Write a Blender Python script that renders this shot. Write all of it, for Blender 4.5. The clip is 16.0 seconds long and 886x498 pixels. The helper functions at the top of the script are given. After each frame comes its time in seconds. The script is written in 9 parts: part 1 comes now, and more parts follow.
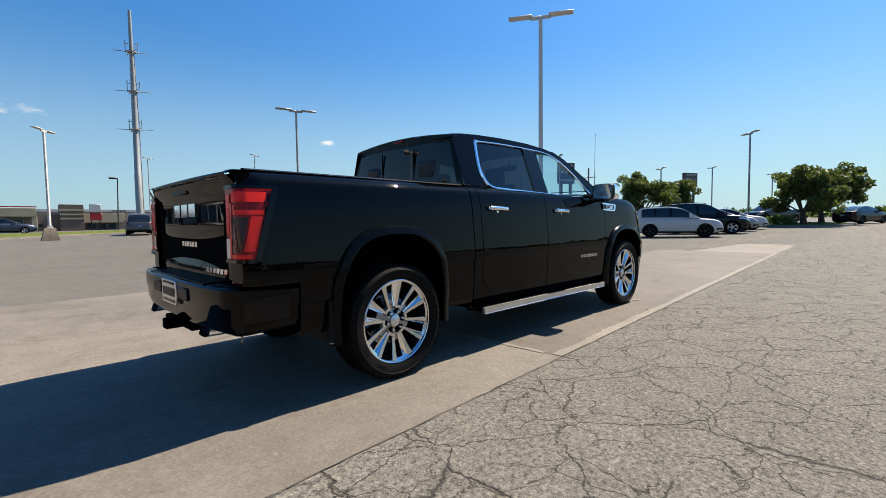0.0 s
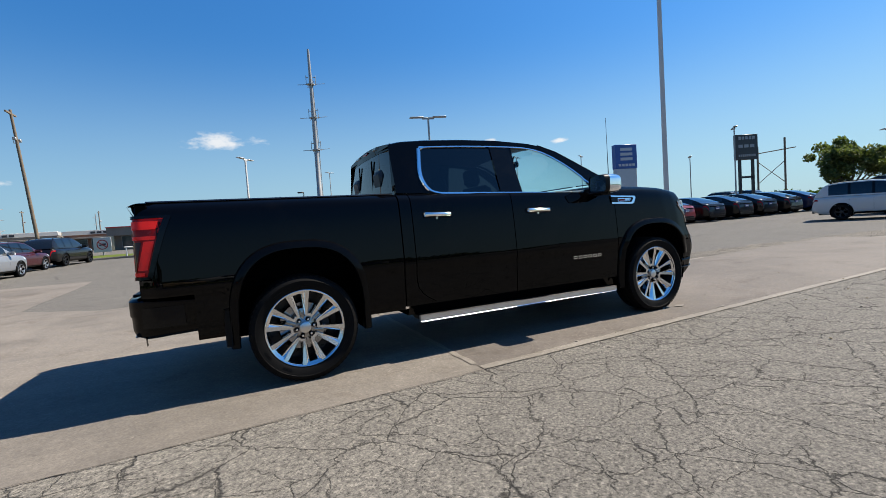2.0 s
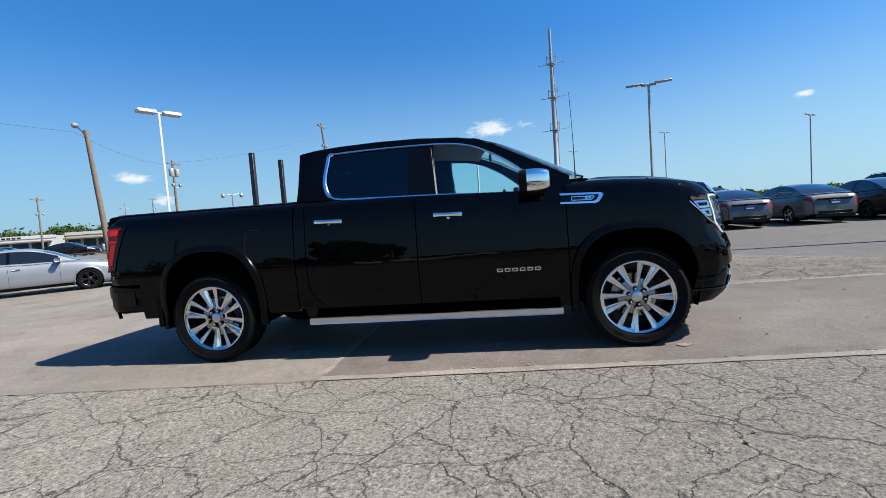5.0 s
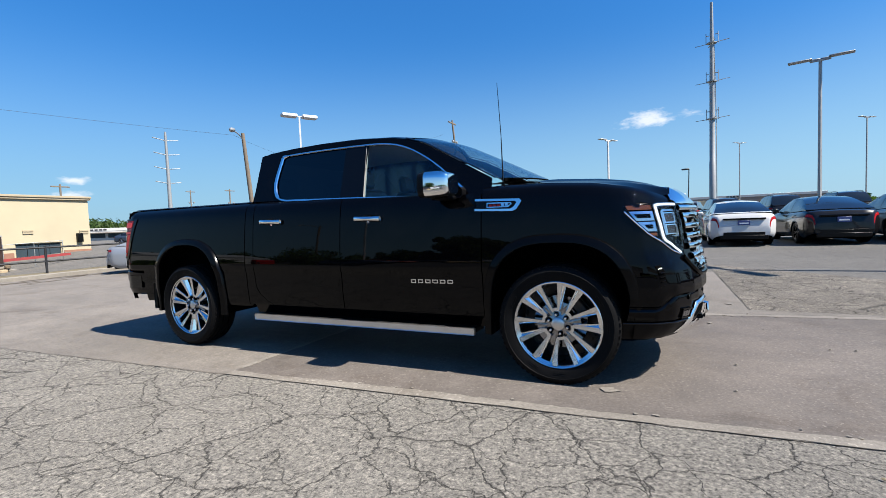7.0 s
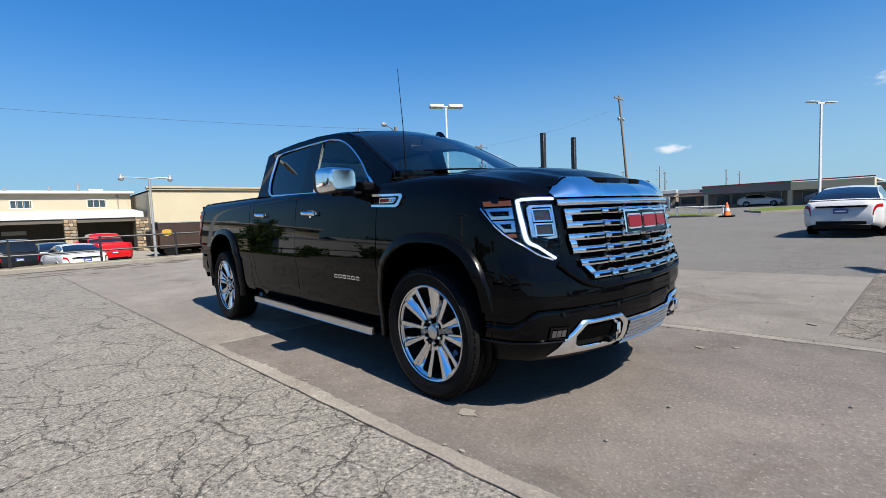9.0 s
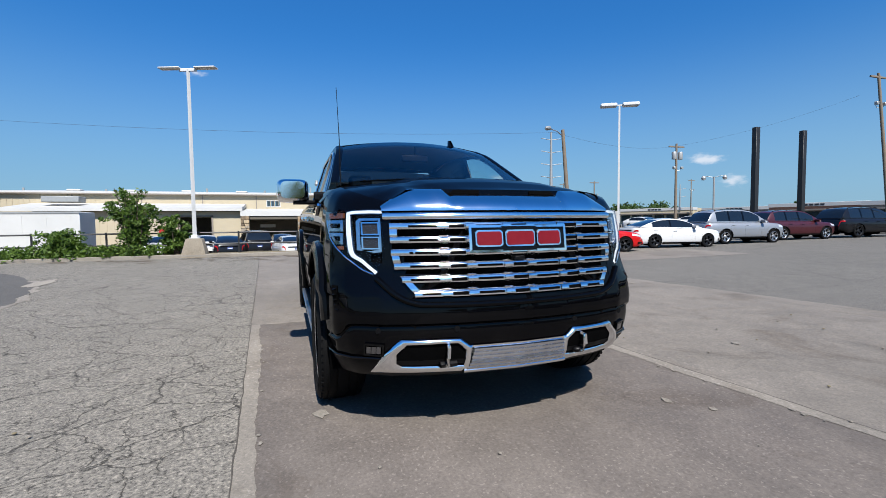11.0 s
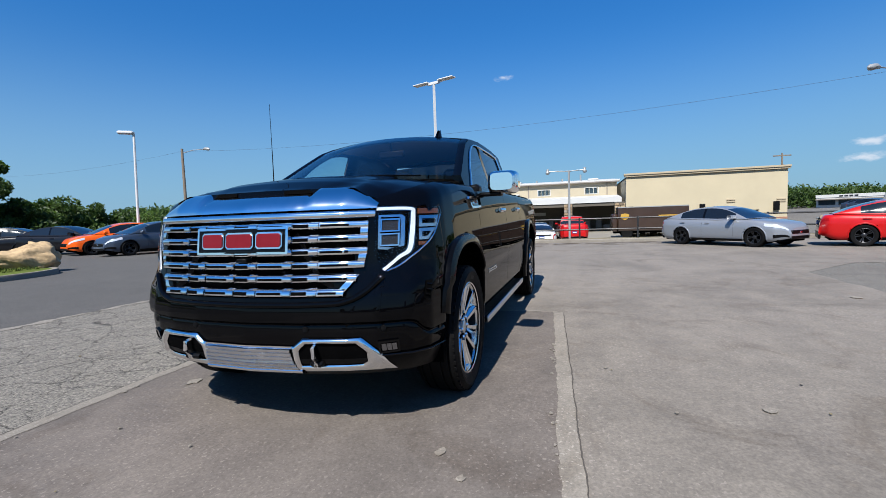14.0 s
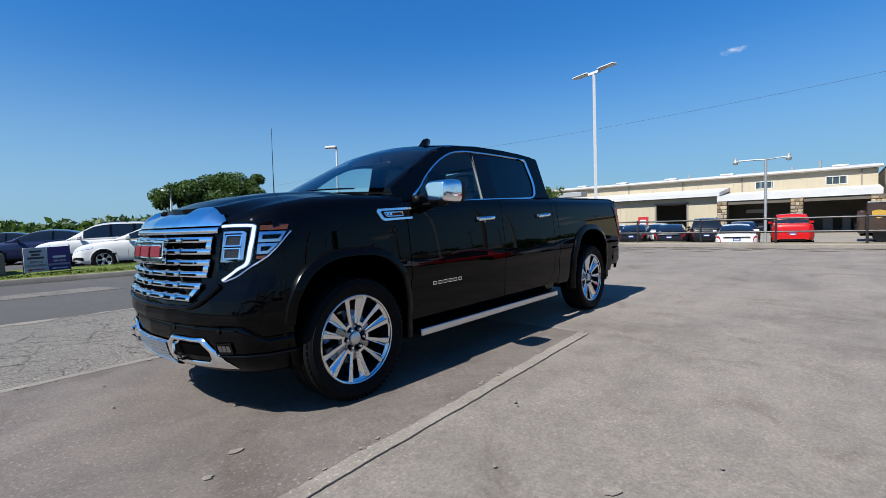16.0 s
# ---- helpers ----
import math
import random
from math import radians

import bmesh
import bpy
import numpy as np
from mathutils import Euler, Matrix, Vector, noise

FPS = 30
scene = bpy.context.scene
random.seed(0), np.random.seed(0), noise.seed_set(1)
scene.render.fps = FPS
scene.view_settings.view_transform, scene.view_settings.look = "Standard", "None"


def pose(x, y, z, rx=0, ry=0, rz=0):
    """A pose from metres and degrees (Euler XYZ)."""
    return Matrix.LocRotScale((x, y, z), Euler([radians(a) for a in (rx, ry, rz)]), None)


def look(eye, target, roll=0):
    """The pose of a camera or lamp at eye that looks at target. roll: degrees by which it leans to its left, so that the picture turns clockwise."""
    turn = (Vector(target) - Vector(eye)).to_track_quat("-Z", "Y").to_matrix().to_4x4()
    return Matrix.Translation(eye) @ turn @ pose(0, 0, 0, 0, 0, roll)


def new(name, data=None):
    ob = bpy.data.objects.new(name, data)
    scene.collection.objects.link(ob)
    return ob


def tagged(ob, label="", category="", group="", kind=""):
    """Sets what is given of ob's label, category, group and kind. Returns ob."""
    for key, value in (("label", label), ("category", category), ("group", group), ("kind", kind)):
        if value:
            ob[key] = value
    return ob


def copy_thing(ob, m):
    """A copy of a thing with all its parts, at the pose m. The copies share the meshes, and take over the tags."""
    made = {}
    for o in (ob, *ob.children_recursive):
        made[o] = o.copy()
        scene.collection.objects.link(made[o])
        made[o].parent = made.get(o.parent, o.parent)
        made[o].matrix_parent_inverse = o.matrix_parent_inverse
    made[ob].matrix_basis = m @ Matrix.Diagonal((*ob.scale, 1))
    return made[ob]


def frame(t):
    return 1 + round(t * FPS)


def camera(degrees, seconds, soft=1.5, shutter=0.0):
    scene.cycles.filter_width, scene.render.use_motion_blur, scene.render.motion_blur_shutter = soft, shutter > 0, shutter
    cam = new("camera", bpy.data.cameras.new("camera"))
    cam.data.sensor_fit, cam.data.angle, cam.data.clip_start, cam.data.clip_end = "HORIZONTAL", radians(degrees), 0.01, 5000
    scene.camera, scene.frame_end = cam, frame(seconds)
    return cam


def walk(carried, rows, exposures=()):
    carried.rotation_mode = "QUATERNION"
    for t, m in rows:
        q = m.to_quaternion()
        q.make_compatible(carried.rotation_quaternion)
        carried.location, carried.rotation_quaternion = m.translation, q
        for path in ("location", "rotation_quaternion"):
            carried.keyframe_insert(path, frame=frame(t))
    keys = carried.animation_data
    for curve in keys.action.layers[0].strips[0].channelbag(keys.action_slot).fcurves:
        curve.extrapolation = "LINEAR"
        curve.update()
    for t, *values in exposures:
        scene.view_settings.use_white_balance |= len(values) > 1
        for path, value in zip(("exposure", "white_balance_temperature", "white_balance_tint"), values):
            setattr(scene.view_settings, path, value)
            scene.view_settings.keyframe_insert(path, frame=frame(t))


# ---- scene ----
cam = camera(88.3, 16.0, 0.55)

# ---- the camera's walk ----
PATH = [
    (0, (-3.899, -3.5, 1.079), (-2.495, -2.08, 0.961), -0.8),
    (0.5, (-3.535, -3.775, 1.104), (-2.27, -2.231, 0.986), -1.7),
    (1, (-3.168, -4.121, 1.136), (-2.041, -2.473, 1.014), -2.7),
    (1.5, (-2.745, -4.347, 1.122), (-1.764, -2.609, 1.001), -3.4),
    (2, (-2.294, -4.606, 1.113), (-1.479, -2.783, 1.0), -3.9),
    (2.5, (-1.837, -4.78, 1.1), (-1.205, -2.886, 0.997), -3.9),
    (3, (-1.332, -4.889, 1.094), (-0.903, -2.937, 1.007), -4.1),
    (3.5, (-0.809, -5.005, 1.099), (-0.56, -3.023, 1.01), -3.9),
    (4, (-0.289, -4.98, 1.085), (-0.204, -2.984, 0.996), -3.7),
    (4.2, (-0.06, -4.995, 1.091), (-0.044, -2.998, 0.993), -3.9),
    (6.3, (1.951, -4.33, 1.17), (1.298, -2.446, 1.02), -2.7),
    (6.5, (2.069, -4.28, 1.103), (1.377, -2.407, 0.997), -2.2),
    (7, (2.512, -4.061, 1.116), (1.651, -2.26, 1.004), -2.3),
    (7.5, (2.885, -3.786, 1.084), (1.855, -2.075, 0.968), -2.3),
    (8, (3.298, -3.494, 1.113), (2.11, -1.891, 0.989), -2.2),
    (8.5, (3.667, -3.173, 1.1), (2.341, -1.682, 0.972), -2.0),
    (8.7, (3.79, -3.009, 1.109), (2.407, -1.571, 0.971), -2.2),
    (10.8, (4.903, -1.369, 1.135), (3.041, -0.649, 1.019), -0.8),
    (11, (4.944, -1.162, 1.118), (3.054, -0.518, 1.007), -0.6),
    (11.5, (5.037, -0.666, 1.126), (3.09, -0.22, 1.023), -0.5),
    (12, (5.105, -0.166, 1.14), (3.121, 0.068, 1.032), -0.8),
    (12.5, (5.079, 0.33, 1.139), (3.082, 0.351, 1.038), -1.2),
    (13, (5.067, 0.851, 1.159), (3.079, 0.66, 1.064), -1.5),
    (13.5, (4.934, 1.299, 1.13), (2.975, 0.911, 1.02), -1.7),
    (14, (4.768, 1.713, 1.126), (2.86, 1.128, 0.988), -2.0),
    (14.5, (4.56, 2.121, 1.132), (2.734, 1.321, 0.975), -2.4),
    (15, (4.285, 2.512, 1.149), (2.569, 1.498, 0.988), -2.5),
    (15.5, (4.045, 3.016, 1.172), (2.438, 1.835, 1.028), -2.2),
    (16, (3.748, 3.428, 1.161), (2.252, 2.106, 1.042), -2.1),
]
walk(cam, [(t, look(e, g, r)) for t, e, g, r in PATH],
     [(0.0, 1.29, 7500, 10), (1.5, 1.20, 7150, 10), (2.5, 1.16, 6850, 10), (3.0, 1.27, 6700, 10), (4.0, 1.26, 6600, 10), (7.0, 1.32, 6500, 10), (8.7, 1.22, 6500, 10), (11.0, 1.00, 6250, 10),
      (12.5, 0.96, 6200, 10), (14.0, 0.98, 6200, 10), (16.0, 1.02, 6200, 10)])

# ---- daylight ----
SUN = Vector((0.8, -0.05, 1.0)).normalized()
world = bpy.data.worlds.new("sky")
scene.world = world
world.use_nodes = True
wt = world.node_tree
sky = wt.nodes.new("ShaderNodeTexSky")
sky.sky_type, sky.sun_disc = 'NISHITA', False
sky.sun_elevation, sky.sun_rotation = math.asin(SUN.z), math.atan2(SUN.x, SUN.y)
sky.altitude, sky.air_density, sky.dust_density, sky.ozone_density = 200, 1.1, 0.45, 3.5
rich = wt.nodes.new("ShaderNodeHueSaturation")
rich.inputs["Saturation"].default_value = 1.3
wt.links.new(sky.outputs[0], rich.inputs["Color"])
tint = wt.nodes.new("ShaderNodeMix")
tint.data_type, tint.blend_type = 'RGBA', 'MULTIPLY'
tint.inputs[0].default_value = 1.0
tint.inputs[7].default_value = (0.66, 1.02, 1.24, 1)
wt.links.new(rich.outputs[0], tint.inputs[6])

# small fair-weather clouds: azimuth, elevation, half width, half height in degrees
CLOUDS = [(91, 10.7, 4.6, 1.15), (131.4, 6.6, 2.5, 0.75), (128.7, 4.2, 2.1, 0.9), (154, 5.6, 1.8, 0.5), (154.6, 4.2, 1.8, 0.55),
          (-171, 16.2, 1.5, 0.5), (110.8, 6.2, 1.9, 0.6), (59.2, 9.6, 1.0, 0.45), (51, 8.9, 1.2, 0.42)]


def wmath(op, a, b=None):
    n = wt.nodes.new("ShaderNodeMath")
    n.operation = op
    for s, v in zip(n.inputs, (a, b)):
        if isinstance(v, (int, float)):
            s.default_value = v
        elif v is not None:
            wt.links.new(v, s)
    return n.outputs[0]


wco = wt.nodes.new("ShaderNodeTexCoord")
wxyz = wt.nodes.new("ShaderNodeSeparateXYZ")
wt.links.new(wco.outputs["Generated"], wxyz.inputs[0])
azim = wmath('MULTIPLY', wmath('ARCTAN2', wxyz.outputs[1], wxyz.outputs[0]), 57.2958)
elev = wmath('MULTIPLY', wmath('ARCSINE', wxyz.outputs[2]), 57.2958)
near = None
for ca, ce, cw, ch in CLOUDS:
    du, dv = wmath('DIVIDE', wmath('SUBTRACT', azim, ca), cw), wmath('DIVIDE', wmath('SUBTRACT', elev, ce), ch)
    d = wmath('SQRT', wmath('ADD', wmath('MULTIPLY', du, du), wmath('MULTIPLY', dv, dv)))
    near = d if near is None else wmath('MINIMUM', near, d)
puff = wt.nodes.new("ShaderNodeTexNoise")
puff.inputs["Scale"].default_value, puff.inputs["Detail"].default_value, puff.inputs["Roughness"].default_value = 26, 6, 0.62
squash = wt.nodes.new("ShaderNodeMapping")
squash.inputs["Scale"].default_value = (1, 1, 2.2)
wt.links.new(wco.outputs["Generated"], squash.inputs[0])
wt.links.new(squash.outputs[0], puff.inputs["Vector"])
cover = wmath('ADD', wmath('SUBTRACT', 0.75, near), wmath('MULTIPLY', wmath('SUBTRACT', puff.outputs[0], 0.5), 2.4))
soft_edge = wt.nodes.new("ShaderNodeMapRange")
soft_edge.interpolation_type = 'SMOOTHSTEP'
soft_edge.inputs["From Min"].default_value, soft_edge.inputs["From Max"].default_value, soft_edge.inputs["To Max"].default_value = -0.15, 0.75, 0.85
wt.links.new(cover, soft_edge.inputs["Value"])
# pale haze low over the horizon
haze_band = wt.nodes.new("ShaderNodeMapRange")
haze_band.interpolation_type = 'SMOOTHERSTEP'
for key, val in (("From Min", 24.0), ("From Max", -2.0), ("To Min", 0.0), ("To Max", 0.8)):
    haze_band.inputs[key].default_value = val
wt.links.new(elev, haze_band.inputs["Value"])
# brighter towards the sun, deeper away from it
sunward = wt.nodes.new("ShaderNodeMapRange")
for key, val in (("From Min", -0.8), ("From Max", 0.9), ("To Min", 0.0), ("To Max", 1.0)):
    sunward.inputs[key].default_value = val
wt.links.new(wxyz.outputs[0], sunward.inputs["Value"])
haze_tone = wt.nodes.new("ShaderNodeMix")
haze_tone.data_type = 'RGBA'
haze_tone.inputs[6].default_value, haze_tone.inputs[7].default_value = (2.45, 4.15, 6.0, 1), (3.75, 5.75, 7.5, 1)
wt.links.new(sunward.outputs[0], haze_tone.inputs[0])
lift = wt.nodes.new("ShaderNodeMapRange")
lift.interpolation_type = 'SMOOTHSTEP'
for key, val in (("From Min", 8.0), ("From Max", 34.0), ("To Min", 1.0), ("To Max", 1.22)):
    lift.inputs[key].default_value = val
wt.links.new(elev, lift.inputs["Value"])
lifted = wt.nodes.new("ShaderNodeVectorMath")
lifted.operation = 'SCALE'
wt.links.new(tint.outputs[2], lifted.inputs[0])
wt.links.new(lift.outputs[0], lifted.inputs["Scale"])
hazy = wt.nodes.new("ShaderNodeMix")
hazy.data_type = 'RGBA'
wt.links.new(haze_tone.outputs[2], hazy.inputs[7])
wt.links.new(haze_band.outputs[0], hazy.inputs[0])
wt.links.new(lifted.outputs[0], hazy.inputs[6])
clouded = wt.nodes.new("ShaderNodeMix")
clouded.data_type = 'RGBA'
clouded.inputs[7].default_value = (8.0, 8.4, 9.0, 1)
wt.links.new(soft_edge.outputs[0], clouded.inputs[0])
wt.links.new(hazy.outputs[2], clouded.inputs[6])
wt.links.new(clouded.outputs[2], wt.nodes["Background"].inputs[0])
wt.nodes["Background"].inputs[1].default_value = 0.05
sun_lamp = bpy.data.lights.new("sun", 'SUN')
sun_lamp.energy, sun_lamp.angle, sun_lamp.color = 5.0, radians(0.53), (1.0, 0.945, 0.86)
sun_ob = new("sun", sun_lamp)
sun_ob.matrix_world = look(SUN * 60, (0, 0, 0))

# ---- mesh helpers ----
def sstep(a, b, x):
    k = min(1.0, max(0.0, (x - a) / (b - a)))
    return k * k * (3 - 2 * k)


class Bld:
    """Gathers vertices and faces of one mesh."""

    def __init__(self):
        self.v, self.f = [], []

    def add(self, verts, faces):
        n = len(self.v)
        self.v += [tuple(p) for p in verts]
        self.f += [tuple(i + n for i in f) for f in faces]
        return self

    def grid(self, fn, us, vs, keep=None):
        n = len(self.v)
        us, vs = list(us), list(vs)
        self.v += [tuple(fn(u, w)) for u in us for w in vs]
        m = len(vs)
        for i in range(len(us) - 1):
            for j in range(m - 1):
                if keep and not keep((us[i] + us[i + 1]) / 2, (vs[j] + vs[j + 1]) / 2):
                    continue
                a = n + i * m + j
                self.f.append((a, a + 1, a + m + 1, a + m))
        return self

    def box(self, x0, y0, z0, x1, y1, z1, b=0.0, m=None):
        if b <= 0:
            pts = [(x, y, z) for x in (x0, x1) for y in (y0, y1) for z in (z0, z1)]
            fs = [(0, 1, 3, 2), (4, 6, 7, 5), (0, 4, 5, 1), (2, 3, 7, 6), (0, 2, 6, 4), (1, 5, 7, 3)]
        else:
            pts, idx = [], {}
            for i, x in enumerate((x0, x1)):
                for j, y in enumerate((y0, y1)):
                    for k, z in enumerate((z0, z1)):
                        sx, sy, sz = (b if i == 0 else -b), (b if j == 0 else -b), (b if k == 0 else -b)
                        for ax, p in enumerate(((x, y + sy, z + sz), (x + sx, y, z + sz), (x + sx, y + sy, z))):
                            idx[(i, j, k, ax)] = len(pts)
                            pts.append(p)
            g = lambda i, j, k, a: idx[(i, j, k, a)]
            fs = []
            for s in (0, 1):
                fs.append((g(s, 0, 0, 0), g(s, 1, 0, 0), g(s, 1, 1, 0), g(s, 0, 1, 0)))
                fs.append((g(0, s, 0, 1), g(1, s, 0, 1), g(1, s, 1, 1), g(0, s, 1, 1)))
                fs.append((g(0, 0, s, 2), g(1, 0, s, 2), g(1, 1, s, 2), g(0, 1, s, 2)))
                for q in (0, 1):
                    fs.append((g(s, q, 0, 0), g(s, q, 1, 0), g(s, q, 1, 1), g(s, q, 0, 1)))
                    fs.append((g(s, 0, q, 0), g(s, 1, q, 0), g(s, 1, q, 2), g(s, 0, q, 2)))
                    fs.append((g(0, s, q, 1), g(1, s, q, 1), g(1, s, q, 2), g(0, s, q, 2)))
                    for w in (0, 1):
                        fs.append((g(s, q, w, 0), g(s, q, w, 1), g(s, q, w, 2)))
        if m is not None:
            pts = [tuple(m @ Vector(p)) for p in pts]
        return self.add(pts, fs)

    def tube(self, path, r, n=8, cap=True):
        """A round bar along a path; r may be one radius or one for each point."""
        path = [Vector(p) for p in path]
        rs = r if isinstance(r, (list, tuple)) else [r] * len(path)
        base = len(self.v)
        for i, p in enumerate(path):
            d = (path[min(i + 1, len(path) - 1)] - path[max(i - 1, 0)]).normalized()
            up = Vector((0, 0, 1)) if abs(d.z) < 0.9 else Vector((1, 0, 0))
            a = d.cross(up).normalized()
            c = a.cross(d)
            for k in range(n):
                w = 2 * math.pi * k / n
                self.v.append(tuple(p + rs[i] * (math.cos(w) * a + math.sin(w) * c)))
        for i in range(len(path) - 1):
            for k in range(n):
                q = base + i * n
                self.f.append((q + k, q + (k + 1) % n, q + n + (k + 1) % n, q + n + k))
        if cap:
            self.f.append(tuple(base + k for k in range(n)))
            self.f.append(tuple(base + (len(path) - 1) * n + k for k in range(n)))
        return self

    def lathe(self, profile, n=48, axis='y', at=(0, 0, 0), closed=False):
        """Turns a profile of (radius, along) round an axis."""
        base, m = len(self.v), len(profile)
        for k in range(n):
            w = 2 * math.pi * k / n
            for r, h in profile:
                if axis == 'y':
                    p = (r * math.cos(w), h, r * math.sin(w))
                else:
                    p = (r * math.cos(w), r * math.sin(w), h)
                self.v.append((p[0] + at[0], p[1] + at[1], p[2] + at[2]))
        for k in range(n):
            for j in range(m if closed else m - 1):
                a, b = base + k * m + j, base + k * m + (j + 1) % m
                c, d = base + ((k + 1) % n) * m + (j + 1) % m, base + ((k + 1) % n) * m + j
                self.f.append((a, b, c, d))
        return self

    def slab(self, poly, fn, t):
        """A plate: a polygon of (a, b) laid on the surface fn(a, b, height), t thick."""
        n, k = len(self.v), len(poly)
        self.v += [tuple(fn(a, b, 0)) for a, b in poly] + [tuple(fn(a, b, t)) for a, b in poly]
        self.f += [tuple(n + i for i in range(k)), tuple(n + k + i for i in range(k))]
        self.f += [(n + i, n + (i + 1) % k, n + k + (i + 1) % k, n + k + i) for i in range(k)]
        return self

    def ring(self, outer, inner, fn, t):
        """A frame between two loops with as many points each, t thick."""
        n, k = len(self.v), len(outer)
        for loop, h in ((outer, 0), (outer, t), (inner, t), (inner, 0)):
            self.v += [tuple(fn(a, b, h)) for a, b in loop]
        for q in range(4):
            for i in range(k):
                a, b = n + q * k + i, n + q * k + (i + 1) % k
                c, d = n + ((q + 1) % 4) * k + (i + 1) % k, n + ((q + 1) % 4) * k + i
                self.f.append((a, b, c, d))
        return self

    def flipped(self):
        o = Bld()
        o.v = [(x, -y, z) for x, y, z in self.v]
        o.f = [tuple(reversed(f)) for f in self.f]
        return o

    def both(self):
        o = self.flipped()
        return self.add(o.v, o.f)

    def data(self, name, material, sharp=40, fix=True):
        me = bpy.data.meshes.new(name)
        me.from_pydata(self.v, [], self.f)
        if fix:
            bm = bmesh.new()
            bm.from_mesh(me)
            bmesh.ops.remove_doubles(bm, verts=bm.verts, dist=0.0002)
            bmesh.ops.recalc_face_normals(bm, faces=bm.faces)
            bm.to_mesh(me)
            bm.free()
        me.materials.append(material)
        me.polygons.foreach_set("use_smooth", [True] * len(me.polygons))
        me.set_sharp_from_angle(angle=radians(sharp))
        me.update()
        return me


def part(name, b, material, parent=None, label="", sharp=40, fix=True):
    """One mesh object, under its thing or part."""
    ob = new(name, b.data(name, material, sharp, fix) if isinstance(b, Bld) else b)
    if parent is not None:
        ob.parent = parent
    return tagged(ob, label)


def thing(name, label, category, at=None, group="", kind=""):
    ob = new(name)
    ob.empty_display_size = 0.2
    if at is not None:
        ob.matrix_basis = at
    return tagged(ob, label, category, group, kind)


def lin(a, b, n):
    return [a + (b - a) * i / (n - 1) for i in range(n)]


def spline(pts, n):
    """Points along a smooth curve through pts (Catmull-Rom), n to each span."""
    p = [Vector(q) for q in pts]
    p = [2 * p[0] - p[1]] + p + [2 * p[-1] - p[-2]]
    out = []
    for i in range(1, len(p) - 2):
        for k in range(n):
            t = k / n
            a, b, c, d = p[i - 1], p[i], p[i + 1], p[i + 2]
            out.append(0.5 * ((2 * b) + (c - a) * t + (2 * a - 5 * b + 4 * c - d) * t * t + (3 * b - a - 3 * c + d) * t ** 3))
    return out + [p[-2]]


def inside(poly, x, z):
    c = False
    for i in range(len(poly)):
        (x1, z1), (x2, z2) = poly[i], poly[i - 1]
        if (z1 > z) != (z2 > z) and x < (x2 - x1) * (z - z1) / (z2 - z1) + x1:
            c = not c
    return c

# ---- materials ----
def nodes_of(name):
    m = bpy.data.materials.new(name)
    m.use_nodes = True
    t = m.node_tree
    return m, t, t.nodes["Principled BSDF"]


def put(t, node, **vals):
    n = t.nodes.new(node)
    for k, v in vals.items():
        n.inputs[k].default_value = v
    return n


def noise_tex(t, scale, detail=4.0, rough=0.55, coord="Object", stretch=None):
    c = t.nodes.new("ShaderNodeTexCoord")
    n = put(t, "ShaderNodeTexNoise", Scale=scale, Detail=detail, Roughness=rough)
    if stretch:
        mp = t.nodes.new("ShaderNodeMapping")
        mp.inputs["Scale"].default_value = stretch
        t.links.new(c.outputs[coord], mp.inputs[0])
        t.links.new(mp.outputs[0], n.inputs["Vector"])
    else:
        t.links.new(c.outputs[coord], n.inputs["Vector"])
    return n


def ramp(t, src, stops):
    r = t.nodes.new("ShaderNodeValToRGB")
    el = r.color_ramp.elements
    while len(el) < len(stops):
        el.new(0.5)
    for e, (p, c) in zip(el, stops):
        e.position = p
        e.color = (*c, 1) if len(c) == 3 else c
    t.links.new(src, r.inputs[0])
    return r


def mixc(t, fac, a, b, mode='MIX'):
    n = t.nodes.new("ShaderNodeMix")
    n.data_type, n.blend_type = 'RGBA', mode
    for s, v in ((n.inputs[0], fac), (n.inputs[6], a), (n.inputs[7], b)):
        if isinstance(v, (int, float)):
            s.default_value = v
        elif isinstance(v, tuple):
            s.default_value = (*v, 1)
        else:
            t.links.new(v, s)
    return n.outputs[2]


def bump(t, b, src, strength, dist):
    n = put(t, "ShaderNodeBump", Strength=strength, Distance=dist)
    t.links.new(src, n.inputs["Height"])
    t.links.new(n.outputs[0], b.inputs["Normal"])
    return n


def surface(name, col, rough=0.6, metal=0.0, var=0.12, scale=6.0, bumps=0.0, dist=0.004, fine=None, coat=0.0, spec=0.5):
    """A surface with variation at two scales and a little relief."""
    m, t, b = nodes_of(name)
    big, small = noise_tex(t, scale, 3), noise_tex(t, fine or scale * 14, 4)
    dark = tuple(c * (1 - var) for c in col)
    lite = tuple(min(1, c * (1 + var)) for c in col)
    r1 = ramp(t, big.outputs[0], [(0.3, dark), (0.7, lite)])
    c2 = mixc(t, 0.5 * min(1.0, var * 5), r1.outputs[0], ramp(t, small.outputs[0], [(0.3, tuple(c * (1 - var * 1.3) for c in col)), (0.7, tuple(min(1, c * (1 + var * 1.3)) for c in col))]).outputs[0])
    t.links.new(c2, b.inputs["Base Color"])
    rr = ramp(t, big.outputs[0], [(0.2, (max(0, rough - 0.07),) * 3), (0.8, (min(1, rough + 0.07),) * 3)])
    t.links.new(rr.outputs[0], b.inputs["Roughness"])
    b.inputs["Metallic"].default_value = metal
    b.inputs["Specular IOR Level"].default_value = spec
    if coat:
        b.inputs["Coat Weight"].default_value = coat
        b.inputs["Coat Roughness"].default_value = 0.02
    if bumps:
        bump(t, b, small.outputs[0], bumps, dist)
    return m


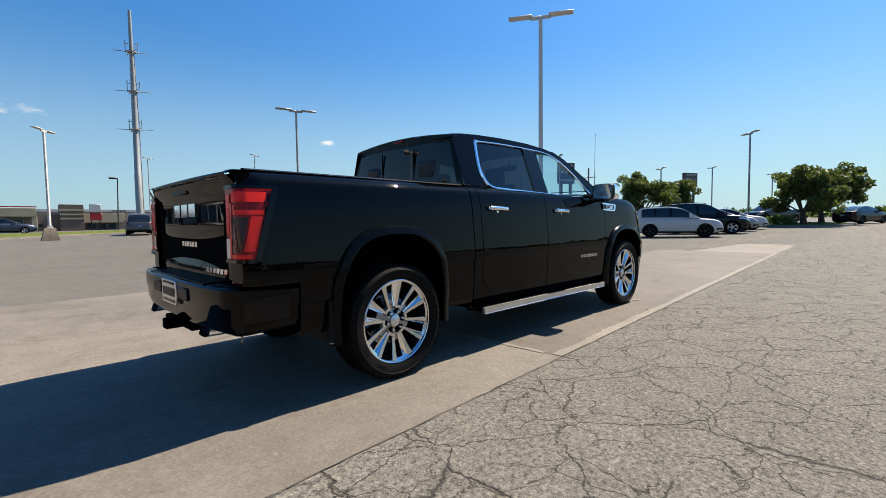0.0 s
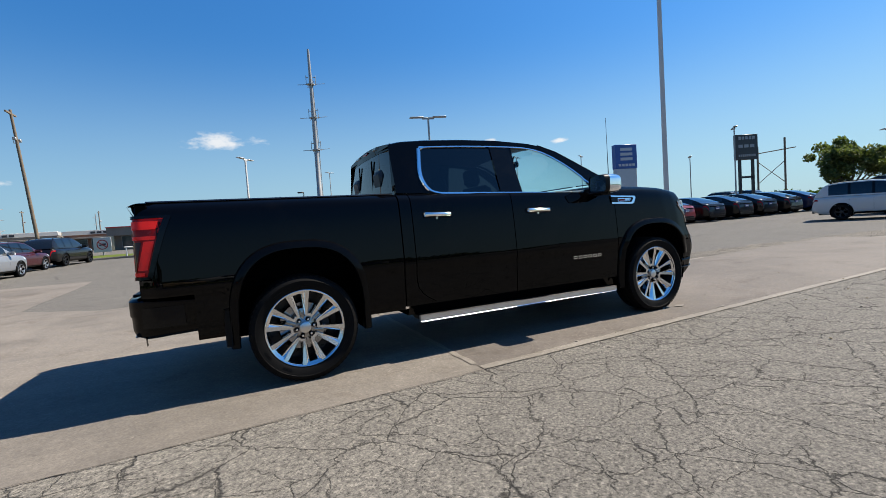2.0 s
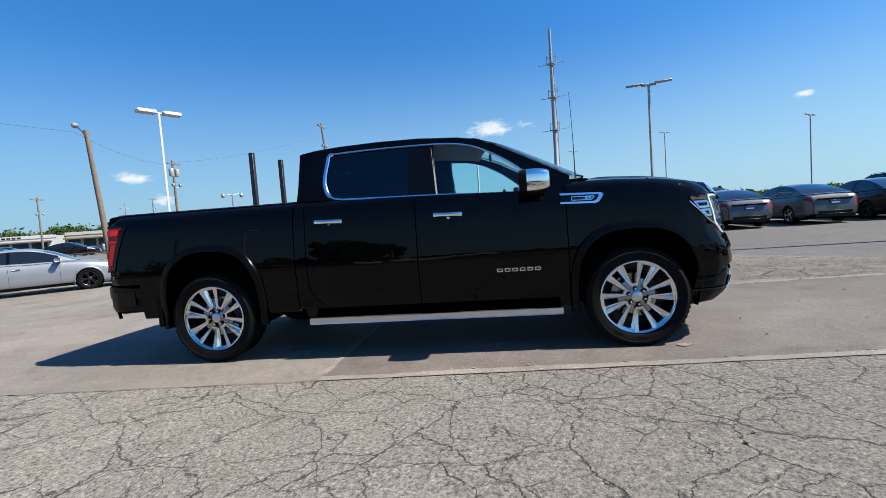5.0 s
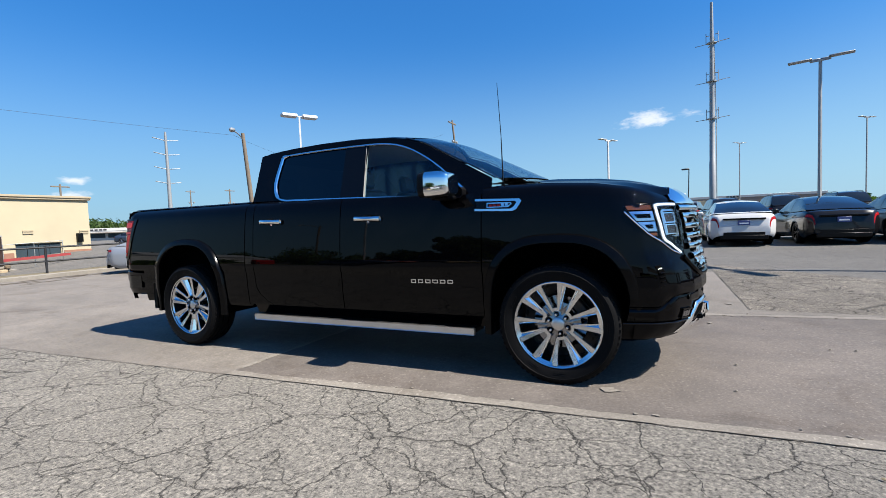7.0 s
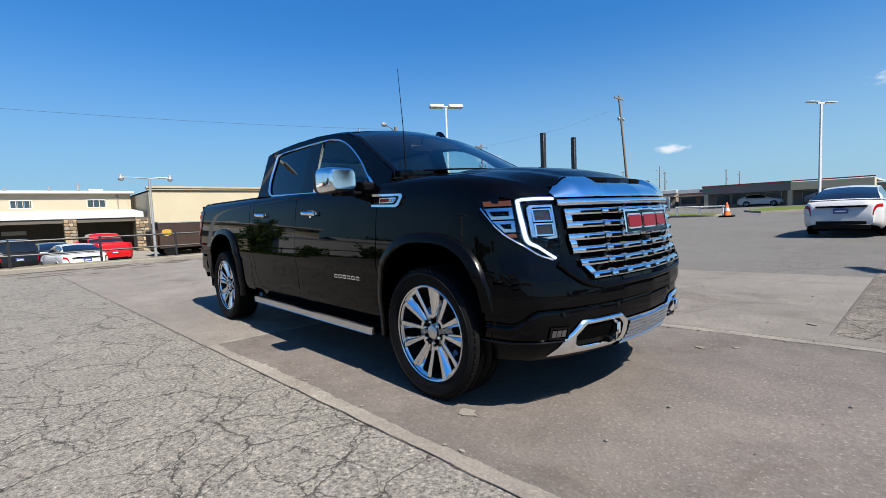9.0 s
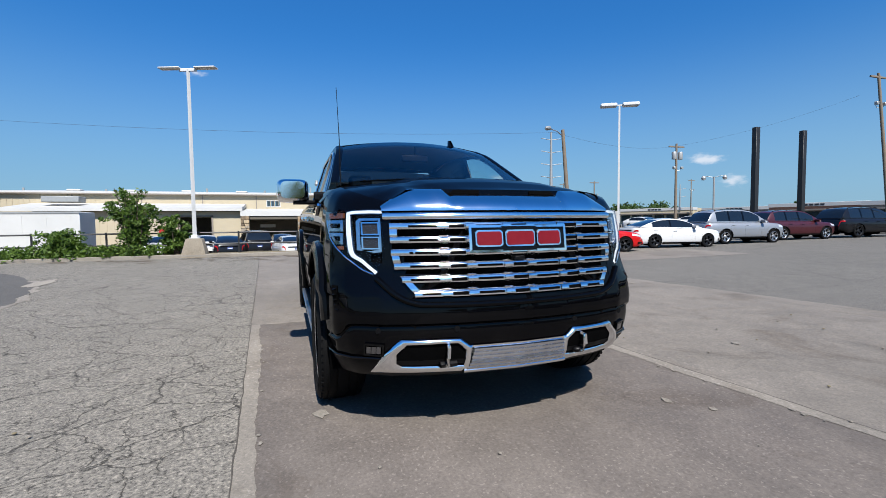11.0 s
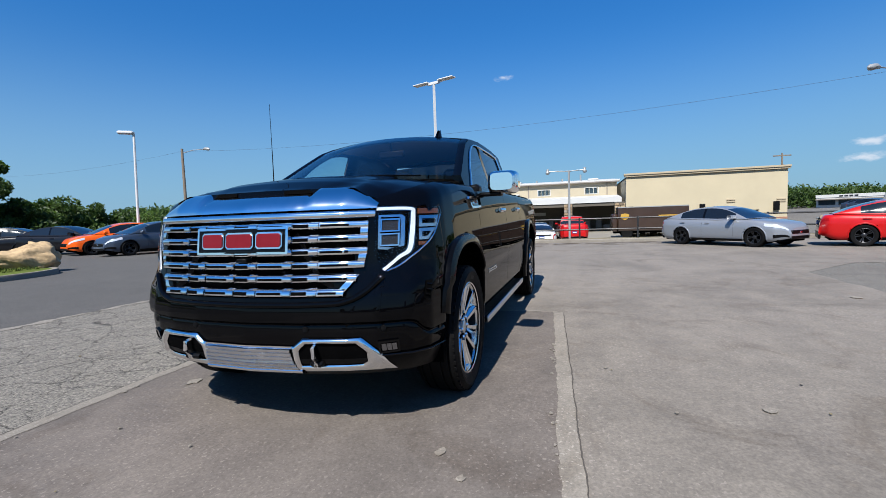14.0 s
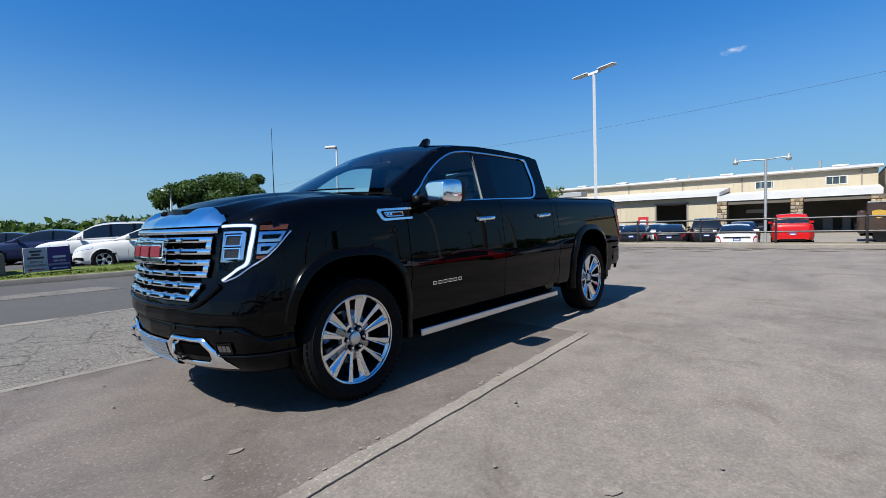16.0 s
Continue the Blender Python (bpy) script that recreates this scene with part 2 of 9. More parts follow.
def car_paint(name, col, flake=0.0):
    """Clear-coated paint with a light film of dust and faint orange peel."""
    m, t, b = nodes_of(name)
    dust = noise_tex(t, 2.2, 6, 0.65)
    c = mixc(t, ramp(t, dust.outputs[0], [(0.55, (0, 0, 0)), (0.9, (0.008, 0.008, 0.008))]).outputs[0], col, (0.30, 0.27, 0.23))
    t.links.new(c, b.inputs["Base Color"])
    b.inputs["Metallic"].default_value = flake
    b.inputs["Roughness"].default_value = 0.38 if flake else 0.3
    b.inputs["Coat Weight"].default_value = 1.0 if flake or col[0] > 0.005 else 0.58
    b.inputs["Coat IOR"].default_value = 1.33 if col[0] > 0.005 else 1.36
    b.inputs["Specular IOR Level"].default_value = 0.5 if flake else (0.1 if col[0] > 0.005 else 0.0)
    t.links.new(ramp(t, dust.outputs[0], [(0.3, (0.006,) * 3), (0.9, (0.025,) * 3)]).outputs[0], b.inputs["Coat Roughness"])
    peel = noise_tex(t, 60, 2)
    n = put(t, "ShaderNodeBump", Strength=0.012, Distance=0.002)
    t.links.new(peel.outputs[0], n.inputs["Height"])
    t.links.new(n.outputs[0], b.inputs["Coat Normal"])
    return m


def glass(name, tint, rough=0.0, gloss=0.06):
    """A thin pane: tinted see-through with the gloss of glass."""
    m, t, b = nodes_of(name)
    t.nodes.remove(b)
    tr = put(t, "ShaderNodeBsdfTransparent", Color=(*tint, 1))
    gl = put(t, "ShaderNodeBsdfGlossy", Roughness=rough)
    lw = put(t, "ShaderNodeLayerWeight", Blend=0.5)
    pw, ad = t.nodes.new("ShaderNodeMath"), t.nodes.new("ShaderNodeMath")
    pw.operation, ad.operation = 'POWER', 'MULTIPLY_ADD'
    pw.inputs[1].default_value, ad.inputs[1].default_value, ad.inputs[2].default_value = 4.5, 1.0 - gloss, gloss
    t.links.new(lw.outputs["Facing"], pw.inputs[0])
    t.links.new(pw.outputs[0], ad.inputs[0])
    mx = t.nodes.new("ShaderNodeMixShader")
    t.links.new(ad.outputs[0], mx.inputs[0])
    t.links.new(tr.outputs[0], mx.inputs[1])
    t.links.new(gl.outputs[0], mx.inputs[2])
    t.links.new(mx.outputs[0], t.nodes["Material Output"].inputs[0])
    return m


def lamp_glow(name, col, strength):
    m, t, b = nodes_of(name)
    b.inputs["Base Color"].default_value = (*col, 1)
    b.inputs["Emission Color"].default_value = (*col, 1)
    b.inputs["Emission Strength"].default_value = strength
    return m


M_BLACK = car_paint("black_paint", (0.0010, 0.0010, 0.0013))
M_TRIM = surface("black_trim", (0.0026, 0.0026, 0.003), 0.42, 0, 0.15, 20, 0.15, 0.001, spec=0.14)
M_GLOSSTRIM = surface("gloss_black_trim", (0.0018, 0.0018, 0.002), 0.10, 0, 0.1, 8, spec=0.25)
M_CHROME = surface("chrome", (0.90, 0.91, 0.92), 0.085, 1.0, 0.03, 5)
M_BRIGHT = surface("bright_milled_aluminium", (0.68, 0.69, 0.71), 0.17, 1.0, 0.08, 14, 0.04, 0.0004)
M_SATIN = surface("brushed_aluminium", (0.62, 0.62, 0.62), 0.32, 1.0, 0.06, 9, 0.05, 0.0005)
M_RIMDARK = surface("dark_rim_pocket", (0.02, 0.02, 0.021), 0.3, 0.4, 0.1, 12)
M_POCKET = surface("grey_spoke_pocket", (0.27, 0.275, 0.29), 0.16, 1.0, 0.1, 12)
M_FLARE = surface("gloss_black_moulding", (0.0016, 0.0016, 0.0018), 0.18, 0, 0.15, 20, 0.03, 0.001, spec=0.13)
M_RUBBER = surface("tyre_rubber", (0.0045, 0.0045, 0.0047), 0.6, 0, 0.25, 14, 0.3, 0.002, spec=0.08)
M_UNDER = surface("underbody_black", (0.0015, 0.0015, 0.0016), 0.9, 0, 0.3, 7, spec=0.02)
M_GLASS = glass("clear_car_glass", (0.74, 0.94, 0.94))
M_WSHIELD = glass("windshield_glass", (0.82, 0.90, 0.90))
M_PRIVACY = glass("privacy_glass", (0.030, 0.033, 0.036))
M_LENS = glass("clear_lens", (0.9, 0.92, 0.95), 0.0, 0.012)
M_REDLENS = surface("red_lens", (0.26, 0.004, 0.004), 0.25, 0, 0.12, 12, coat=0.2, spec=0.15)
M_DARKRED = surface("dark_red_lens", (0.035, 0.002, 0.002), 0.15, 0, 0.12, 12, coat=0.3, spec=0.2)
M_REDBRIGHT = surface("bright_red_lens", (0.82, 0.022, 0.016), 0.3, 0, 0.1, 20, coat=0.15, spec=0.15)
M_AMBER = surface("amber_lens", (0.085, 0.027, 0.008), 0.2, 0, 0.1, 20, coat=0.4, spec=0.3)
M_DRL = lamp_glow("daytime_light_strip", (0.42, 0.45, 0.47), 0.16)
M_PROJ = surface("projector_glass", (0.02, 0.021, 0.024), 0.06, 0.0, 0.2, 30, spec=0.2)
M_EMBLEM = surface("red_emblem", (0.115, 0.004, 0.007), 0.35, 0, 0.08, 20, coat=0.15, spec=0.2)
# paler than the other trim to hold the sunlight on the window's edge
M_SUNEDGE = surface("grey_window_channel", (0.10, 0.097, 0.088), 0.6, 0, 0.1, 20)
M_SEAT = surface("dark_seat_leather", (0.03, 0.028, 0.027), 0.55, 0, 0.2, 10, 0.1, 0.001)
M_DASH = surface("dashboard_plastic", (0.04, 0.038, 0.036), 0.6, 0, 0.2, 8, 0.1, 0.001)

# ---- ground ----
def lie(x, y):
    """Height of the ground."""
    h = -0.024 + 0.006 * max(-15.0, min(15.0, x)) + 0.012 * max(0.0, min(60.0, x) - 15.0)
    h += 0.013 * max(0.0, min(70.0, y) - 14.0)
    drop = sstep(-16.6, -20.2, x) * (1 - sstep(9.0, 18.0, y)) * sstep(-75, -50, y)
    return h - (0.87 + 0.85 * sstep(-12, -17, y)) * drop


def asphalt(name, tone, warm, crack, agg=1.0, cell=1.5, stain=0.12):
    """Worn paving: stone speckle, blotches and branching cracks."""
    m, t, b = nodes_of(name)
    c = t.nodes.new("ShaderNodeTexCoord")
    base = tuple(tone * k for k in warm)
    big = put(t, "ShaderNodeTexNoise", Scale=0.35, Detail=5.0, Roughness=0.6)
    mid = put(t, "ShaderNodeTexNoise", Scale=2.6, Detail=6.0, Roughness=0.65)
    spk = put(t, "ShaderNodeTexNoise", Scale=44.0, Detail=5.0, Roughness=0.82)
    sto = put(t, "ShaderNodeTexVoronoi", Scale=100.0)
    for n in (big, mid, spk, sto):
        t.links.new(c.outputs["Object"], n.inputs["Vector"])
    col = ramp(t, big.outputs[0], [(0.30, tuple(k * (1 - stain) for k in base)), (0.70, tuple(k * (1 + stain) for k in base))]).outputs[0]
    col = mixc(t, 0.5, col, ramp(t, mid.outputs[0], [(0.25, tuple(k * (1 - stain * 1.6) for k in base)), (0.75, tuple(k * (1 + stain * 1.3) for k in base))]).outputs[0])
    col = mixc(t, 0.92 * agg, col, ramp(t, spk.outputs[0], [(0.36, (0.12, 0.12, 0.12)), (0.46, (0.8, 0.8, 0.8)), (0.58, (1.25, 1.24, 1.2)), (0.70, (2.1, 2.06, 1.98))]).outputs[0], 'MULTIPLY')
    col = mixc(t, 0.6 * agg, col, ramp(t, sto.outputs["Color"], [(0.0, (0.42, 0.42, 0.42)), (0.6, (1.0, 1.0, 1.0)), (1.0, (1.7, 1.68, 1.62))]).outputs[0], 'MULTIPLY')
    hgt = spk.outputs[0]
    rough = 0.88
    if crack > 0:
        wob = put(t, "ShaderNodeTexNoise", Scale=3.0, Detail=6.0, Roughness=0.65)
        t.links.new(c.outputs["Object"], wob.inputs["Vector"])
        vm = t.nodes.new("ShaderNodeVectorMath")
        vm.operation = 'MULTIPLY_ADD'
        vm.inputs[1].default_value = (0.30, 0.30, 0.0)
        t.links.new(wob.outputs["Color"], vm.inputs[0])
        t.links.new(c.outputs["Object"], vm.inputs[2])
        masks = []
        for sc, wd, cut in ((cell, 0.0064, 0.32), (cell * 2.1, 0.0043, 0.45)):
            v = put(t, "ShaderNodeTexVoronoi", Scale=sc)
            v.feature = 'DISTANCE_TO_EDGE'
            t.links.new(vm.outputs[0], v.inputs["Vector"])
            r = ramp(t, v.outputs["Distance"], [(0.0, (1, 1, 1)), (wd * sc, (0, 0, 0))])
            gate = put(t, "ShaderNodeTexNoise", Scale=0.8 * sc / cell, Detail=3.0)
            t.links.new(c.outputs["Object"], gate.inputs["Vector"])
            g = ramp(t, gate.outputs[0], [(cut - 0.06, (0, 0, 0)), (cut + 0.04, (1, 1, 1))])
            masks.append(mixc(t, 1.0, r.outputs[0], g.outputs[0], 'MULTIPLY'))
        mk = mixc(t, 1.0, masks[0], masks[1], 'ADD')
        mk = mixc(t, 1.0, mk, (crack,) * 3, 'MULTIPLY')
        cl = t.nodes.new("ShaderNodeClamp")
        t.links.new(mk, cl.inputs[0])
        col = mixc(t, cl.outputs[0], col, tuple(tone * 0.17 * k for k in warm))
        mth = t.nodes.new("ShaderNodeMath")
        mth.operation = 'MULTIPLY_ADD'
        mth.inputs[1].default_value = -3.0
        t.links.new(cl.outputs[0], mth.inputs[0])
        t.links.new(spk.outputs[0], mth.inputs[2])
        hgt = mth.outputs[0]
    t.links.new(col, b.inputs["Base Color"])
    b.inputs["Roughness"].default_value = rough
    b.inputs["Diffuse Roughness"].default_value = 0.4
    b.inputs["Specular IOR Level"].default_value = 0.25
    bump(t, b, hgt, 0.6 * max(agg, 0.35), 0.006)
    return m


def concrete(name, tone, warm, stain=0.22, pits=0.6):
    """Broomed concrete with tyre stains, pale scuffs and small pits."""
    m, t, b = nodes_of(name)
    c = t.nodes.new("ShaderNodeTexCoord")
    base = tuple(tone * k for k in warm)
    big = put(t, "ShaderNodeTexNoise", Scale=0.45, Detail=5.0, Roughness=0.6, Distortion=0.6)
    mid = put(t, "ShaderNodeTexNoise", Scale=3.2, Detail=7.0, Roughness=0.7)
    fine = put(t, "ShaderNodeTexNoise", Scale=60.0, Detail=4.0, Roughness=0.7)
    spot = put(t, "ShaderNodeTexNoise", Scale=17.0, Detail=3.0, Roughness=0.75)
    mp = t.nodes.new("ShaderNodeMapping")
    mp.inputs["Scale"].default_value = (0.14, 1.5, 1.0)
    streak = put(t, "ShaderNodeTexNoise", Scale=1.6, Detail=4.0, Roughness=0.6)
    t.links.new(c.outputs["Object"], mp.inputs[0])
    t.links.new(mp.outputs[0], streak.inputs["Vector"])
    for n in (big, mid, fine, spot):
        t.links.new(c.outputs["Object"], n.inputs["Vector"])
    col = ramp(t, big.outputs[0], [(0.28, tuple(k * (1 - stain) for k in base)), (0.5, base), (0.72, tuple(k * (1 + stain * 0.8) for k in base))]).outputs[0]
    col = mixc(t, 0.45, col, ramp(t, mid.outputs[0], [(0.25, tuple(k * (1 - stain) for k in base)), (0.75, tuple(k * (1 + stain) for k in base))]).outputs[0])
    col = mixc(t, 0.5, col, ramp(t, streak.outputs[0], [(0.35, (0.86, 0.86, 0.87)), (0.6, (1.03, 1.03, 1.02))]).outputs[0], 'MULTIPLY')
    col = mixc(t, 0.5, col, ramp(t, fine.outputs[0], [(0.3, (0.5, 0.5, 0.5)), (0.7, (1.4, 1.4, 1.38))]).outputs[0], 'MULTIPLY')
    grit = put(t, "ShaderNodeTexNoise", Scale=19.0, Detail=6.0, Roughness=0.8)
    t.links.new(c.outputs["Object"], grit.inputs["Vector"])
    col = mixc(t, 0.35, col, ramp(t, grit.outputs[0], [(0.28, (0.55, 0.54, 0.53)), (0.5, (1, 1, 1)), (0.72, (1.42, 1.40, 1.36))]).outputs[0], 'MULTIPLY')
    oil = put(t, "ShaderNodeTexNoise", Scale=1.1, Detail=5.0, Roughness=0.7, Distortion=0.8)
    t.links.new(c.outputs["Object"], oil.inputs["Vector"])
    col = mixc(t, 0.7, col, ramp(t, oil.outputs[0], [(0.30, (0.60, 0.55, 0.50)), (0.47, (1, 1, 1))]).outputs[0], 'MULTIPLY')
    col = mixc(t, ramp(t, spot.outputs[0], [(0.675, (0, 0, 0)), (0.74, (0.7 * pits,) * 3)]).outputs[0], col, tuple(min(1, k * 1.55) for k in base))
    col = mixc(t, ramp(t, spot.outputs[0], [(0.22, (0.8 * pits,) * 3), (0.27, (0, 0, 0))]).outputs[0], col, tuple(k * 0.35 for k in base))
    fleck = put(t, "ShaderNodeTexNoise", Scale=48.0, Detail=2.0, Roughness=0.5)
    t.links.new(c.outputs["Object"], fleck.inputs["Vector"])
    patchy = mixc(t, 1.0, ramp(t, fleck.outputs[0], [(0.615, (0, 0, 0)), (0.67, (0.8 * pits,) * 3)]).outputs[0], ramp(t, big.outputs[0], [(0.40, (0.15,) * 3), (0.58, (1, 1, 1))]).outputs[0], 'MULTIPLY')
    col = mixc(t, patchy, col, tuple(min(1, k * 1.7) for k in base))
    t.links.new(col, b.inputs["Base Color"])
    t.links.new(ramp(t, mid.outputs[0], [(0.2, (0.68,) * 3), (0.8, (0.9,) * 3)]).outputs[0], b.inputs["Roughness"])
    b.inputs["Diffuse Roughness"].default_value = 0.2
    b.inputs["Specular IOR Level"].default_value = 0.3
    bump(t, b, fine.outputs[0], 0.35, 0.003)
    return m


M_LOT = concrete("lot_concrete", 0.138, (1.0, 0.89, 0.77), 0.38, 0.8)
M_SLAB = concrete("slab_concrete", 0.100, (1.0, 0.865, 0.76), 0.44, 1.0)
M_PALE = concrete("pale_concrete_edge", 0.168, (1.0, 0.90, 0.77), 0.30, 1.0)
M_CRACKED = asphalt("cracked_asphalt", 0.135, (1.0, 0.93, 0.83), 1.0)
M_ROUGH = asphalt("ravelled_asphalt", 0.130, (1.0, 0.89, 0.75), 0.8, 1.15, 1.6, 0.42)
M_ROAD = asphalt("newer_asphalt", 0.066, (1.0, 0.96, 0.92), 0.0, 0.5, 0.5, 0.14)
M_LOT2 = asphalt("grey_lot_asphalt", 0.104, (1.0, 0.94, 0.86), 0.5, 0.7, 0.35, 0.18)
M_GRASS = surface("mown_grass", (0.0746, 0.0976, 0.0201), 0.95, 0, 0.35, 2.5, 0.4, 0.03, 30, spec=0.1)
M_DIRT = surface("dry_verge", (0.151, 0.128, 0.0836), 0.95, 0, 0.3, 2.0, 0.4, 0.02, 25, spec=0.1)
M_KERB = concrete("kerb_concrete", 0.195, (1.0, 0.90, 0.76), 0.2, 0.8)
M_YARD = surface("yard_paving", (0.167, 0.151, 0.123), 0.9, 0, 0.2, 0.6, 0.2, 0.01, 20)

xs = sorted(set([-900, -600, -400, -250, -160, -110, -80] + [-60 + 4 * i for i in range(10)] + [-22 + 0.5 * i for i in range(18)] + [-13, -10, -5, 0, 5, 10, 15, 20, 30, 40, 50, 60, 90, 150, 250, 400, 650, 900]))
ys = sorted(set([-900, -600, -400, -250, -160, -110] + [-90 + 6 * i for i in range(15)] + [0, 3, 6] + [9 + i for i in range(10)] + [22, 26, 30, 40, 50, 60, 70, 90, 130, 200, 300, 500, 900]))
far = Bld().grid(lambda x, y: (x, y, lie(x, y)), xs, ys)
tagged(part("ground", far, M_LOT2), "grey paved lot sloping down to a lower yard", "ground", "", "structure")


def paved(name, label, m, x0, x1, lo, hi, lift, n=24, k=3, thick=0.0):
    """A paved area between two edge lines y = lo(x) and y = hi(x)."""
    b = Bld().grid(lambda x, v: (x, lo(x) + v * (hi(x) - lo(x)), lie(x, lo(x) + v * (hi(x) - lo(x))) + lift), lin(x0, x1, n), lin(0, 1, k))
    return tagged(part(name, b, m), label, "pavement", "", "structure")


def rag(a, s, amp):
    """A slightly ragged line."""
    return lambda x: a(x) + amp * noise.noise(Vector((x * 1.9, s, 0.3))) + amp * 0.6 * noise.noise(Vector((x * 7.0, s, 1.3))) + amp * 0.5 * noise.noise(Vector((x * 23.0, s, 2.3)))


EDGE_R = lambda x: -1.55 + 0.046 * min(x, 17)
EDGE_L = lambda x: 1.49 + 0.065 * x
ROAD_EDGE = lambda x: float(np.interp(x, (-15, -12, -9, -6.5, -4, -2, 0, 3, 60), (-12.5, -9.8, -7.4, -5.95, -5.2, -4.9, -4.8, -4.9, -10.6)))
paved("cracked_pavement", "light grey asphalt with a net of cracks", M_CRACKED, -15.0, 70, lambda x: ROAD_EDGE(x) - 0.3, rag(EDGE_R, 1, 0.02), 0.004, 220, 3)
paved("road", "dark grey newer asphalt drive", M_ROAD, -14.2, 60, lambda x: -60, rag(ROAD_EDGE, 5, 0.05), 0.006, 180, 12)
paved("road_edge", "pale broken edge of the dark drive", M_PALE, -7.5, 14.0, rag(lambda x: ROAD_EDGE(x) - 0.05, 5, 0.07), rag(lambda x: ROAD_EDGE(x) + 0.07, 9, 0.14), 0.009, 320, 2)
paved("concrete_pavement", "smooth grey-brown concrete lot", M_LOT, -15.0, 3.40, rag(EDGE_R, 1, 0.02), rag(lambda x: float(np.interp(x, (-15, -6.9, -6.6, -6.3, -4.7, -2.5, 3.4), (15.5, 14.5, 11.5, 6.9, 5.5, 5.45, 5.9))), 12, 0.05), 0.004, 220, 6)
paved("concrete_strip", "smooth grey-brown concrete strip", M_LOT, 3.40, 16.5, rag(EDGE_R, 1, 0.02), lambda x: 2.05 - 0.09 * (x - 3.4), 0.004, 50, 3)
paved("rough_pavement", "ravelled brown-grey asphalt", M_ROUGH, 3.42, 30, lambda x: 2.06 - 0.09 * (min(x, 17) - 3.4), rag(lambda x: 2.06 - 0.09 * (min(x, 17) - 3.4) + max(1.1, 5.2 - 1.0 * (x - 3.4)), 8, 0.3), 0.004, 120, 4)
slab = paved("concrete_slab", "brown-grey concrete slab with pale edges", M_SLAB, -0.66, 12.0, EDGE_R, EDGE_L, 0.006, 40, 4)
# pale worn borders round the slab
OUTER_L = rag(lambda x: EDGE_L(x) + 0.038, 6, 0.009)
paved("slab_edge", "pale worn concrete edge", M_PALE, -0.66, 12.0, rag(EDGE_R, 2, 0.006), rag(lambda x: EDGE_R(x) + 0.095 + 0.008 * math.sin(x * 2.1), 3, 0.020), 0.0085, 420, 2)
paved("slab_edge", "pale worn concrete edge", M_PALE, -0.62, 6.6, rag(lambda x: EDGE_L(x) - 0.066, 4, 0.018), OUTER_L, 0.0085, 420, 2)
tagged(part("slab_edge", Bld().grid(lambda y, v: (-0.69 + 0.05 * v + 0.02 * noise.noise(Vector((y * 5, 1 + 3 * v, 2))), y, lie(-0.66, y) + 0.0085), lin(-1.42, 1.42, 90), (0, 1)), M_PALE), "pale worn concrete edge", "pavement", "", "structure")
# dark joints
for nm, b in (("pavement_joint", Bld().grid(lambda x, v: (x, EDGE_R(x) - 0.006 + 0.006 * v + 0.018 * noise.noise(Vector((x * 4, 2, 2))), lie(x, 0) + 0.0105), lin(-13, 16, 260), (0, 1))),
              ("pavement_joint", Bld().grid(lambda x, v: (x, OUTER_L(x) - 0.002 + (0.008 + 0.006 * noise.noise(Vector((x * 6, 7, 2)))) * v, lie(x, 0) + 0.0105), lin(-0.6, 6.6, 420), (0, 1))),
              ("pavement_joint", Bld().grid(lambda y, v: (3.405 + 0.005 * v + 0.01 * noise.noise(Vector((y * 4, 3, 2))), y, lie(3.4, y) + 0.0075), lin(2.0, 11.6, 60), (0, 1)))):
    tagged(part(nm, b, surface("joint_dirt", (0.05, 0.043, 0.036), 0.95, 0, 0.3, 12)), "dark dirt-filled paving joint", "joint", "", "structure")


def scrap(x, y, r, m, name, label, seed):
    rnd = random.Random(seed)
    pts = [(x + r * rnd.uniform(0.5, 1.1) * math.cos(a) * 1.4, y + r * rnd.uniform(0.5, 1.1) * math.sin(a)) for a in lin(0, 2 * math.pi, 11)[:-1]]
    b = Bld().slab(pts, lambda a, c, h: (a, c, lie(a, c) + 0.010 + h), 0.003)
    tagged(part(name, b, m), label, "mark", "", "structure")


for i, (x, y, r) in enumerate(((2.75, 1.05, 0.03), (2.95, 1.2, 0.022), (2.2, -1.0, 0.05), (3.25, 2.35, 0.032), (1.9, 2.7, 0.04), (-2.0, 4.9, 0.07))):
    scrap(x, y, r, M_PALE, "concrete_scuff", "pale chipped patch in the concrete", i)
prnd = random.Random(41)
patch = [(-6.9 + 0.85 * math.cos(a) * prnd.uniform(0.75, 1.1), -6.12 + 0.20 * math.sin(a) * prnd.uniform(0.6, 1.15) + 0.08 * math.cos(a)) for a in lin(0, 2 * math.pi, 19)[:-1]]
tagged(part("pavement_patch", Bld().slab(patch, lambda a, c, h: (a, c, lie(a, c) + 0.008 + h), 0.004), M_KERB), "pale grey patch in the dark drive", "mark", "", "structure")
for i in range(46):
    rnd = random.Random(300 + i)
    x = rnd.uniform(0.2, 5.5)
    y = (EDGE_L(x) - 0.07 - abs(rnd.gauss(0, 0.02)) if i % 3 else EDGE_R(x) + 0.10 + abs(rnd.gauss(0, 0.02)))
    scrap(x, y, rnd.uniform(0.006, 0.017), M_PALE, "concrete_chip", "pale chipped patch beside the slab's edge", 500 + i)
M_STAIN = surface("dark_soil_stain", (0.075, 0.058, 0.042), 0.95, 0, 0.35, 3.0, 0.3, 0.01, 40)
soil = Bld()
rnd = random.Random(61)
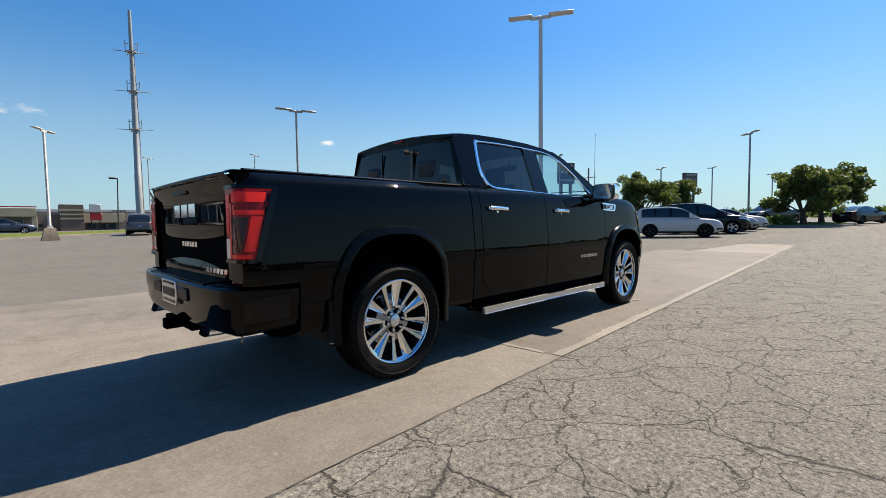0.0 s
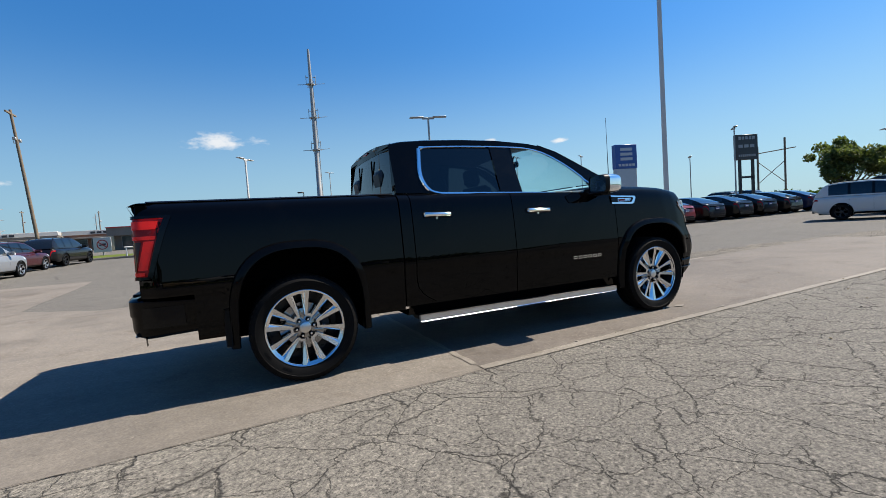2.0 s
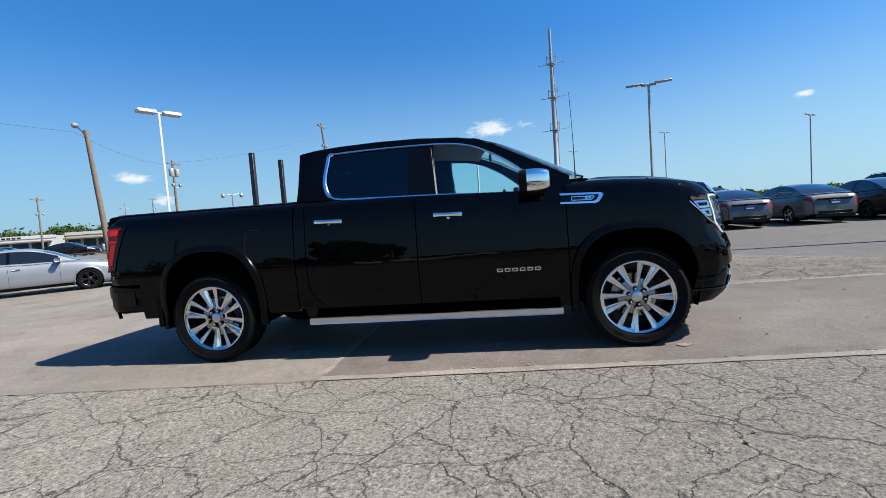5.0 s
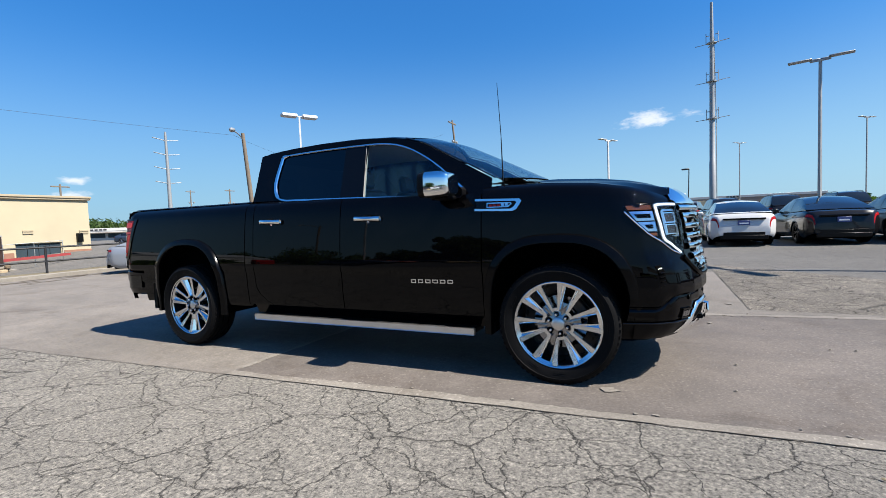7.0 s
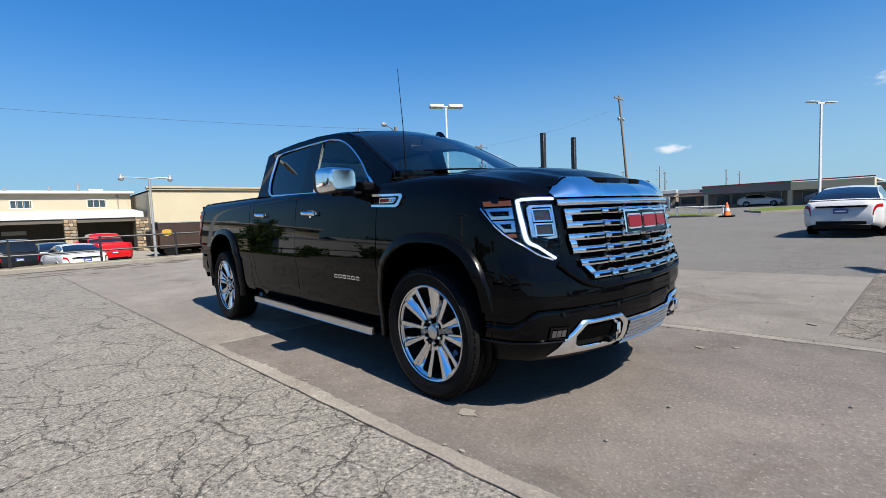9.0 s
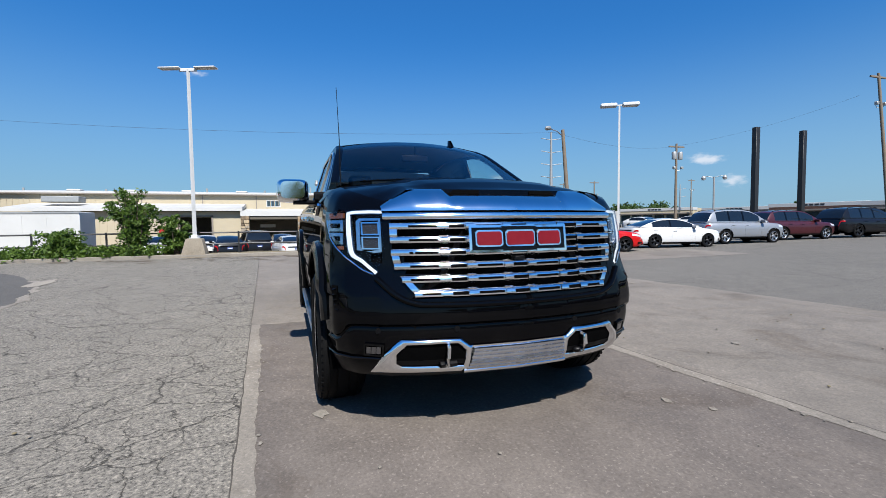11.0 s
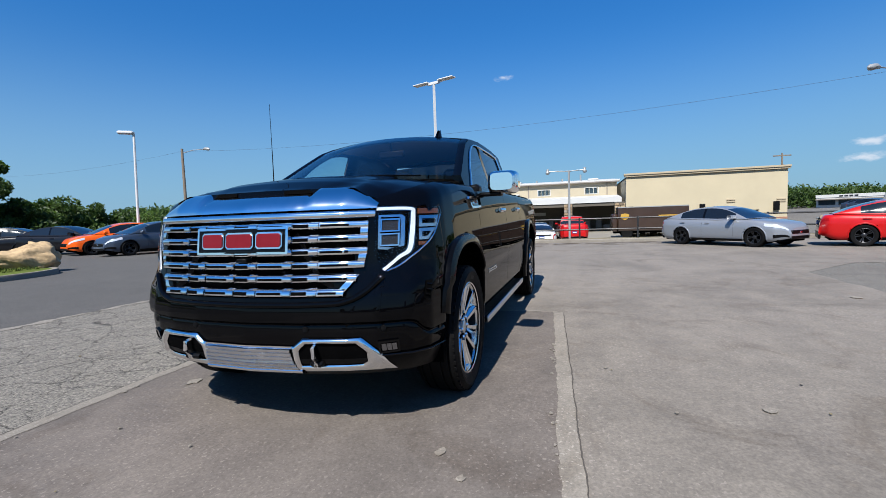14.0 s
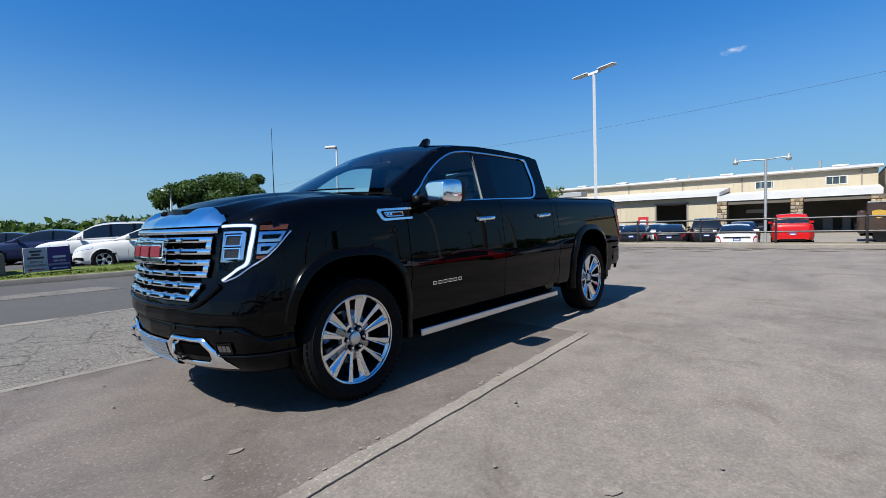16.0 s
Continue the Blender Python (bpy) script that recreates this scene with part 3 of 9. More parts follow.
for i in range(150):
    x, y = -14.75 + abs(rnd.gauss(0, 0.9)), rnd.uniform(-9, 9)
    r, e = rnd.uniform(0.03, 0.16), rnd.uniform(1.5, 5)
    pts = [(x + r * rnd.uniform(0.4, 1.1) * math.cos(a), y + e * r * rnd.uniform(0.4, 1.1) * math.sin(a)) for a in lin(0, 2 * math.pi, 10)[:-1]]
    soil.slab(pts, lambda p, q, h: (p, q, lie(p, q) + 0.009 + h), 0.002)
tagged(part("soil_streaks", soil, M_STAIN), "dark washed-out soil streaks beside the kerb", "soil", "", "stuff")
for i in range(60):
    rnd = random.Random(900 + i)
    x, y, r = rnd.uniform(1.2, 5.2), rnd.uniform(-3.0, 4.5), rnd.uniform(0.004, 0.012)
    if abs(y) < 1.05 and x < 2.8:
        continue
    pb = Bld().lathe([(0, 0), (r, 0.0), (r * 1.1, r * 0.4), (r * 0.6, r * 0.8), (0, r * 0.9)], 6, 'z')
    o = tagged(part("pebble", pb, M_PALE if i % 3 else M_DIRT), "small loose pebble on the paving", "pebble", "loose pebbles")
    o.matrix_basis = pose(x, y, lie(x, y) + 0.012, 0, 0, i * 40)

tagged(part("road_patch", Bld().slab([(1.0, -8.15), (3.6, -8.35), (3.75, -9.15), (1.3, -9.15)], lambda a, c, h: (a, c, lie(a, c) + 0.008 + h), 0.004), M_CRACKED), "pale repaired strip in the dark drive", "mark", "", "structure")
# grass island with a kerb on the far side of the drive
def island(name, outline, h=0.15, kerb=0.16):
    """A kerbed bed of mown grass."""
    sm = [Vector((p.x, p.y, 0)) for p in spline([(x, y, 0) for x, y in outline + outline[:1]], 5)][:-1]
    c = sum(sm, Vector()) / len(sm)
    ins = [p + (c - p).normalized() * kerb for p in sm]
    k = Bld()
    n = len(sm)
    for lp, z in ((sm, -0.05), (sm, h - 0.03), ([p + (c - p).normalized() * 0.025 for p in sm], h), (ins, h), (ins, h - 0.06)):
        k.v += [(p.x, p.y, lie(p.x, p.y) + z) for p in lp]
    for q in range(4):
        for i in range(n):
            k.f.append((q * n + i, q * n + (i + 1) % n, (q + 1) * n + (i + 1) % n, (q + 1) * n + i))
    tagged(part("kerb", k, M_KERB), "cream concrete kerb round the grass", "kerb", "", "structure")
    g = Bld()
    rings = 7
    for r in range(rings):
        f = r / rings
        g.v += [(p.x + (c.x - p.x) * f, p.y + (c.y - p.y) * f, lie(p.x, p.y) + h - 0.01 + 0.10 * math.sin(f * 1.57) + 0.02 * noise.noise(p * 0.7)) for p in ins]
    g.v.append((c.x, c.y, lie(c.x, c.y) + h + 0.1))
    for r in range(rings - 1):
        for i in range(n):
            g.f.append((r * n + i, r * n + (i + 1) % n, (r + 1) * n + (i + 1) % n, (r + 1) * n + i))
    for i in range(n):
        g.f.append(((rings - 1) * n + i, (rings - 1) * n + (i + 1) % n, rings * n))
    tagged(part(name, g, M_GRASS), "green mown grass bed", "grass", "", "structure")
    return sm, c


def grass_tufts(name, outline, count, hmin, hmax, seed, lift=0.15):
    """Short blades scattered over a bed."""
    rnd = random.Random(seed)
    x0, x1 = min(p[0] for p in outline), max(p[0] for p in outline)
    y0, y1 = min(p[1] for p in outline), max(p[1] for p in outline)
    b = Bld()
    while count > 0:
        x, y = rnd.uniform(x0, x1), rnd.uniform(y0, y1)
        if not inside(outline, x, y):
            continue
        count -= 1
        a, h, w = rnd.uniform(0, 6.28), rnd.uniform(hmin, hmax), rnd.uniform(0.01, 0.03)
        z = lie(x, y) + lift
        b.add([(x - w * math.cos(a), y - w * math.sin(a), z), (x + w * math.cos(a), y + w * math.sin(a), z), (x + rnd.uniform(-0.04, 0.04), y + rnd.uniform(-0.04, 0.04), z + h)], [(0, 1, 2)])
    tagged(part(name, b, M_GRASS, None, "", 180, False), "short green grass blades", "grass", "", "stuff")

# ---- the black crew-cab pickup ----
AXF, AXR, TYRE_R = 1.8725, -1.8725, 0.408
ARCH_H = {AXF: 0.503, AXR: 0.545}
WZ = ([0.28, 0.36, 0.42, 0.55, 0.70, 0.735, 0.757, 0.80, 0.95, 1.10, 1.20, 1.28, 1.33, 1.36, 1.38],
      [0.90, 0.93, 0.955, 0.970, 0.976, 0.977, 0.991, 0.991, 0.981, 0.968, 0.957, 0.944, 0.929, 0.905, 0.848])
NOSE = ([-1.2, -0.9, -0.68, -0.50, -0.365, -0.262, -0.150, -0.078, -0.023, 0.0],
        [1.0, 1.0, 1.0, 0.99, 0.962, 0.89, 0.735, 0.56, 0.31, 0.0])
N0 = ([0.28, 0.34, 0.40, 0.50, 0.58, 0.62, 0.74, 0.80, 1.05, 1.19, 1.25, 1.38],
      [2.66, 2.74, 2.78, 2.80, 2.80, 2.82, 2.81, 2.79, 2.765, 2.74, 2.72, 2.70])
NOSE_LOW = [-1.2, -0.9, -0.65, -0.45, -0.31, -0.21, -0.12, -0.065, -0.02, 0.0]
ZTOP = ([0.9, 1.40, 1.80, 2.10, 2.30, 2.42, 2.55, 2.66, 2.8], [1.375, 1.372, 1.365, 1.345, 1.315, 1.285, 1.235, 1.20, 1.19])


def half_width(z):
    return float(np.interp(z, *WZ))


def front_x(z):
    return float(np.interp(z, *N0))


def knots(z):
    """How far back the front corner has swept: more at the lamps than at the bumper."""
    k = sstep(0.72, 0.92, z)
    return [a + (b - a) * k for a, b in zip(NOSE_LOW, NOSE[0])]


def side_y(x, z):
    """Half width of the painted side at a place along the truck."""
    top = float(np.interp(x, *ZTOP))
    zz = z + (1.38 - top) * sstep(0.95, top, z) if x > 1.3 else z
    rear = 1.0 - 0.05 * sstep(-2.80, -2.96, x)
    return half_width(zz) * float(np.interp(x - front_x(z), knots(z), NOSE[1])) * rear


def nose_x(y, z):
    """How far forward the nose reaches at a half width y."""
    w = half_width(min(z, 1.2))
    f = min(1.0, abs(y) / w)
    return front_x(z) + float(np.interp(f, NOSE[1][::-1][:-1], knots(z)[::-1][:-1]))


def on_nose(y, z, h=0.0):
    """A point on the nose, h proud of it."""
    e = 0.01
    d = Vector((1, -(nose_x(y + e, z) - nose_x(y - e, z)) / (2 * e), 0)).normalized()
    return Vector((nose_x(y, z), y, z)) + h * d


def on_side(s):
    def fn(x, z, h=0.0):
        return Vector((x, s * (side_y(x, z) + h), z))
    return fn


def arch(x, z, xc, grow=0.0):
    """Below 1 inside the squarish wheel opening."""
    a, b = 0.475 + grow, ARCH_H[xc] + 0.012 + grow
    return (abs(x - xc) / a) ** 2.7 + (max(z - 0.45, -0.0) / b) ** 2.7


truck = thing("pickup_truck", "black crew-cab pickup truck with chrome grille parked on concrete", "pickup truck")


def tpart(name, b, m, parent=None, label="", sharp=40):
    return part(name, b, m, parent or truck, label, sharp)


def side_panel(name, x0, x1, z0, z1, s, xc=None, n=None, keep=None, label="", lean=None):
    """A painted side panel with turned-in edges, cut by a wheel opening."""
    b = Bld()
    xs = lin(x0, x1, n or max(3, int(abs(x1 - x0) / 0.03)))
    zt = (lambda x: float(np.interp(x, *ZTOP))) if z1 is None else (z1 if callable(z1) else (lambda x: z1))

    def fn(x, v):
        z = z0 + v * (zt(x) - z0)
        if lean:
            x = x + lean(x, z)
        return (x, s * side_y(x, z), z)

    def ok(x, v):
        z = z0 + v * (zt(x) - z0)
        if xc is not None and arch(x, z, xc, 0.02) < 1:
            return False
        return keep(x, z) if keep else True
    vs = [0, 0.05, 0.1, 0.16, 0.22, 0.28, 0.335, 0.357, 0.4, 0.46, 0.52, 0.58, 0.64, 0.7, 0.76, 0.82, 0.86, 0.9, 0.93, 0.96, 0.98, 1.0]
    b.grid(fn, xs, vs, ok)
    for x, d in ((x0, 1), (x1, -1)):
        if xc is None or abs(x - xc) > 0.52:
            b.grid(lambda u, v: (fn(x, v)[0] + 0.003 * d * u, fn(x, v)[1] - s * 0.04 * u, fn(x, v)[2]), (0, 1), vs)
    return tpart(name, b, M_BLACK, None, label)


def handle(s, x, z, parent):
    b = Bld()
    y = side_y(x, z)
    b.grid(lambda u, v: (x + 0.122 * u, s * (y + 0.018 + 0.030 * math.cos(v) * (1 - 0.55 * abs(u) ** 3)), z - 0.004 * u + 0.021 * math.sin(v)), lin(-1, 1, 13), lin(-math.pi, math.pi, 13))
    for k in (-0.095, 0.095):
        b.box(x + k - 0.016, s * (y - 0.01), z - 0.012, x + k + 0.016, s * (y + 0.03), z + 0.014)
    tpart("door_handle", b, M_CHROME, parent, "chrome pull handle")
    c = Bld().grid(lambda u, v: (x + 0.11 * u * math.cos(v), s * (y + 0.002), z + 0.03 * u * math.sin(v)), (0, 1), lin(0, 2 * math.pi, 17))
    tpart("handle_recess", c, M_GLOSSTRIM, parent)
    d = Bld().lathe([(0, 0.004), (0.012, 0.004), (0.013, 0)], 14, 'y', (x, y, z - 0.028))
    tpart("key_lock", d if s > 0 else d.flipped(), M_CHROME, parent)


def letter_bars(name, x0, x1, z, h, n, fn, parent, m=None, gap=0.28):
    """A row of plain raised bars in the place of a badge's letters."""
    w = (x1 - x0) / n
    for i in range(n):
        a, c = x0 + w * i, x0 + w * (i + 1 - gap)
        e = 0.22 * h
        b = Bld().ring([(a, z), (c, z), (c, z + h), (a, z + h)], [(a + e, z + e), (c - e, z + e), (c - e, z + h - e), (a + e, z + h - e)], fn, 0.006)
        tpart("badge_bar", b, m or M_CHROME, parent)


def belt(x):
    return 1.362 - 0.033 * x


def cab_y(z):
    """Half width of the cab's upper side."""
    return 0.868 - (z - 1.36) * 0.33


ROOF_EDGE = ([-1.02, -0.90, -0.65, -0.30, 0.10, 0.45, 0.60, 0.79, 0.95, 1.125, 1.42],
             [1.835, 1.860, 1.878, 1.888, 1.884, 1.858, 1.832, 1.768, 1.683, 1.588, 1.425])
WIN = [(-0.735, 1.80), (-0.765, 1.60), (-0.755, 1.50), (-0.71, 1.42), (-0.62, 1.385), (-0.45, 1.376), (0.3, 1.352), (1.14, 1.324), (1.05, 1.475), (0.90, 1.60), (0.73, 1.705), (0.58, 1.77), (0.42, 1.805), (0.2, 1.818), (-0.3, 1.822), (-0.68, 1.812)]


def b_pillar(z):
    return 0.02 - (z - 1.35) * 0.03, 0.262 - (z - 1.35) * 0.09


for s in (-1, 1):
    # painted panels of one side
    fend = side_panel("front_fender", 1.349, 2.735, 0.40, None, s, AXF, 62,
                      lambda x, z: (x < 2.40 or z > 0.742) and not (x > 2.335 and 0.86 < z < 1.185 and z > 1.14 - (x - 2.335) * 0.72 + (0.02 if x < 2.5 else 0)))
    fdoor = side_panel("front_door", 0.085, 1.341, 0.425, belt, s)
    rdoor = side_panel("rear_door", -0.925, 0.077, 0.425, belt, s, None, 34,
                       lean=lambda x, z: 0.20 * max(0, (0.66 - z) / 0.235) ** 2.6 * (0.077 - x) / 1.002)
    side_panel("cab_corner", -1.032, -0.933, 0.425, belt, s, None, 8, lean=lambda x, z: 0.20 * max(0, (0.66 - z) / 0.235) ** 2.6 * (x + 1.032) / 0.099)
    sill = Bld().grid(lambda x, v: (x, s * (side_y(x, 0.42) - 0.02 - 0.05 * v), 0.445 - 0.11 * v), lin(-1.0, 1.36, 30), lin(0, 1, 4))
    sill.grid(lambda x, v: (x, s * (0.886 - 0.3 * v), 0.335), lin(-1.0, 1.36, 10), (0, 1))
    tpart("rocker_panel", sill, M_BLACK)
    jamb = Bld().grid(lambda x, z: (x, s * (side_y(x, z) - 0.045), z), lin(-1.02, 1.37, 24), lin(0.42, 1.30, 8))
    tpart("door_jamb", jamb, M_UNDER)
    bedside = side_panel("bed_side", -2.925, -1.042, 0.40, lambda x: 1.385 + 0.006 * sstep(-1, -2.9, x), s, AXR, 118,
                         lambda x, z: not (x < -2.72 and 0.885 < z < 1.285 and x < -2.768 - (1.285 - z) * 0.20) and not (x < -2.60 and z < 0.735) and not (x < -2.36 and z < 0.42 + (x + 2.6) * -0.1))
    cap_rail = Bld().grid(lambda x, u: (x, s * (0.856 - 0.111 * u), 1.387 + 0.006 * sstep(-1, -2.9, x) + 0.012 * math.sin(math.pi * min(1, u * 1.4)) - 0.05 * max(0, u - 0.8)), lin(-2.86, -1.05, 12), lin(0, 1, 7))
    tpart("bed_rail_cap", cap_rail, M_TRIM, bedside, "black textured rail cap")
    inner = Bld().grid(lambda x, z: (x, s * 0.745, z), lin(-2.9, -1.05, 6), lin(0.75, 1.385, 4))
    tpart("bed_inner_wall", inner, M_UNDER, bedside)
    # wheel arch flares and liners
    for xc in (AXF, AXR):
        fl = Bld()

        def flare(w, u, xc=xc):
            g = 0.066 * (1 - u)
            c, q = math.cos(w), math.sin(w)
            r = 1.0 / ((abs(c)) ** 2.7 + (max(q, 0)) ** 2.7) ** (1 / 2.7) if q > 0 else 1.0 / max(abs(c), 0.2)
            x = xc + (0.462 + g) * r * c
            z = 0.45 + (ARCH_H[xc] + g) * r * q if q > 0 else 0.45 + 0.5 * q
            base = side_y(min(x, 2.40), min(max(z, 0.42), 1.3))
            return (x, s * (base + float(np.interp(u, (0, 0.10, 0.16, 0.80, 0.90, 1.0), (-0.004, 0.018, 0.024, 0.036, 0.036, 0.026)))), z)
        ws = lin(0.26 if xc > 0 else -0.30, math.pi + 0.30, 47)
        fl.grid(flare, ws, (0, 0.10, 0.16, 0.45, 0.80, 0.90, 1.0))
        fl.grid(lambda w, u: (flare(w, 1.0)[0], flare(w, 1.0)[1] - s * 0.07 * u, flare(w, 1.0)[2]), ws, (0, 0.2, 1))
        tpart("wheel_flare", fl, M_FLARE, fend if xc > 0 else bedside, "gloss black wheel-arch moulding", 24)
        def well(w, k=1.0):
            c, q = math.cos(w), math.sin(w)
            r = 1.0 / (abs(c) ** 2.7 + max(q, 0) ** 2.7) ** (1 / 2.7) if q > 0 else 1.0
            return xc + 0.485 * k * r * c, 0.45 + (ARCH_H[xc] + 0.03) * k * r * q if q > 0 else 0.45 + 0.5 * q
        lw = Bld().grid(lambda w, u: (well(w)[0], s * (0.955 - 0.405 * u), well(w)[1]), lin(-0.3, math.pi + 0.3, 33), (0, 1))
        lw.grid(lambda w, r: (well(w, r)[0], s * 0.55, well(w, r)[1]), lin(-0.3, math.pi + 0.3, 33), (0.0, 1))
        tpart("wheel_well_liner", lw, M_UNDER)
    # mud guard behind the rear wheel
    mg = Bld().box(-2.43, s * 0.80, 0.325, -2.385, s * 0.985, 0.60, 0.008)
    tpart("mud_guard", mg, M_TRIM)
    # upper cab side with window openings, panes and bright trim
    fr = Bld().grid(lambda x, v: (x, s * cab_y(belt(x) + v * (float(np.interp(x, *ROOF_EDGE)) - belt(x))), belt(x) + v * (float(np.interp(x, *ROOF_EDGE)) - belt(x))), lin(-1.02, 1.40, 150), lin(0, 1, 34),
                    lambda x, v: not (inside(WIN, x, belt(x) + v * (float(np.interp(x, *ROOF_EDGE)) - belt(x))) and not b_pillar(1.6)[0] < x < b_pillar(1.6)[1]))
    tpart("cab_side_frame", fr, M_BLACK)
    for nm, lo, hi, m, door in (("rear_side_window", -9, 0, M_PRIVACY, rdoor), ("front_side_window", 0, 9, M_GLASS, fdoor)):
        pl = Bld().grid(lambda x, v: (x, s * (cab_y(1.31 + v * 0.53) - 0.007), 1.31 + v * 0.53), lin(-0.80, 0.13, 40) if lo < 0 else lin(0.13, 1.18, 44), lin(0, 1, 30),
                        lambda x, v: any(inside(WIN, x + dx, 1.31 + v * 0.53 + dz) for dx in (-0.015, 0.015) for dz in (-0.015, 0.015)))
        p = tpart(nm, pl, m, door, "dark privacy glass" if lo < 0 else "clear tinted glass")
        p.visible_shadow = False
    pil = Bld().grid(lambda z, u: (b_pillar(z)[0] + u * (b_pillar(z)[1] - b_pillar(z)[0]), s * (cab_y(z) + 0.004), z), lin(1.345, 1.822, 8), lin(0, 1, 4))
    tpart("door_pillar_trim", pil, M_GLOSSTRIM, rdoor)
    # pale strip stands for the sunlit rear edge of the front window
    tpart("window_guide", Bld().grid(lambda z, u: (b_pillar(z)[1] + 0.002 + 0.012 * u, s * (cab_y(z) + 0.003 - 0.016 * u), z), lin(1.36, 1.805, 8), (0, 0.5, 1)), M_SUNEDGE, fdoor, "pale grey window channel")
    loop = spline([(x, s * (cab_y(z) + 0.004), z) for x, z in WIN + WIN[:1]], 5)
    cx = sum(p.x for p in loop) / len(loop)
    tr = Bld()
    nrm = Vector((0, s, 0.33)).normalized()
    n0 = len(loop)
    for i, p in enumerate(loop):
        d = (loop[(i + 1) % n0] - loop[i - 1]).normalized()
        o = d.cross(nrm).normalized()
        wdt = 0.019 if p.x < -0.70 else (0.012 if p.z < 1.42 else 0.008)
        tr.v += [tuple(p - o * wdt), tuple(p - o * wdt * 0.6 + nrm * 0.008), tuple(p + o * wdt * 0.6 + nrm * 0.008), tuple(p + o * wdt)]
    for i in range(n0 - 1):
        for k in range(3):
            a = i * 4 + k
            tr.f.append((a, a + 1, a + 5, a + 4))
    tpart("window_chrome_trim", tr, M_CHROME, None, "polished chrome window surround")
    # handles, badges, step
    handle(s, -0.70, 1.192, rdoor)
    handle(s, 0.365, 1.178, fdoor)
    fn = on_side(s)
    letter_bars("badge", 0.752, 1.128, 0.664, 0.028, 6, fn, fdoor)
    o1 = [(1.30, 1.195), (1.30, 1.282), (1.63, 1.268), (1.645, 1.25), (1.61, 1.195), (1.58, 1.183)]
    i1 = [(1.30, 1.210), (1.30, 1.266), (1.60, 1.254), (1.61, 1.243), (1.585, 1.208), (1.56, 1.2)]
    fb = Bld().ring(o1, i1, fn, 0.014)
    fbo = tpart("fender_badge", fb, M_CHROME, fend, "chrome-framed fender badge")
    tpart("badge_plate", Bld().slab(i1, fn, 0.004), M_GLOSSTRIM, fbo)
    tpart("badge_frame", Bld().ring([(1.39, 1.215), (1.39, 1.25), (1.57, 1.246), (1.575, 1.235), (1.55, 1.212)], [(1.397, 1.221), (1.397, 1.243), (1.562, 1.239), (1.565, 1.234), (1.545, 1.218)], fn, 0.012), M_CHROME, fbo)
    for i in range(5):
        x = 1.41 + 0.029 * i
        tpart("badge_bar", Bld().slab([(x, 1.222), (x + 0.021, 1.222), (x + 0.023, 1.24), (x + 0.002, 1.24)], fn, 0.010), M_EMBLEM if i < 3 else M_CHROME, fbo)
    st = Bld().box(-0.925, s * 0.80, 0.289, 1.27, s * 0.985, 0.339, 0.012)
    sto = tpart("running_board", st, M_TRIM)
    tpart("step_edge", Bld().box(-0.935, s * 0.982, 0.287, 1.275, s * 0.997, 0.342, 0.006), M_SATIN, sto, "bright metal step edge")
    for x in (-0.6, 0.3, 1.0):
        tpart("step_bracket", Bld().box(x, s * 0.55, 0.30, x + 0.06, s * 0.82, 0.33), M_UNDER, sto)
    # mirror: arm, black housing, chrome cap, glass
    def mir(u, v, k=1.0):
        ex = (abs(math.cos(u)) ** 0.45) * math.copysign(1, math.cos(u))
        ez = (abs(math.sin(u)) ** 0.45) * math.copysign(1, math.sin(u))
        bulge = math.sqrt(max(0.0, 1 - v * v))
        f = 0.72 + 0.28 * bulge
        return Vector((1.055 + 0.145 * v, s * (1.112 + 0.122 * ex * f * k), 1.392 + 0.092 * ez * f * k))
    hs = Bld().grid(lambda u, v: mir(u, v), lin(0, 2 * math.pi, 41), (-0.55, -0.45, -0.3, -0.15))
    mo = tpart("side_mirror", hs, M_TRIM, None, "black mirror housing with chrome cap")
    cp = Bld().grid(lambda u, v: mir(u, v, 1.012), lin(0, 2 * math.pi, 41), (-0.2, 0.1, 0.4, 0.65, 0.85, 0.96, 1.0))
    cp.slab([(math.pi * 2 * k / 20, 0) for k in range(20)], lambda a, b, h: mir(a, 1.0, 1.012) + Vector((h, 0, 0)), 0.002)
    tpart("mirror_cap", cp, M_CHROME, mo, "polished chrome cap")
    gl = Bld().slab([(math.pi * 2 * k / 28, 0) for k in range(28)], lambda a, b, h: mir(a, -0.5, 0.93) + Vector((h, 0, 0)), 0.004)
    tpart("mirror_glass", gl, M_CHROME, mo, "mirror glass")
    arm = Bld().box(1.02, s * 0.90, 1.285, 1.15, s * 1.10, 1.315, 0.01).box(1.03, s * 1.0, 1.29, 1.12, s * 1.09, 1.34, 0.012)
    arm.box(1.06, s * 0.84, 1.30, 1.20, s * 0.93, 1.38, 0.02)
    tpart("mirror_arm", arm, M_TRIM, mo)

# ---- hood and its bright front lip ----
def lip_rise(y):
    return min(1.0, max(0.0, (0.705 - abs(y)) / 0.15))


def lip_top(y):
    return 1.206 + 0.096 * lip_rise(y)


def lip_edge(y):
    """Upper edge of the bright lip, lower between the scoops."""
    return lip_top(y) - 0.026 * sstep(0.365, 0.335, abs(y))


def hood_end(y):
    return nose_x(y, 1.19) - 0.02 - 0.10 * lip_rise(y)


def hood_half(x):
    return side_y(x, float(np.interp(x, *ZTOP))) - 0.004


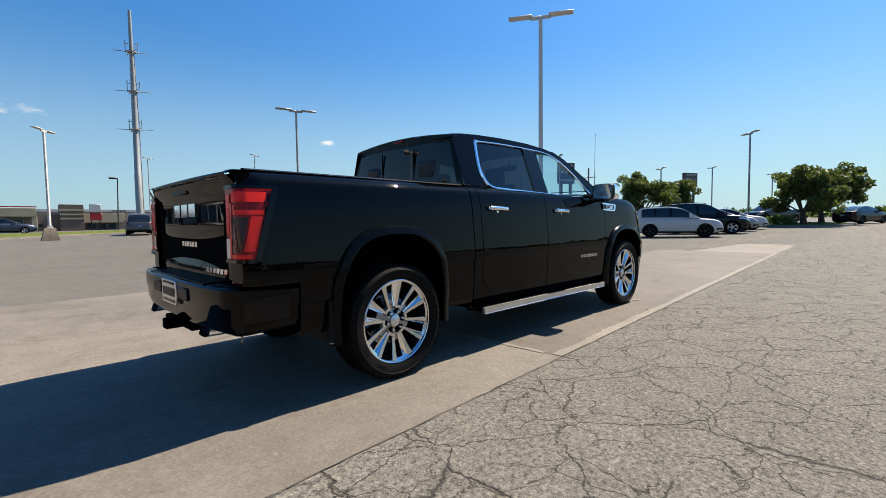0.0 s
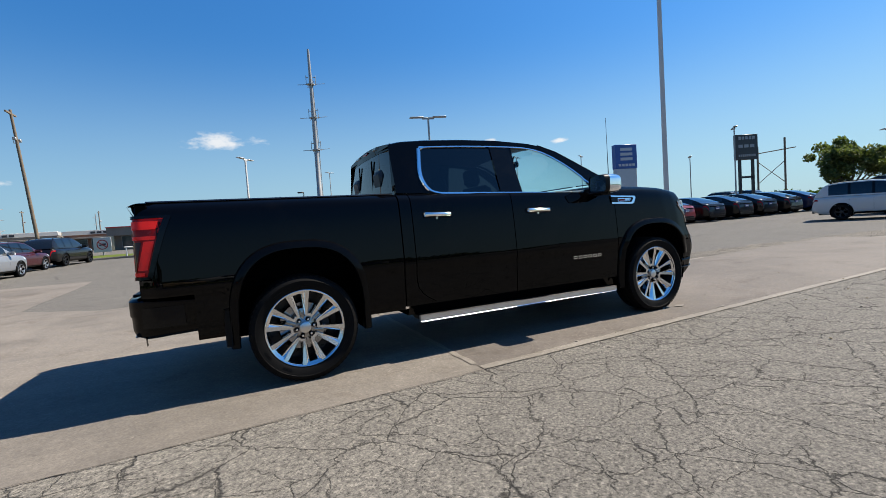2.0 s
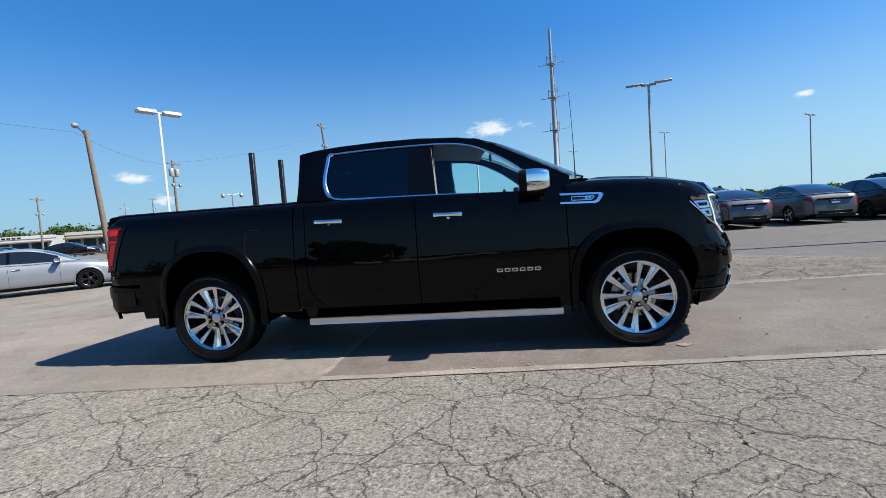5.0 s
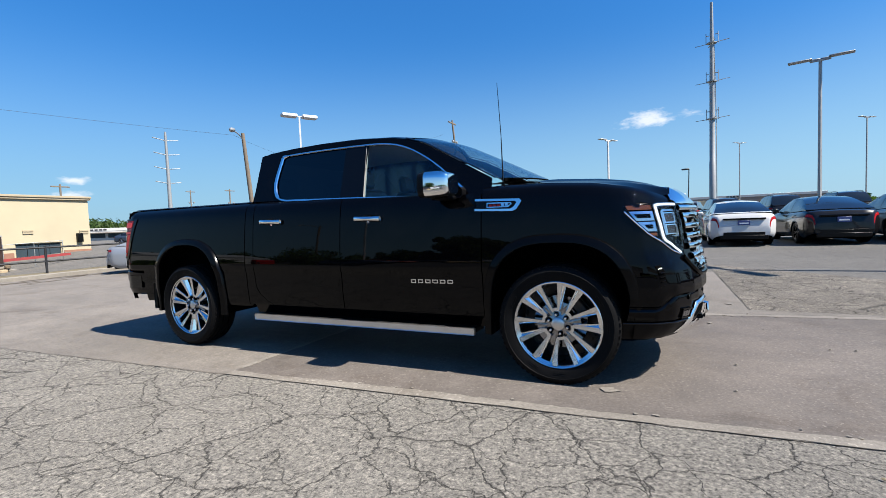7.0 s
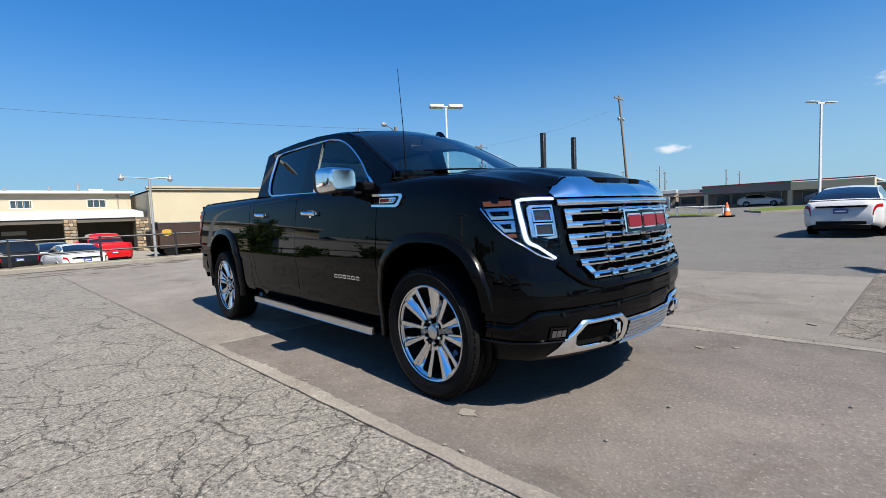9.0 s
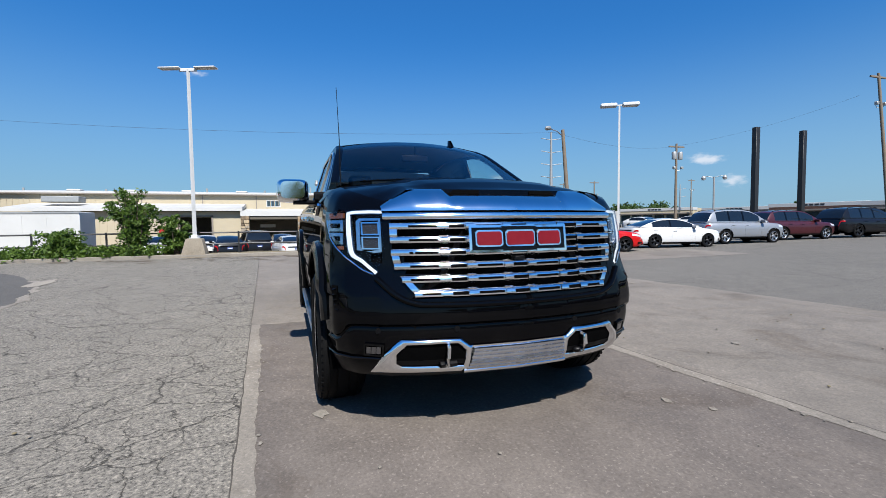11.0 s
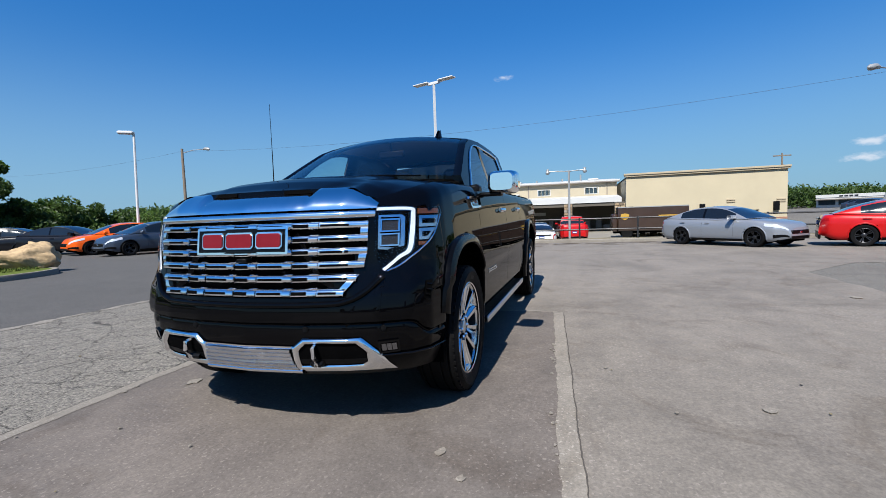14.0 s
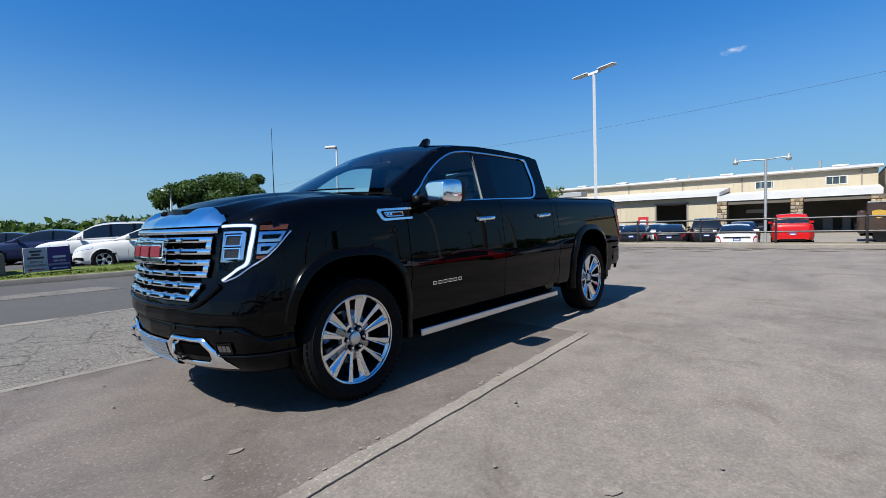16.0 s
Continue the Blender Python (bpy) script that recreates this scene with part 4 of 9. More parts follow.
def hood_pt(f, v):
    hw0 = 0.838
    y = f * hw0
    x0 = 1.40 + 0.235 * (1 - f * f)
    xe = hood_end(min(abs(y), 0.70))
    x = x0 + (xe - x0) * v
    y = f * min(hw0, hood_half(x)) if x < 2.60 else f * min(hw0, hood_half(2.60)) * 1.0
    top = float(np.interp(x, *ZTOP))
    h = top + 0.062 * (1 - f * f) + 0.014 * sstep(0.62, 0.48, abs(f)) * sstep(0, 0.15, v)
    he = float(np.interp(xe, *ZTOP)) + 0.062 * (1 - f * f) + 0.014 * sstep(0.62, 0.48, abs(f))
    return (x, y, h + (lip_top(y) - he) * v ** 5)


hood = tpart("hood", Bld().grid(hood_pt, lin(-1, 1, 57), lin(0, 1, 49)), M_BLACK)
for s in (-1, 1):
    tpart("hood_seam", Bld().tube([Vector(hood_pt(s, v)) + Vector((0, 0, 0.0015)) for v in lin(0.02, 0.9, 24)], 0.0035, 5), M_UNDER, hood)
    inlet = Bld().grid(lambda y, v: (hood_end(y) + 0.010 - 0.004 * v, s * y, lip_edge(y) + 0.004 + v * 0.021 * sstep(0.335, 0.30, y)), lin(0.155, 0.335, 12), (0, 1))
    tpart("scoop_inlet", inlet, M_UNDER, hood, "dark scoop inlet")
front = Bld().grid(lambda y, v: (hood_end(y) + 0.007 - 0.006 * v, y, lip_edge(y) - 0.004 + v * (lip_top(y) + 0.006 - lip_edge(y))), lin(-0.372, 0.372, 45), lin(0, 1, 4))
tpart("hood_front_edge", front, M_BLACK, hood)
lip = Bld().grid(lambda y, v: (nose_x(y, 1.19) + 0.012 + (hood_end(y) - nose_x(y, 1.19) - 0.008) * v ** 1.6, y, 1.187 + (lip_edge(y) + 0.003 - 1.187) * (1 - (1 - v) ** 1.25)), lin(-0.70, 0.70, 81), lin(0, 1, 14))
tpart("hood_lip", lip, M_CHROME, None, "polished chrome hood lip")
bar0 = Bld().grid(lambda y, w: on_nose(y, 1.160 + 0.018 * math.sin(w), 0.012 + 0.014 * math.cos(w)), lin(-0.69, 0.69, 41), lin(-math.pi, math.pi, 11))

# ---- grille ----
back = Bld().grid(lambda y, z: on_nose(y, z, -0.03), lin(-0.80, 0.80, 41), lin(0.70, 1.185, 12))
grille = tpart("grille", back, M_UNDER, None, "polished chrome slatted grille")
tpart("grille_top_bar", bar0, M_CHROME, grille, "chrome bar")
# three links: two bars each, joined by bridges and closed at the ends
LINKS = [((1.107, 0.660), (1.037, 0.660)), ((0.972, 0.658), (0.904, 0.645)), ((0.837, 0.612), (0.767, 0.560))]
PERIOD = 0.334
for r, link in enumerate(LINKS):
    for j, (z, w) in enumerate(link):
        h = 0.0205
        prof = [(-0.026, -h), (0.010, -h), (0.020, -h * 0.75), (0.024, -h * 0.35), (0.024, h * 0.35), (0.020, h * 0.75), (0.010, h), (-0.026, h)]
        tpart("grille_bar", Bld().grid(lambda y, k: on_nose(y, z + prof[k][1], prof[k][0]), lin(-w, w, 61), range(len(prof))), M_CHROME, grille, "chrome bar")
        # a long slot, a raised block, a short deep slot, a raised block, and so on from the middle
        for i in range(-3, 4):
            for a, wd, hh in ((i * PERIOD, 0.0385, 0.0088), (i * PERIOD + PERIOD / 2, 0.069, 0.0058)):
                a0, a1 = max(-w + 0.035, a - wd), min(w - 0.035, a + wd)
                if a1 - a0 > 0.03:
                    tpart("grille_slot", Bld().grid(lambda y, q: on_nose(y, z - 0.001 + q, 0.0252), lin(a0, a1, 5), (-hh, hh)), M_UNDER, grille, "dark slot")
            for a in (i * PERIOD + 0.066, i * PERIOD - 0.066):
                if abs(a) < w - 0.07:
                    tpart("grille_block", Bld().grid(lambda y, k: on_nose(a + y * 0.023, z + (-h - 0.004, -h * 0.6, 0.002, h * 0.6, h + 0.004)[k], (0.004, 0.026, 0.031, 0.027, 0.004)[k]), lin(-1, 1, 4), range(5)), M_CHROME, grille, "raised chrome block")
    (zu, wu), (zl, wl) = link
    for s in (-1, 1):
        tpart("grille_link_end", Bld().grid(lambda a, q: on_nose(s * (a + (wl - wu) * q), zu + (zl - zu) * q, 0.024 - 0.010 * (2 * q - 1) ** 2), lin(wu - 0.035, wu, 4), lin(-0.22, 1.22, 11)), M_CHROME, grille, "chrome bar end")
em = Bld().ring([(-0.282, 0.968), (0.282, 0.968), (0.282, 1.108), (-0.282, 1.108)], [(-0.269, 0.980), (0.269, 0.980), (0.269, 1.096), (-0.269, 1.096)], lambda y, z, h: on_nose(y, z, 0.025 + h), 0.022)
emb = tpart("front_emblem", em, M_CHROME, grille, "chrome-framed red emblem")
plate = Bld().grid(lambda y, z: on_nose(y, z, 0.034), lin(-0.272, 0.272, 13), (0.974, 1.102))
tpart("emblem_plate", plate, M_GLOSSTRIM, emb)
EM = lambda h0: (lambda y, z, h: on_nose(y, z, h0 + h))


# plain red blocks with bright edges
def soft_box(a, c, z0, z1, k, r):
    """A rectangle with cut corners, drawn in by k."""
    a, c, z0, z1 = a + k, c - k, z0 + k, z1 - k
    return [(a + r, z0), (c - r, z0), (c, z0 + r), (c, z1 - r), (c - r, z1), (a + r, z1), (a, z1 - r), (a, z0 + r)]


for a, c in ((-0.248, -0.098), (-0.084, 0.082), (0.096, 0.248)):
    tpart("emblem_edge", Bld().slab(soft_box(a, c, 0.997, 1.083, 0.0, 0.012), EM(0.035), 0.009), M_CHROME, emb)
    tpart("emblem_bar", Bld().slab(soft_box(a, c, 0.997, 1.083, 0.008, 0.010), EM(0.042), 0.006), M_EMBLEM, emb)
tpart("front_camera", Bld().box(2.745, -0.03, 0.925, 2.80, 0.03, 0.945, 0.004), M_TRIM, grille)

ridge = spline([(-0.735, 0.84, 0), (-0.66, 0.765, 0), (-0.575, 0.722, 0), (-0.45, 0.708, 0), (0, 0.704, 0), (0.45, 0.708, 0), (0.575, 0.722, 0), (0.66, 0.765, 0), (0.735, 0.84, 0)], 6)
tpart("grille_surround", Bld().tube([on_nose(p.x, p.y, 0.006) for p in ridge], 0.016, 10), M_BLACK, grille, "gloss black moulded rim below the grille")

# ---- headlights ----
def wrap_pt(s, q, z, h=0.0):
    """q runs round the front corner: the half width up to 0.80, then backwards along the side."""
    if q <= 0.80:
        p = on_nose(q, z, h)
        return Vector((p.x, s * p.y, z))
    xe = nose_x(0.80, z)
    x = xe - (q - 0.80)
    y0 = half_width(min(z, 1.2)) * float(np.interp(x - front_x(z), knots(z), NOSE[1]))
    y1 = half_width(min(z, 1.2)) * float(np.interp(x - 0.01 - front_x(z), knots(z), NOSE[1]))
    d = Vector(((y1 - y0) / 0.01, 1, 0)).normalized()
    p = Vector((x, y0, z)) + h * d
    return Vector((p.x, s * p.y, p.z))


def hl_low(q):
    return float(np.interp(q, [0.69, 0.735, 0.80, 0.85, 0.92, 0.98, 1.03], [0.96, 0.855, 0.885, 0.945, 1.00, 1.08, 1.15]))


for s in (-1, 1):
    bk = Bld().grid(lambda q, v: wrap_pt(s, q, hl_low(q) + v * (1.192 - hl_low(q)), -0.035 + 0.026 * max(0, 2 * abs(v - 0.5) - 0.7) / 0.3), lin(0.685, 1.03, 34), lin(0, 1, 14))
    hd = tpart("headlight", bk, M_GLOSSTRIM, None, "headlight with lit white C-shaped strip")
    # bright C: top bar, upright and slanting foot
    c = Bld()
    drl = spline([(0.695, 1.181, 0), (0.77, 1.183, 0), (0.835, 1.178, 0), (0.842, 1.15, 0), (0.840, 1.05, 0), (0.832, 0.965, 0), (0.80, 0.93, 0), (0.735, 0.868, 0)], 6)
    for wv, dp, mm, nm in ((0.0150, 0.0, M_POCKET, "light_bezel"), (0.0090, 0.004, M_DRL, "light_strip")):
        c = Bld()
        for i, p in enumerate(drl):
            d = (drl[min(i + 1, len(drl) - 1)] - drl[max(i - 1, 0)]).normalized()
            o = Vector((-d.y, d.x, 0)) * wv
            for k, hh in ((-1, 0.0), (-0.8, 0.012), (0.8, 0.012), (1, 0.0)):
                c.v.append(tuple(wrap_pt(s, p.x + o.x * k, p.y + o.y * k, hh + dp - 0.012)))
        for i in range(len(drl) - 1):
            for k in range(3):
                a = i * 4 + k
                c.f.append((a, a + 1, a + 5, a + 4))
        tpart(nm, c, mm, hd)
    # projector module: dark box with bright light guides
    fp = lambda q, z, h: wrap_pt(s, q, z, -0.026 + h)
    tpart("projector_frame", Bld().ring([(0.706, 0.975), (0.796, 0.962), (0.816, 0.985), (0.816, 1.135), (0.804, 1.150), (0.706, 1.150)], [(0.716, 0.987), (0.792, 0.976), (0.803, 0.993), (0.803, 1.126), (0.795, 1.138), (0.716, 1.138)], fp, 0.022), M_BRIGHT, hd, "bright projector frame")
    for z0, z1 in ((1.066, 1.126), (0.992, 1.050)):
        tpart("projector_lens", Bld().slab([(0.720, z0), (0.786, z0), (0.797, z0 + 0.012), (0.797, z1 - 0.012), (0.786, z1), (0.720, z1)], fp, 0.010), M_PROJ, hd, "dark glossy projector lens")
        tpart("light_guide", Bld().ring([(0.718, z0 - 0.004), (0.801, z0 - 0.004), (0.801, z1 + 0.004), (0.718, z1 + 0.004)], [(0.724, z0 + 0.003), (0.794, z0 + 0.003), (0.794, z1 - 0.003), (0.724, z1 - 0.003)], fp, 0.016), M_CHROME, hd)
    hq = lambda q, z, h: wrap_pt(s, q, z, -0.007 + h)
    end = lambda z: float(np.interp(z, [0.94, 1.0, 1.08, 1.16], [0.870, 0.918, 0.980, 1.018])) - 0.010
    for z0, z1, mm in ((1.152, 1.180, M_AMBER), (0.986, 1.004, M_AMBER)):
        tpart("side_light_bar", Bld().slab([(0.868, z0), (end(z0), z0), (end(z1), z1), (0.868, z1)], hq, 0.010), mm, hd, "amber lens")
    for z0, z1 in ((1.082, 1.142), (1.014, 1.074)):
        m0 = 0.017
        tpart("side_light_bar", Bld().ring([(0.868, z0), (end(z0), z0), (end(z1), z1), (0.868, z1)], [(0.868 + m0, z0 + m0), (end(z0 + m0) - m0, z0 + m0), (end(z1 - m0) - m0, z1 - m0), (0.868 + m0, z1 - m0)], hq, 0.014), M_BRIGHT, hd, "bright light guide")
    cover = Bld().grid(lambda q, v: wrap_pt(s, q, hl_low(q) + v * (1.190 - hl_low(q)), 0.012), lin(0.69, 1.028, 30), lin(0, 1, 8))
    tpart("lens_cover", cover, M_LENS, hd, "clear lens").visible_shadow = False
    edge = Bld().tube([wrap_pt(s, q, hl_low(q), 0.004) for q in lin(0.75, 1.025, 20)], 0.005, 6)
    tpart("chrome_edge", edge, M_CHROME, hd)
    # filler between grille and headlight
    fi = Bld().grid(lambda q, v: wrap_pt(s, q, 0.73 + v * (1.19 - 0.73), 0.002), (0.655, 0.67, 0.69, 0.705), lin(0, 1, 16))
    tpart("grille_side_trim", fi, M_BLACK, grille)
    # upper bumper corner below the headlight
    cn = Bld().grid(lambda q, v: wrap_pt(s, q, 0.735 + v * (min(hl_low(q), 1.0) - 0.735), 0.0), lin(0.60, 0.99, 24), lin(0, 1, 8))
    tpart("bumper_corner", cn, M_BLACK)
    slot = Bld().grid(lambda q, z: wrap_pt(s, q, z, 0.004), lin(0.905, 0.94, 4), lin(0.645, 0.80, 5))
    so = tpart("air_curtain_slot", slot, M_UNDER)
    for i in range(5):
        zc = 0.785 - i * 0.027
        tpart("air_curtain_fin", Bld().grid(lambda q, k: wrap_pt(s, q, zc - 0.25 * (q - 0.91) + 0.004 * math.sin(k), 0.005 + 0.005 * math.cos(k)), lin(0.910, 0.934, 4), lin(-2.2, 2.2, 6)), M_GLOSSTRIM, so)

# ---- front bumper ----
QE = 1.10
fb = Bld()


def bumper_pt(q, z, h=0.0):
    return wrap_pt(1 if q >= 0 else -1, abs(q), z, h)


zs = [0.285, 0.32, 0.36, 0.40, 0.45, 0.50, 0.55, 0.585, 0.597, 0.603, 0.615, 0.66, 0.70, 0.74]
dh = [-0.05, -0.02, -0.004, 0.0, 0.002, 0.004, 0.006, 0.004, -0.006, -0.006, 0.008, 0.010, 0.006, 0.0]
fb.grid(lambda q, k: bumper_pt(q, zs[k] - 0.075 * sstep(0.83, 0.94, abs(q)) * sstep(0.50, 0.585, zs[k]) * sstep(0.74, 0.63, zs[k]), dh[k]), lin(-QE, QE, 121), range(len(zs)))
bumper = tpart("front_bumper", fb, M_BLACK, None, "black front bumper with chrome lower frame")
lower = Bld().grid(lambda q, z: bumper_pt(q, z, 0.006), lin(-1.15, 1.15, 81), lin(0.315, 0.43, 5))
tpart("bumper_valance", lower, M_TRIM, bumper, "black textured valance")
cf = lambda y, z, h: on_nose(y, z, 0.008 + h)
for s in (-1, 1):
    def S2(pts):
        out = []
        for (y0, z0), (y1, z1) in zip(pts, pts[1:] + pts[:1]):
            out += [(s * (y0 + (y1 - y0) * k / 4), z0 + (z1 - z0) * k / 4) for k in range(4)]
        return out
    oo = S2([(0.265, 0.336), (0.640, 0.340), (0.762, 0.340), (0.712, 0.455), (0.630, 0.534), (0.335, 0.534), (0.285, 0.492), (0.27, 0.492)])
    ii = S2([(0.305, 0.378), (0.618, 0.384), (0.648, 0.402), (0.650, 0.452), (0.598, 0.503), (0.348, 0.503), (0.307, 0.468), (0.305, 0.45)])
    band = Bld()
    us = lin(0, 1, 8)
    for k in range(len(oo) + 1):
        o0, i0 = oo[k % len(oo)], ii[k % len(oo)]
        band.v += [tuple(cf(o0[0] + (i0[0] - o0[0]) * u, o0[1] + (i0[1] - o0[1]) * u, 0.004 + 0.014 * math.sin(math.pi * u) ** 0.7)) for u in us]
    for k in range(len(oo)):
        band.f += [(k * 8 + j, k * 8 + j + 1, k * 8 + j + 9, k * 8 + j + 8) for j in range(7)]
    tpart("bumper_chrome_frame", band, M_CHROME, bumper, "chrome frame")
    rec = Bld().grid(lambda y, z: on_nose(s * y, z, 0.010), lin(0.30, 0.66, 12), (0.375, 0.44, 0.508))
    tpart("bumper_opening", rec, M_UNDER, bumper)
    hk = Bld().tube([on_nose(s * 0.395, 0.492, 0.015), on_nose(s * 0.395, 0.488, 0.045), on_nose(s * 0.398, 0.44, 0.055), on_nose(s * 0.395, 0.392, 0.045), on_nose(s * 0.395, 0.388, 0.015)], 0.012, 8)
    tpart("tow_hook", hk, M_CHROME, bumper, "chrome tow hook")
    tpart("tow_hook_bracket", Bld().box(2.70, s * 0.36, 0.38, 2.775, s * 0.43, 0.41, 0.01), M_TRIM, bumper)
    fg = Bld().ring([(s * 0.708, 0.443), (s * 0.80, 0.447), (s * 0.80, 0.512), (s * 0.708, 0.508)], [(s * 0.716, 0.452), (s * 0.792, 0.456), (s * 0.792, 0.503), (s * 0.716, 0.499)], lambda y, z, h: on_nose(y, z, 0.006 + h), 0.012)
    fo = tpart("fog_lamp", fg, M_GLOSSTRIM, bumper, "small rectangular fog lamp")
    for k in range(3):
        tpart("fog_lamp_cell", Bld().slab([(s * (0.722 + 0.023 * k), 0.458), (s * (0.742 + 0.023 * k), 0.458), (s * (0.742 + 0.023 * k), 0.495), (s * (0.722 + 0.023 * k), 0.495)], lambda y, z, h: on_nose(y, z, 0.008 + h), 0.006), M_POCKET, fo)
    sl = Bld().tube([bumper_pt(s * q, 0.432 - 0.01 * (q - 0.7), 0.01) for q in lin(0.70, 1.12, 14)], 0.006, 6)
    tpart("bumper_edge_strip", sl, M_GLOSSTRIM, bumper)
    for y in (0.35, 0.735):
        p = on_nose(s * y, 0.578, 0.006)
        tpart("parking_sensor", Bld().lathe([(0, 0.006), (0.012, 0.006), (0.0125, 0.003), (0.016, 0.003), (0.017, 0)], 16, 'z').add([], []), M_TRIM, bumper).matrix_basis = Matrix.Translation(p) @ pose(0, 0, 0, 0, 90, 0)
for k in range(6):
    z = 0.358 + k * 0.0215
    rb = Bld().grid(lambda y, w: on_nose(y, z + 0.0125 * math.sin(w), 0.018 + 0.013 * math.cos(w)), lin(-0.285 + 0.004 * k, 0.285 - 0.004 * k, 17), lin(-2.0, 2.0, 7))
    tpart("skid_plate_rib", rb, M_BRIGHT, bumper, "brushed skid plate rib")
tpart("skid_plate", Bld().grid(lambda y, z: on_nose(y, z, 0.015), lin(-0.30, 0.30, 17), lin(0.338, 0.49, 4)), M_CHROME, bumper, "chrome skid plate")

tpart("skid_plate_lip", Bld().grid(lambda y, w: on_nose(y, 0.342 + 0.016 * math.sin(w), 0.020 + 0.018 * math.cos(w)), lin(-0.30, 0.30, 17), lin(-2.4, 2.4, 9)), M_CHROME, bumper, "chrome lower edge")

# ---- roof, windshield, rear window ----
def roof_pt(x, f):
    e = float(np.interp(x, *ROOF_EDGE))
    hw = cab_y(e)
    fwd = 0.09 * (1 - f * f) * sstep(0.2, 0.62, x)
    return (x + fwd, f * hw, e + 0.052 * (1 - f * f) * (0.7 + 0.3 * sstep(-1.02, -0.8, x)) + 0.006 * sstep(1, 0.93, abs(f)))


roof = tpart("roof", Bld().grid(roof_pt, lin(-1.02, 0.60, 33), lin(-1, 1, 33)), M_BLACK)


def shield(f, v, k=1.0):
    x, z = 0.60 + 0.82 * v, float(np.interp(0.60 + 0.82 * v, *ROOF_EDGE))
    hw = cab_y(z) - 0.045 * k
    up = (1 - f * f)
    return (x + (0.09 + 0.13 * v) * up, f * hw, z + 0.05 * up * (1 - v) + 0.025 * up * v + 0.01)


ws = tpart("windshield", Bld().grid(lambda f, v: shield(f, v), lin(-1, 1, 25), lin(0.0, 1, 17)), M_WSHIELD, None, "tinted windshield")
ws.visible_shadow = False
for s in (-1, 1):
    ap = Bld().grid(lambda v, u: (0.60 + 0.82 * v + 0.006 * u, s * (cab_y(float(np.interp(0.60 + 0.82 * v, *ROOF_EDGE))) - 0.06 * u), float(np.interp(0.60 + 0.82 * v, *ROOF_EDGE)) + 0.016 * math.sin(math.pi * (0.15 + 0.6 * u))), lin(0, 1, 21), lin(0, 1, 6))
    tpart("windshield_pillar", ap, M_BLACK)
cowl = Bld().grid(lambda f, v: (1.44 + 0.21 * (1 - f * f) - 0.16 + 0.20 * v, f * 0.80, 1.395 + 0.02 * (1 - f * f) + 0.01 * v), lin(-1, 1, 17), (0, 1))
tpart("windshield_cowl", cowl, M_TRIM)
for y0, y1 in ((-0.05, -0.62), (0.55, 0.02)):
    w = Bld().tube([Vector(shield(y / 0.78, 0.99)) - Vector((0.0, 0, 0.008)) for y in lin(y0, y1, 5)], 0.007, 6)
    tpart("wiper", w, M_UNDER)
rw = Bld().grid(lambda f, v: (-1.025 - 0.035 * v + 0.03 * f * f * 1.0, f * (cab_y(1.80 - 0.42 * v) - 0.03), 1.80 - 0.42 * v + 0.035 * (1 - f * f) * (1 - v)), lin(-1, 1, 17), lin(0.05, 1, 8))
rwo = tpart("rear_window", rw, M_PRIVACY, None, "dark rear window with sliding pane")
cb = Bld().grid(lambda f, z: (-1.03 - 0.03 * sstep(1.83, 1.38, z) + 0.035 * f * f, f * (cab_y(max(z, 1.36)) if z > 1.3 else 0.86), z), lin(-1, 1, 25), [0.45, 0.8, 1.2, 1.35, 1.37, 1.40, 1.45, 1.5, 1.6, 1.7, 1.76, 1.80, 1.82, 1.835, 1.85],
                lambda f, z: not (abs(f) < 0.93 and 1.38 < z < 1.79))
tpart("cab_back_panel", cb, M_BLACK)
fill = Bld().grid(lambda f, v: (-1.02 + 0.0 * v, f * cab_y(1.835), 1.82 + v * (0.018 + 0.05 * (1 - f * f))), lin(-1, 1, 17), (0, 1))
tpart("roof_rear_edge", fill, M_BLACK)
for k in (-0.33, 0.0, 0.33):
    tpart("high_stop_lamp" if k == 0 else "cargo_lamp", Bld().box(-1.035, k - 0.07, 1.848, -1.012, k + 0.07, 1.872, 0.005), M_REDLENS if k == 0 else M_LENS, roof)
for k in (-0.24, 0.24):
    tpart("slider_frame", Bld().box(-1.050, k - 0.006, 1.42, -1.036, k + 0.006, 1.76, 0.003), M_UNDER, rwo)
fin = Bld().grid(lambda u, v: (0.50 + 0.17 * u - 0.03 * v, 0.018 * (1 - v * 0.7) * math.sin(math.pi * u) * 2.2, 1.862 + 0.098 * v * (1 - (2 * u - 0.55) ** 2 * 0.55)), lin(0, 1, 9), lin(0, 1, 6)).both()
fino = tpart("roof_antenna_fin", fin, M_GLOSSTRIM, roof)
fino.location = (0, 0.42, 0)
mast = Bld().tube([(1.46, -0.775, 1.37), (1.455, -0.778, 1.75), (1.44, -0.79, 2.13)], [0.006, 0.003, 0.002], 6)
mast.tube([(1.46, -0.775, 1.362), (1.46, -0.775, 1.395)], 0.014, 10)
tpart("whip_antenna", mast, M_TRIM, None, "thin black whip antenna")

# ---- tail: tailgate, lights, bumper ----
def tail_x(y, z):
    return -2.935 + 0.03 * (abs(y) / 0.8) ** 3 - 0.050 * sstep(1.23, 1.36, z) + 0.02 * sstep(1.02, 0.98, z) * sstep(0.80, 0.86, z)


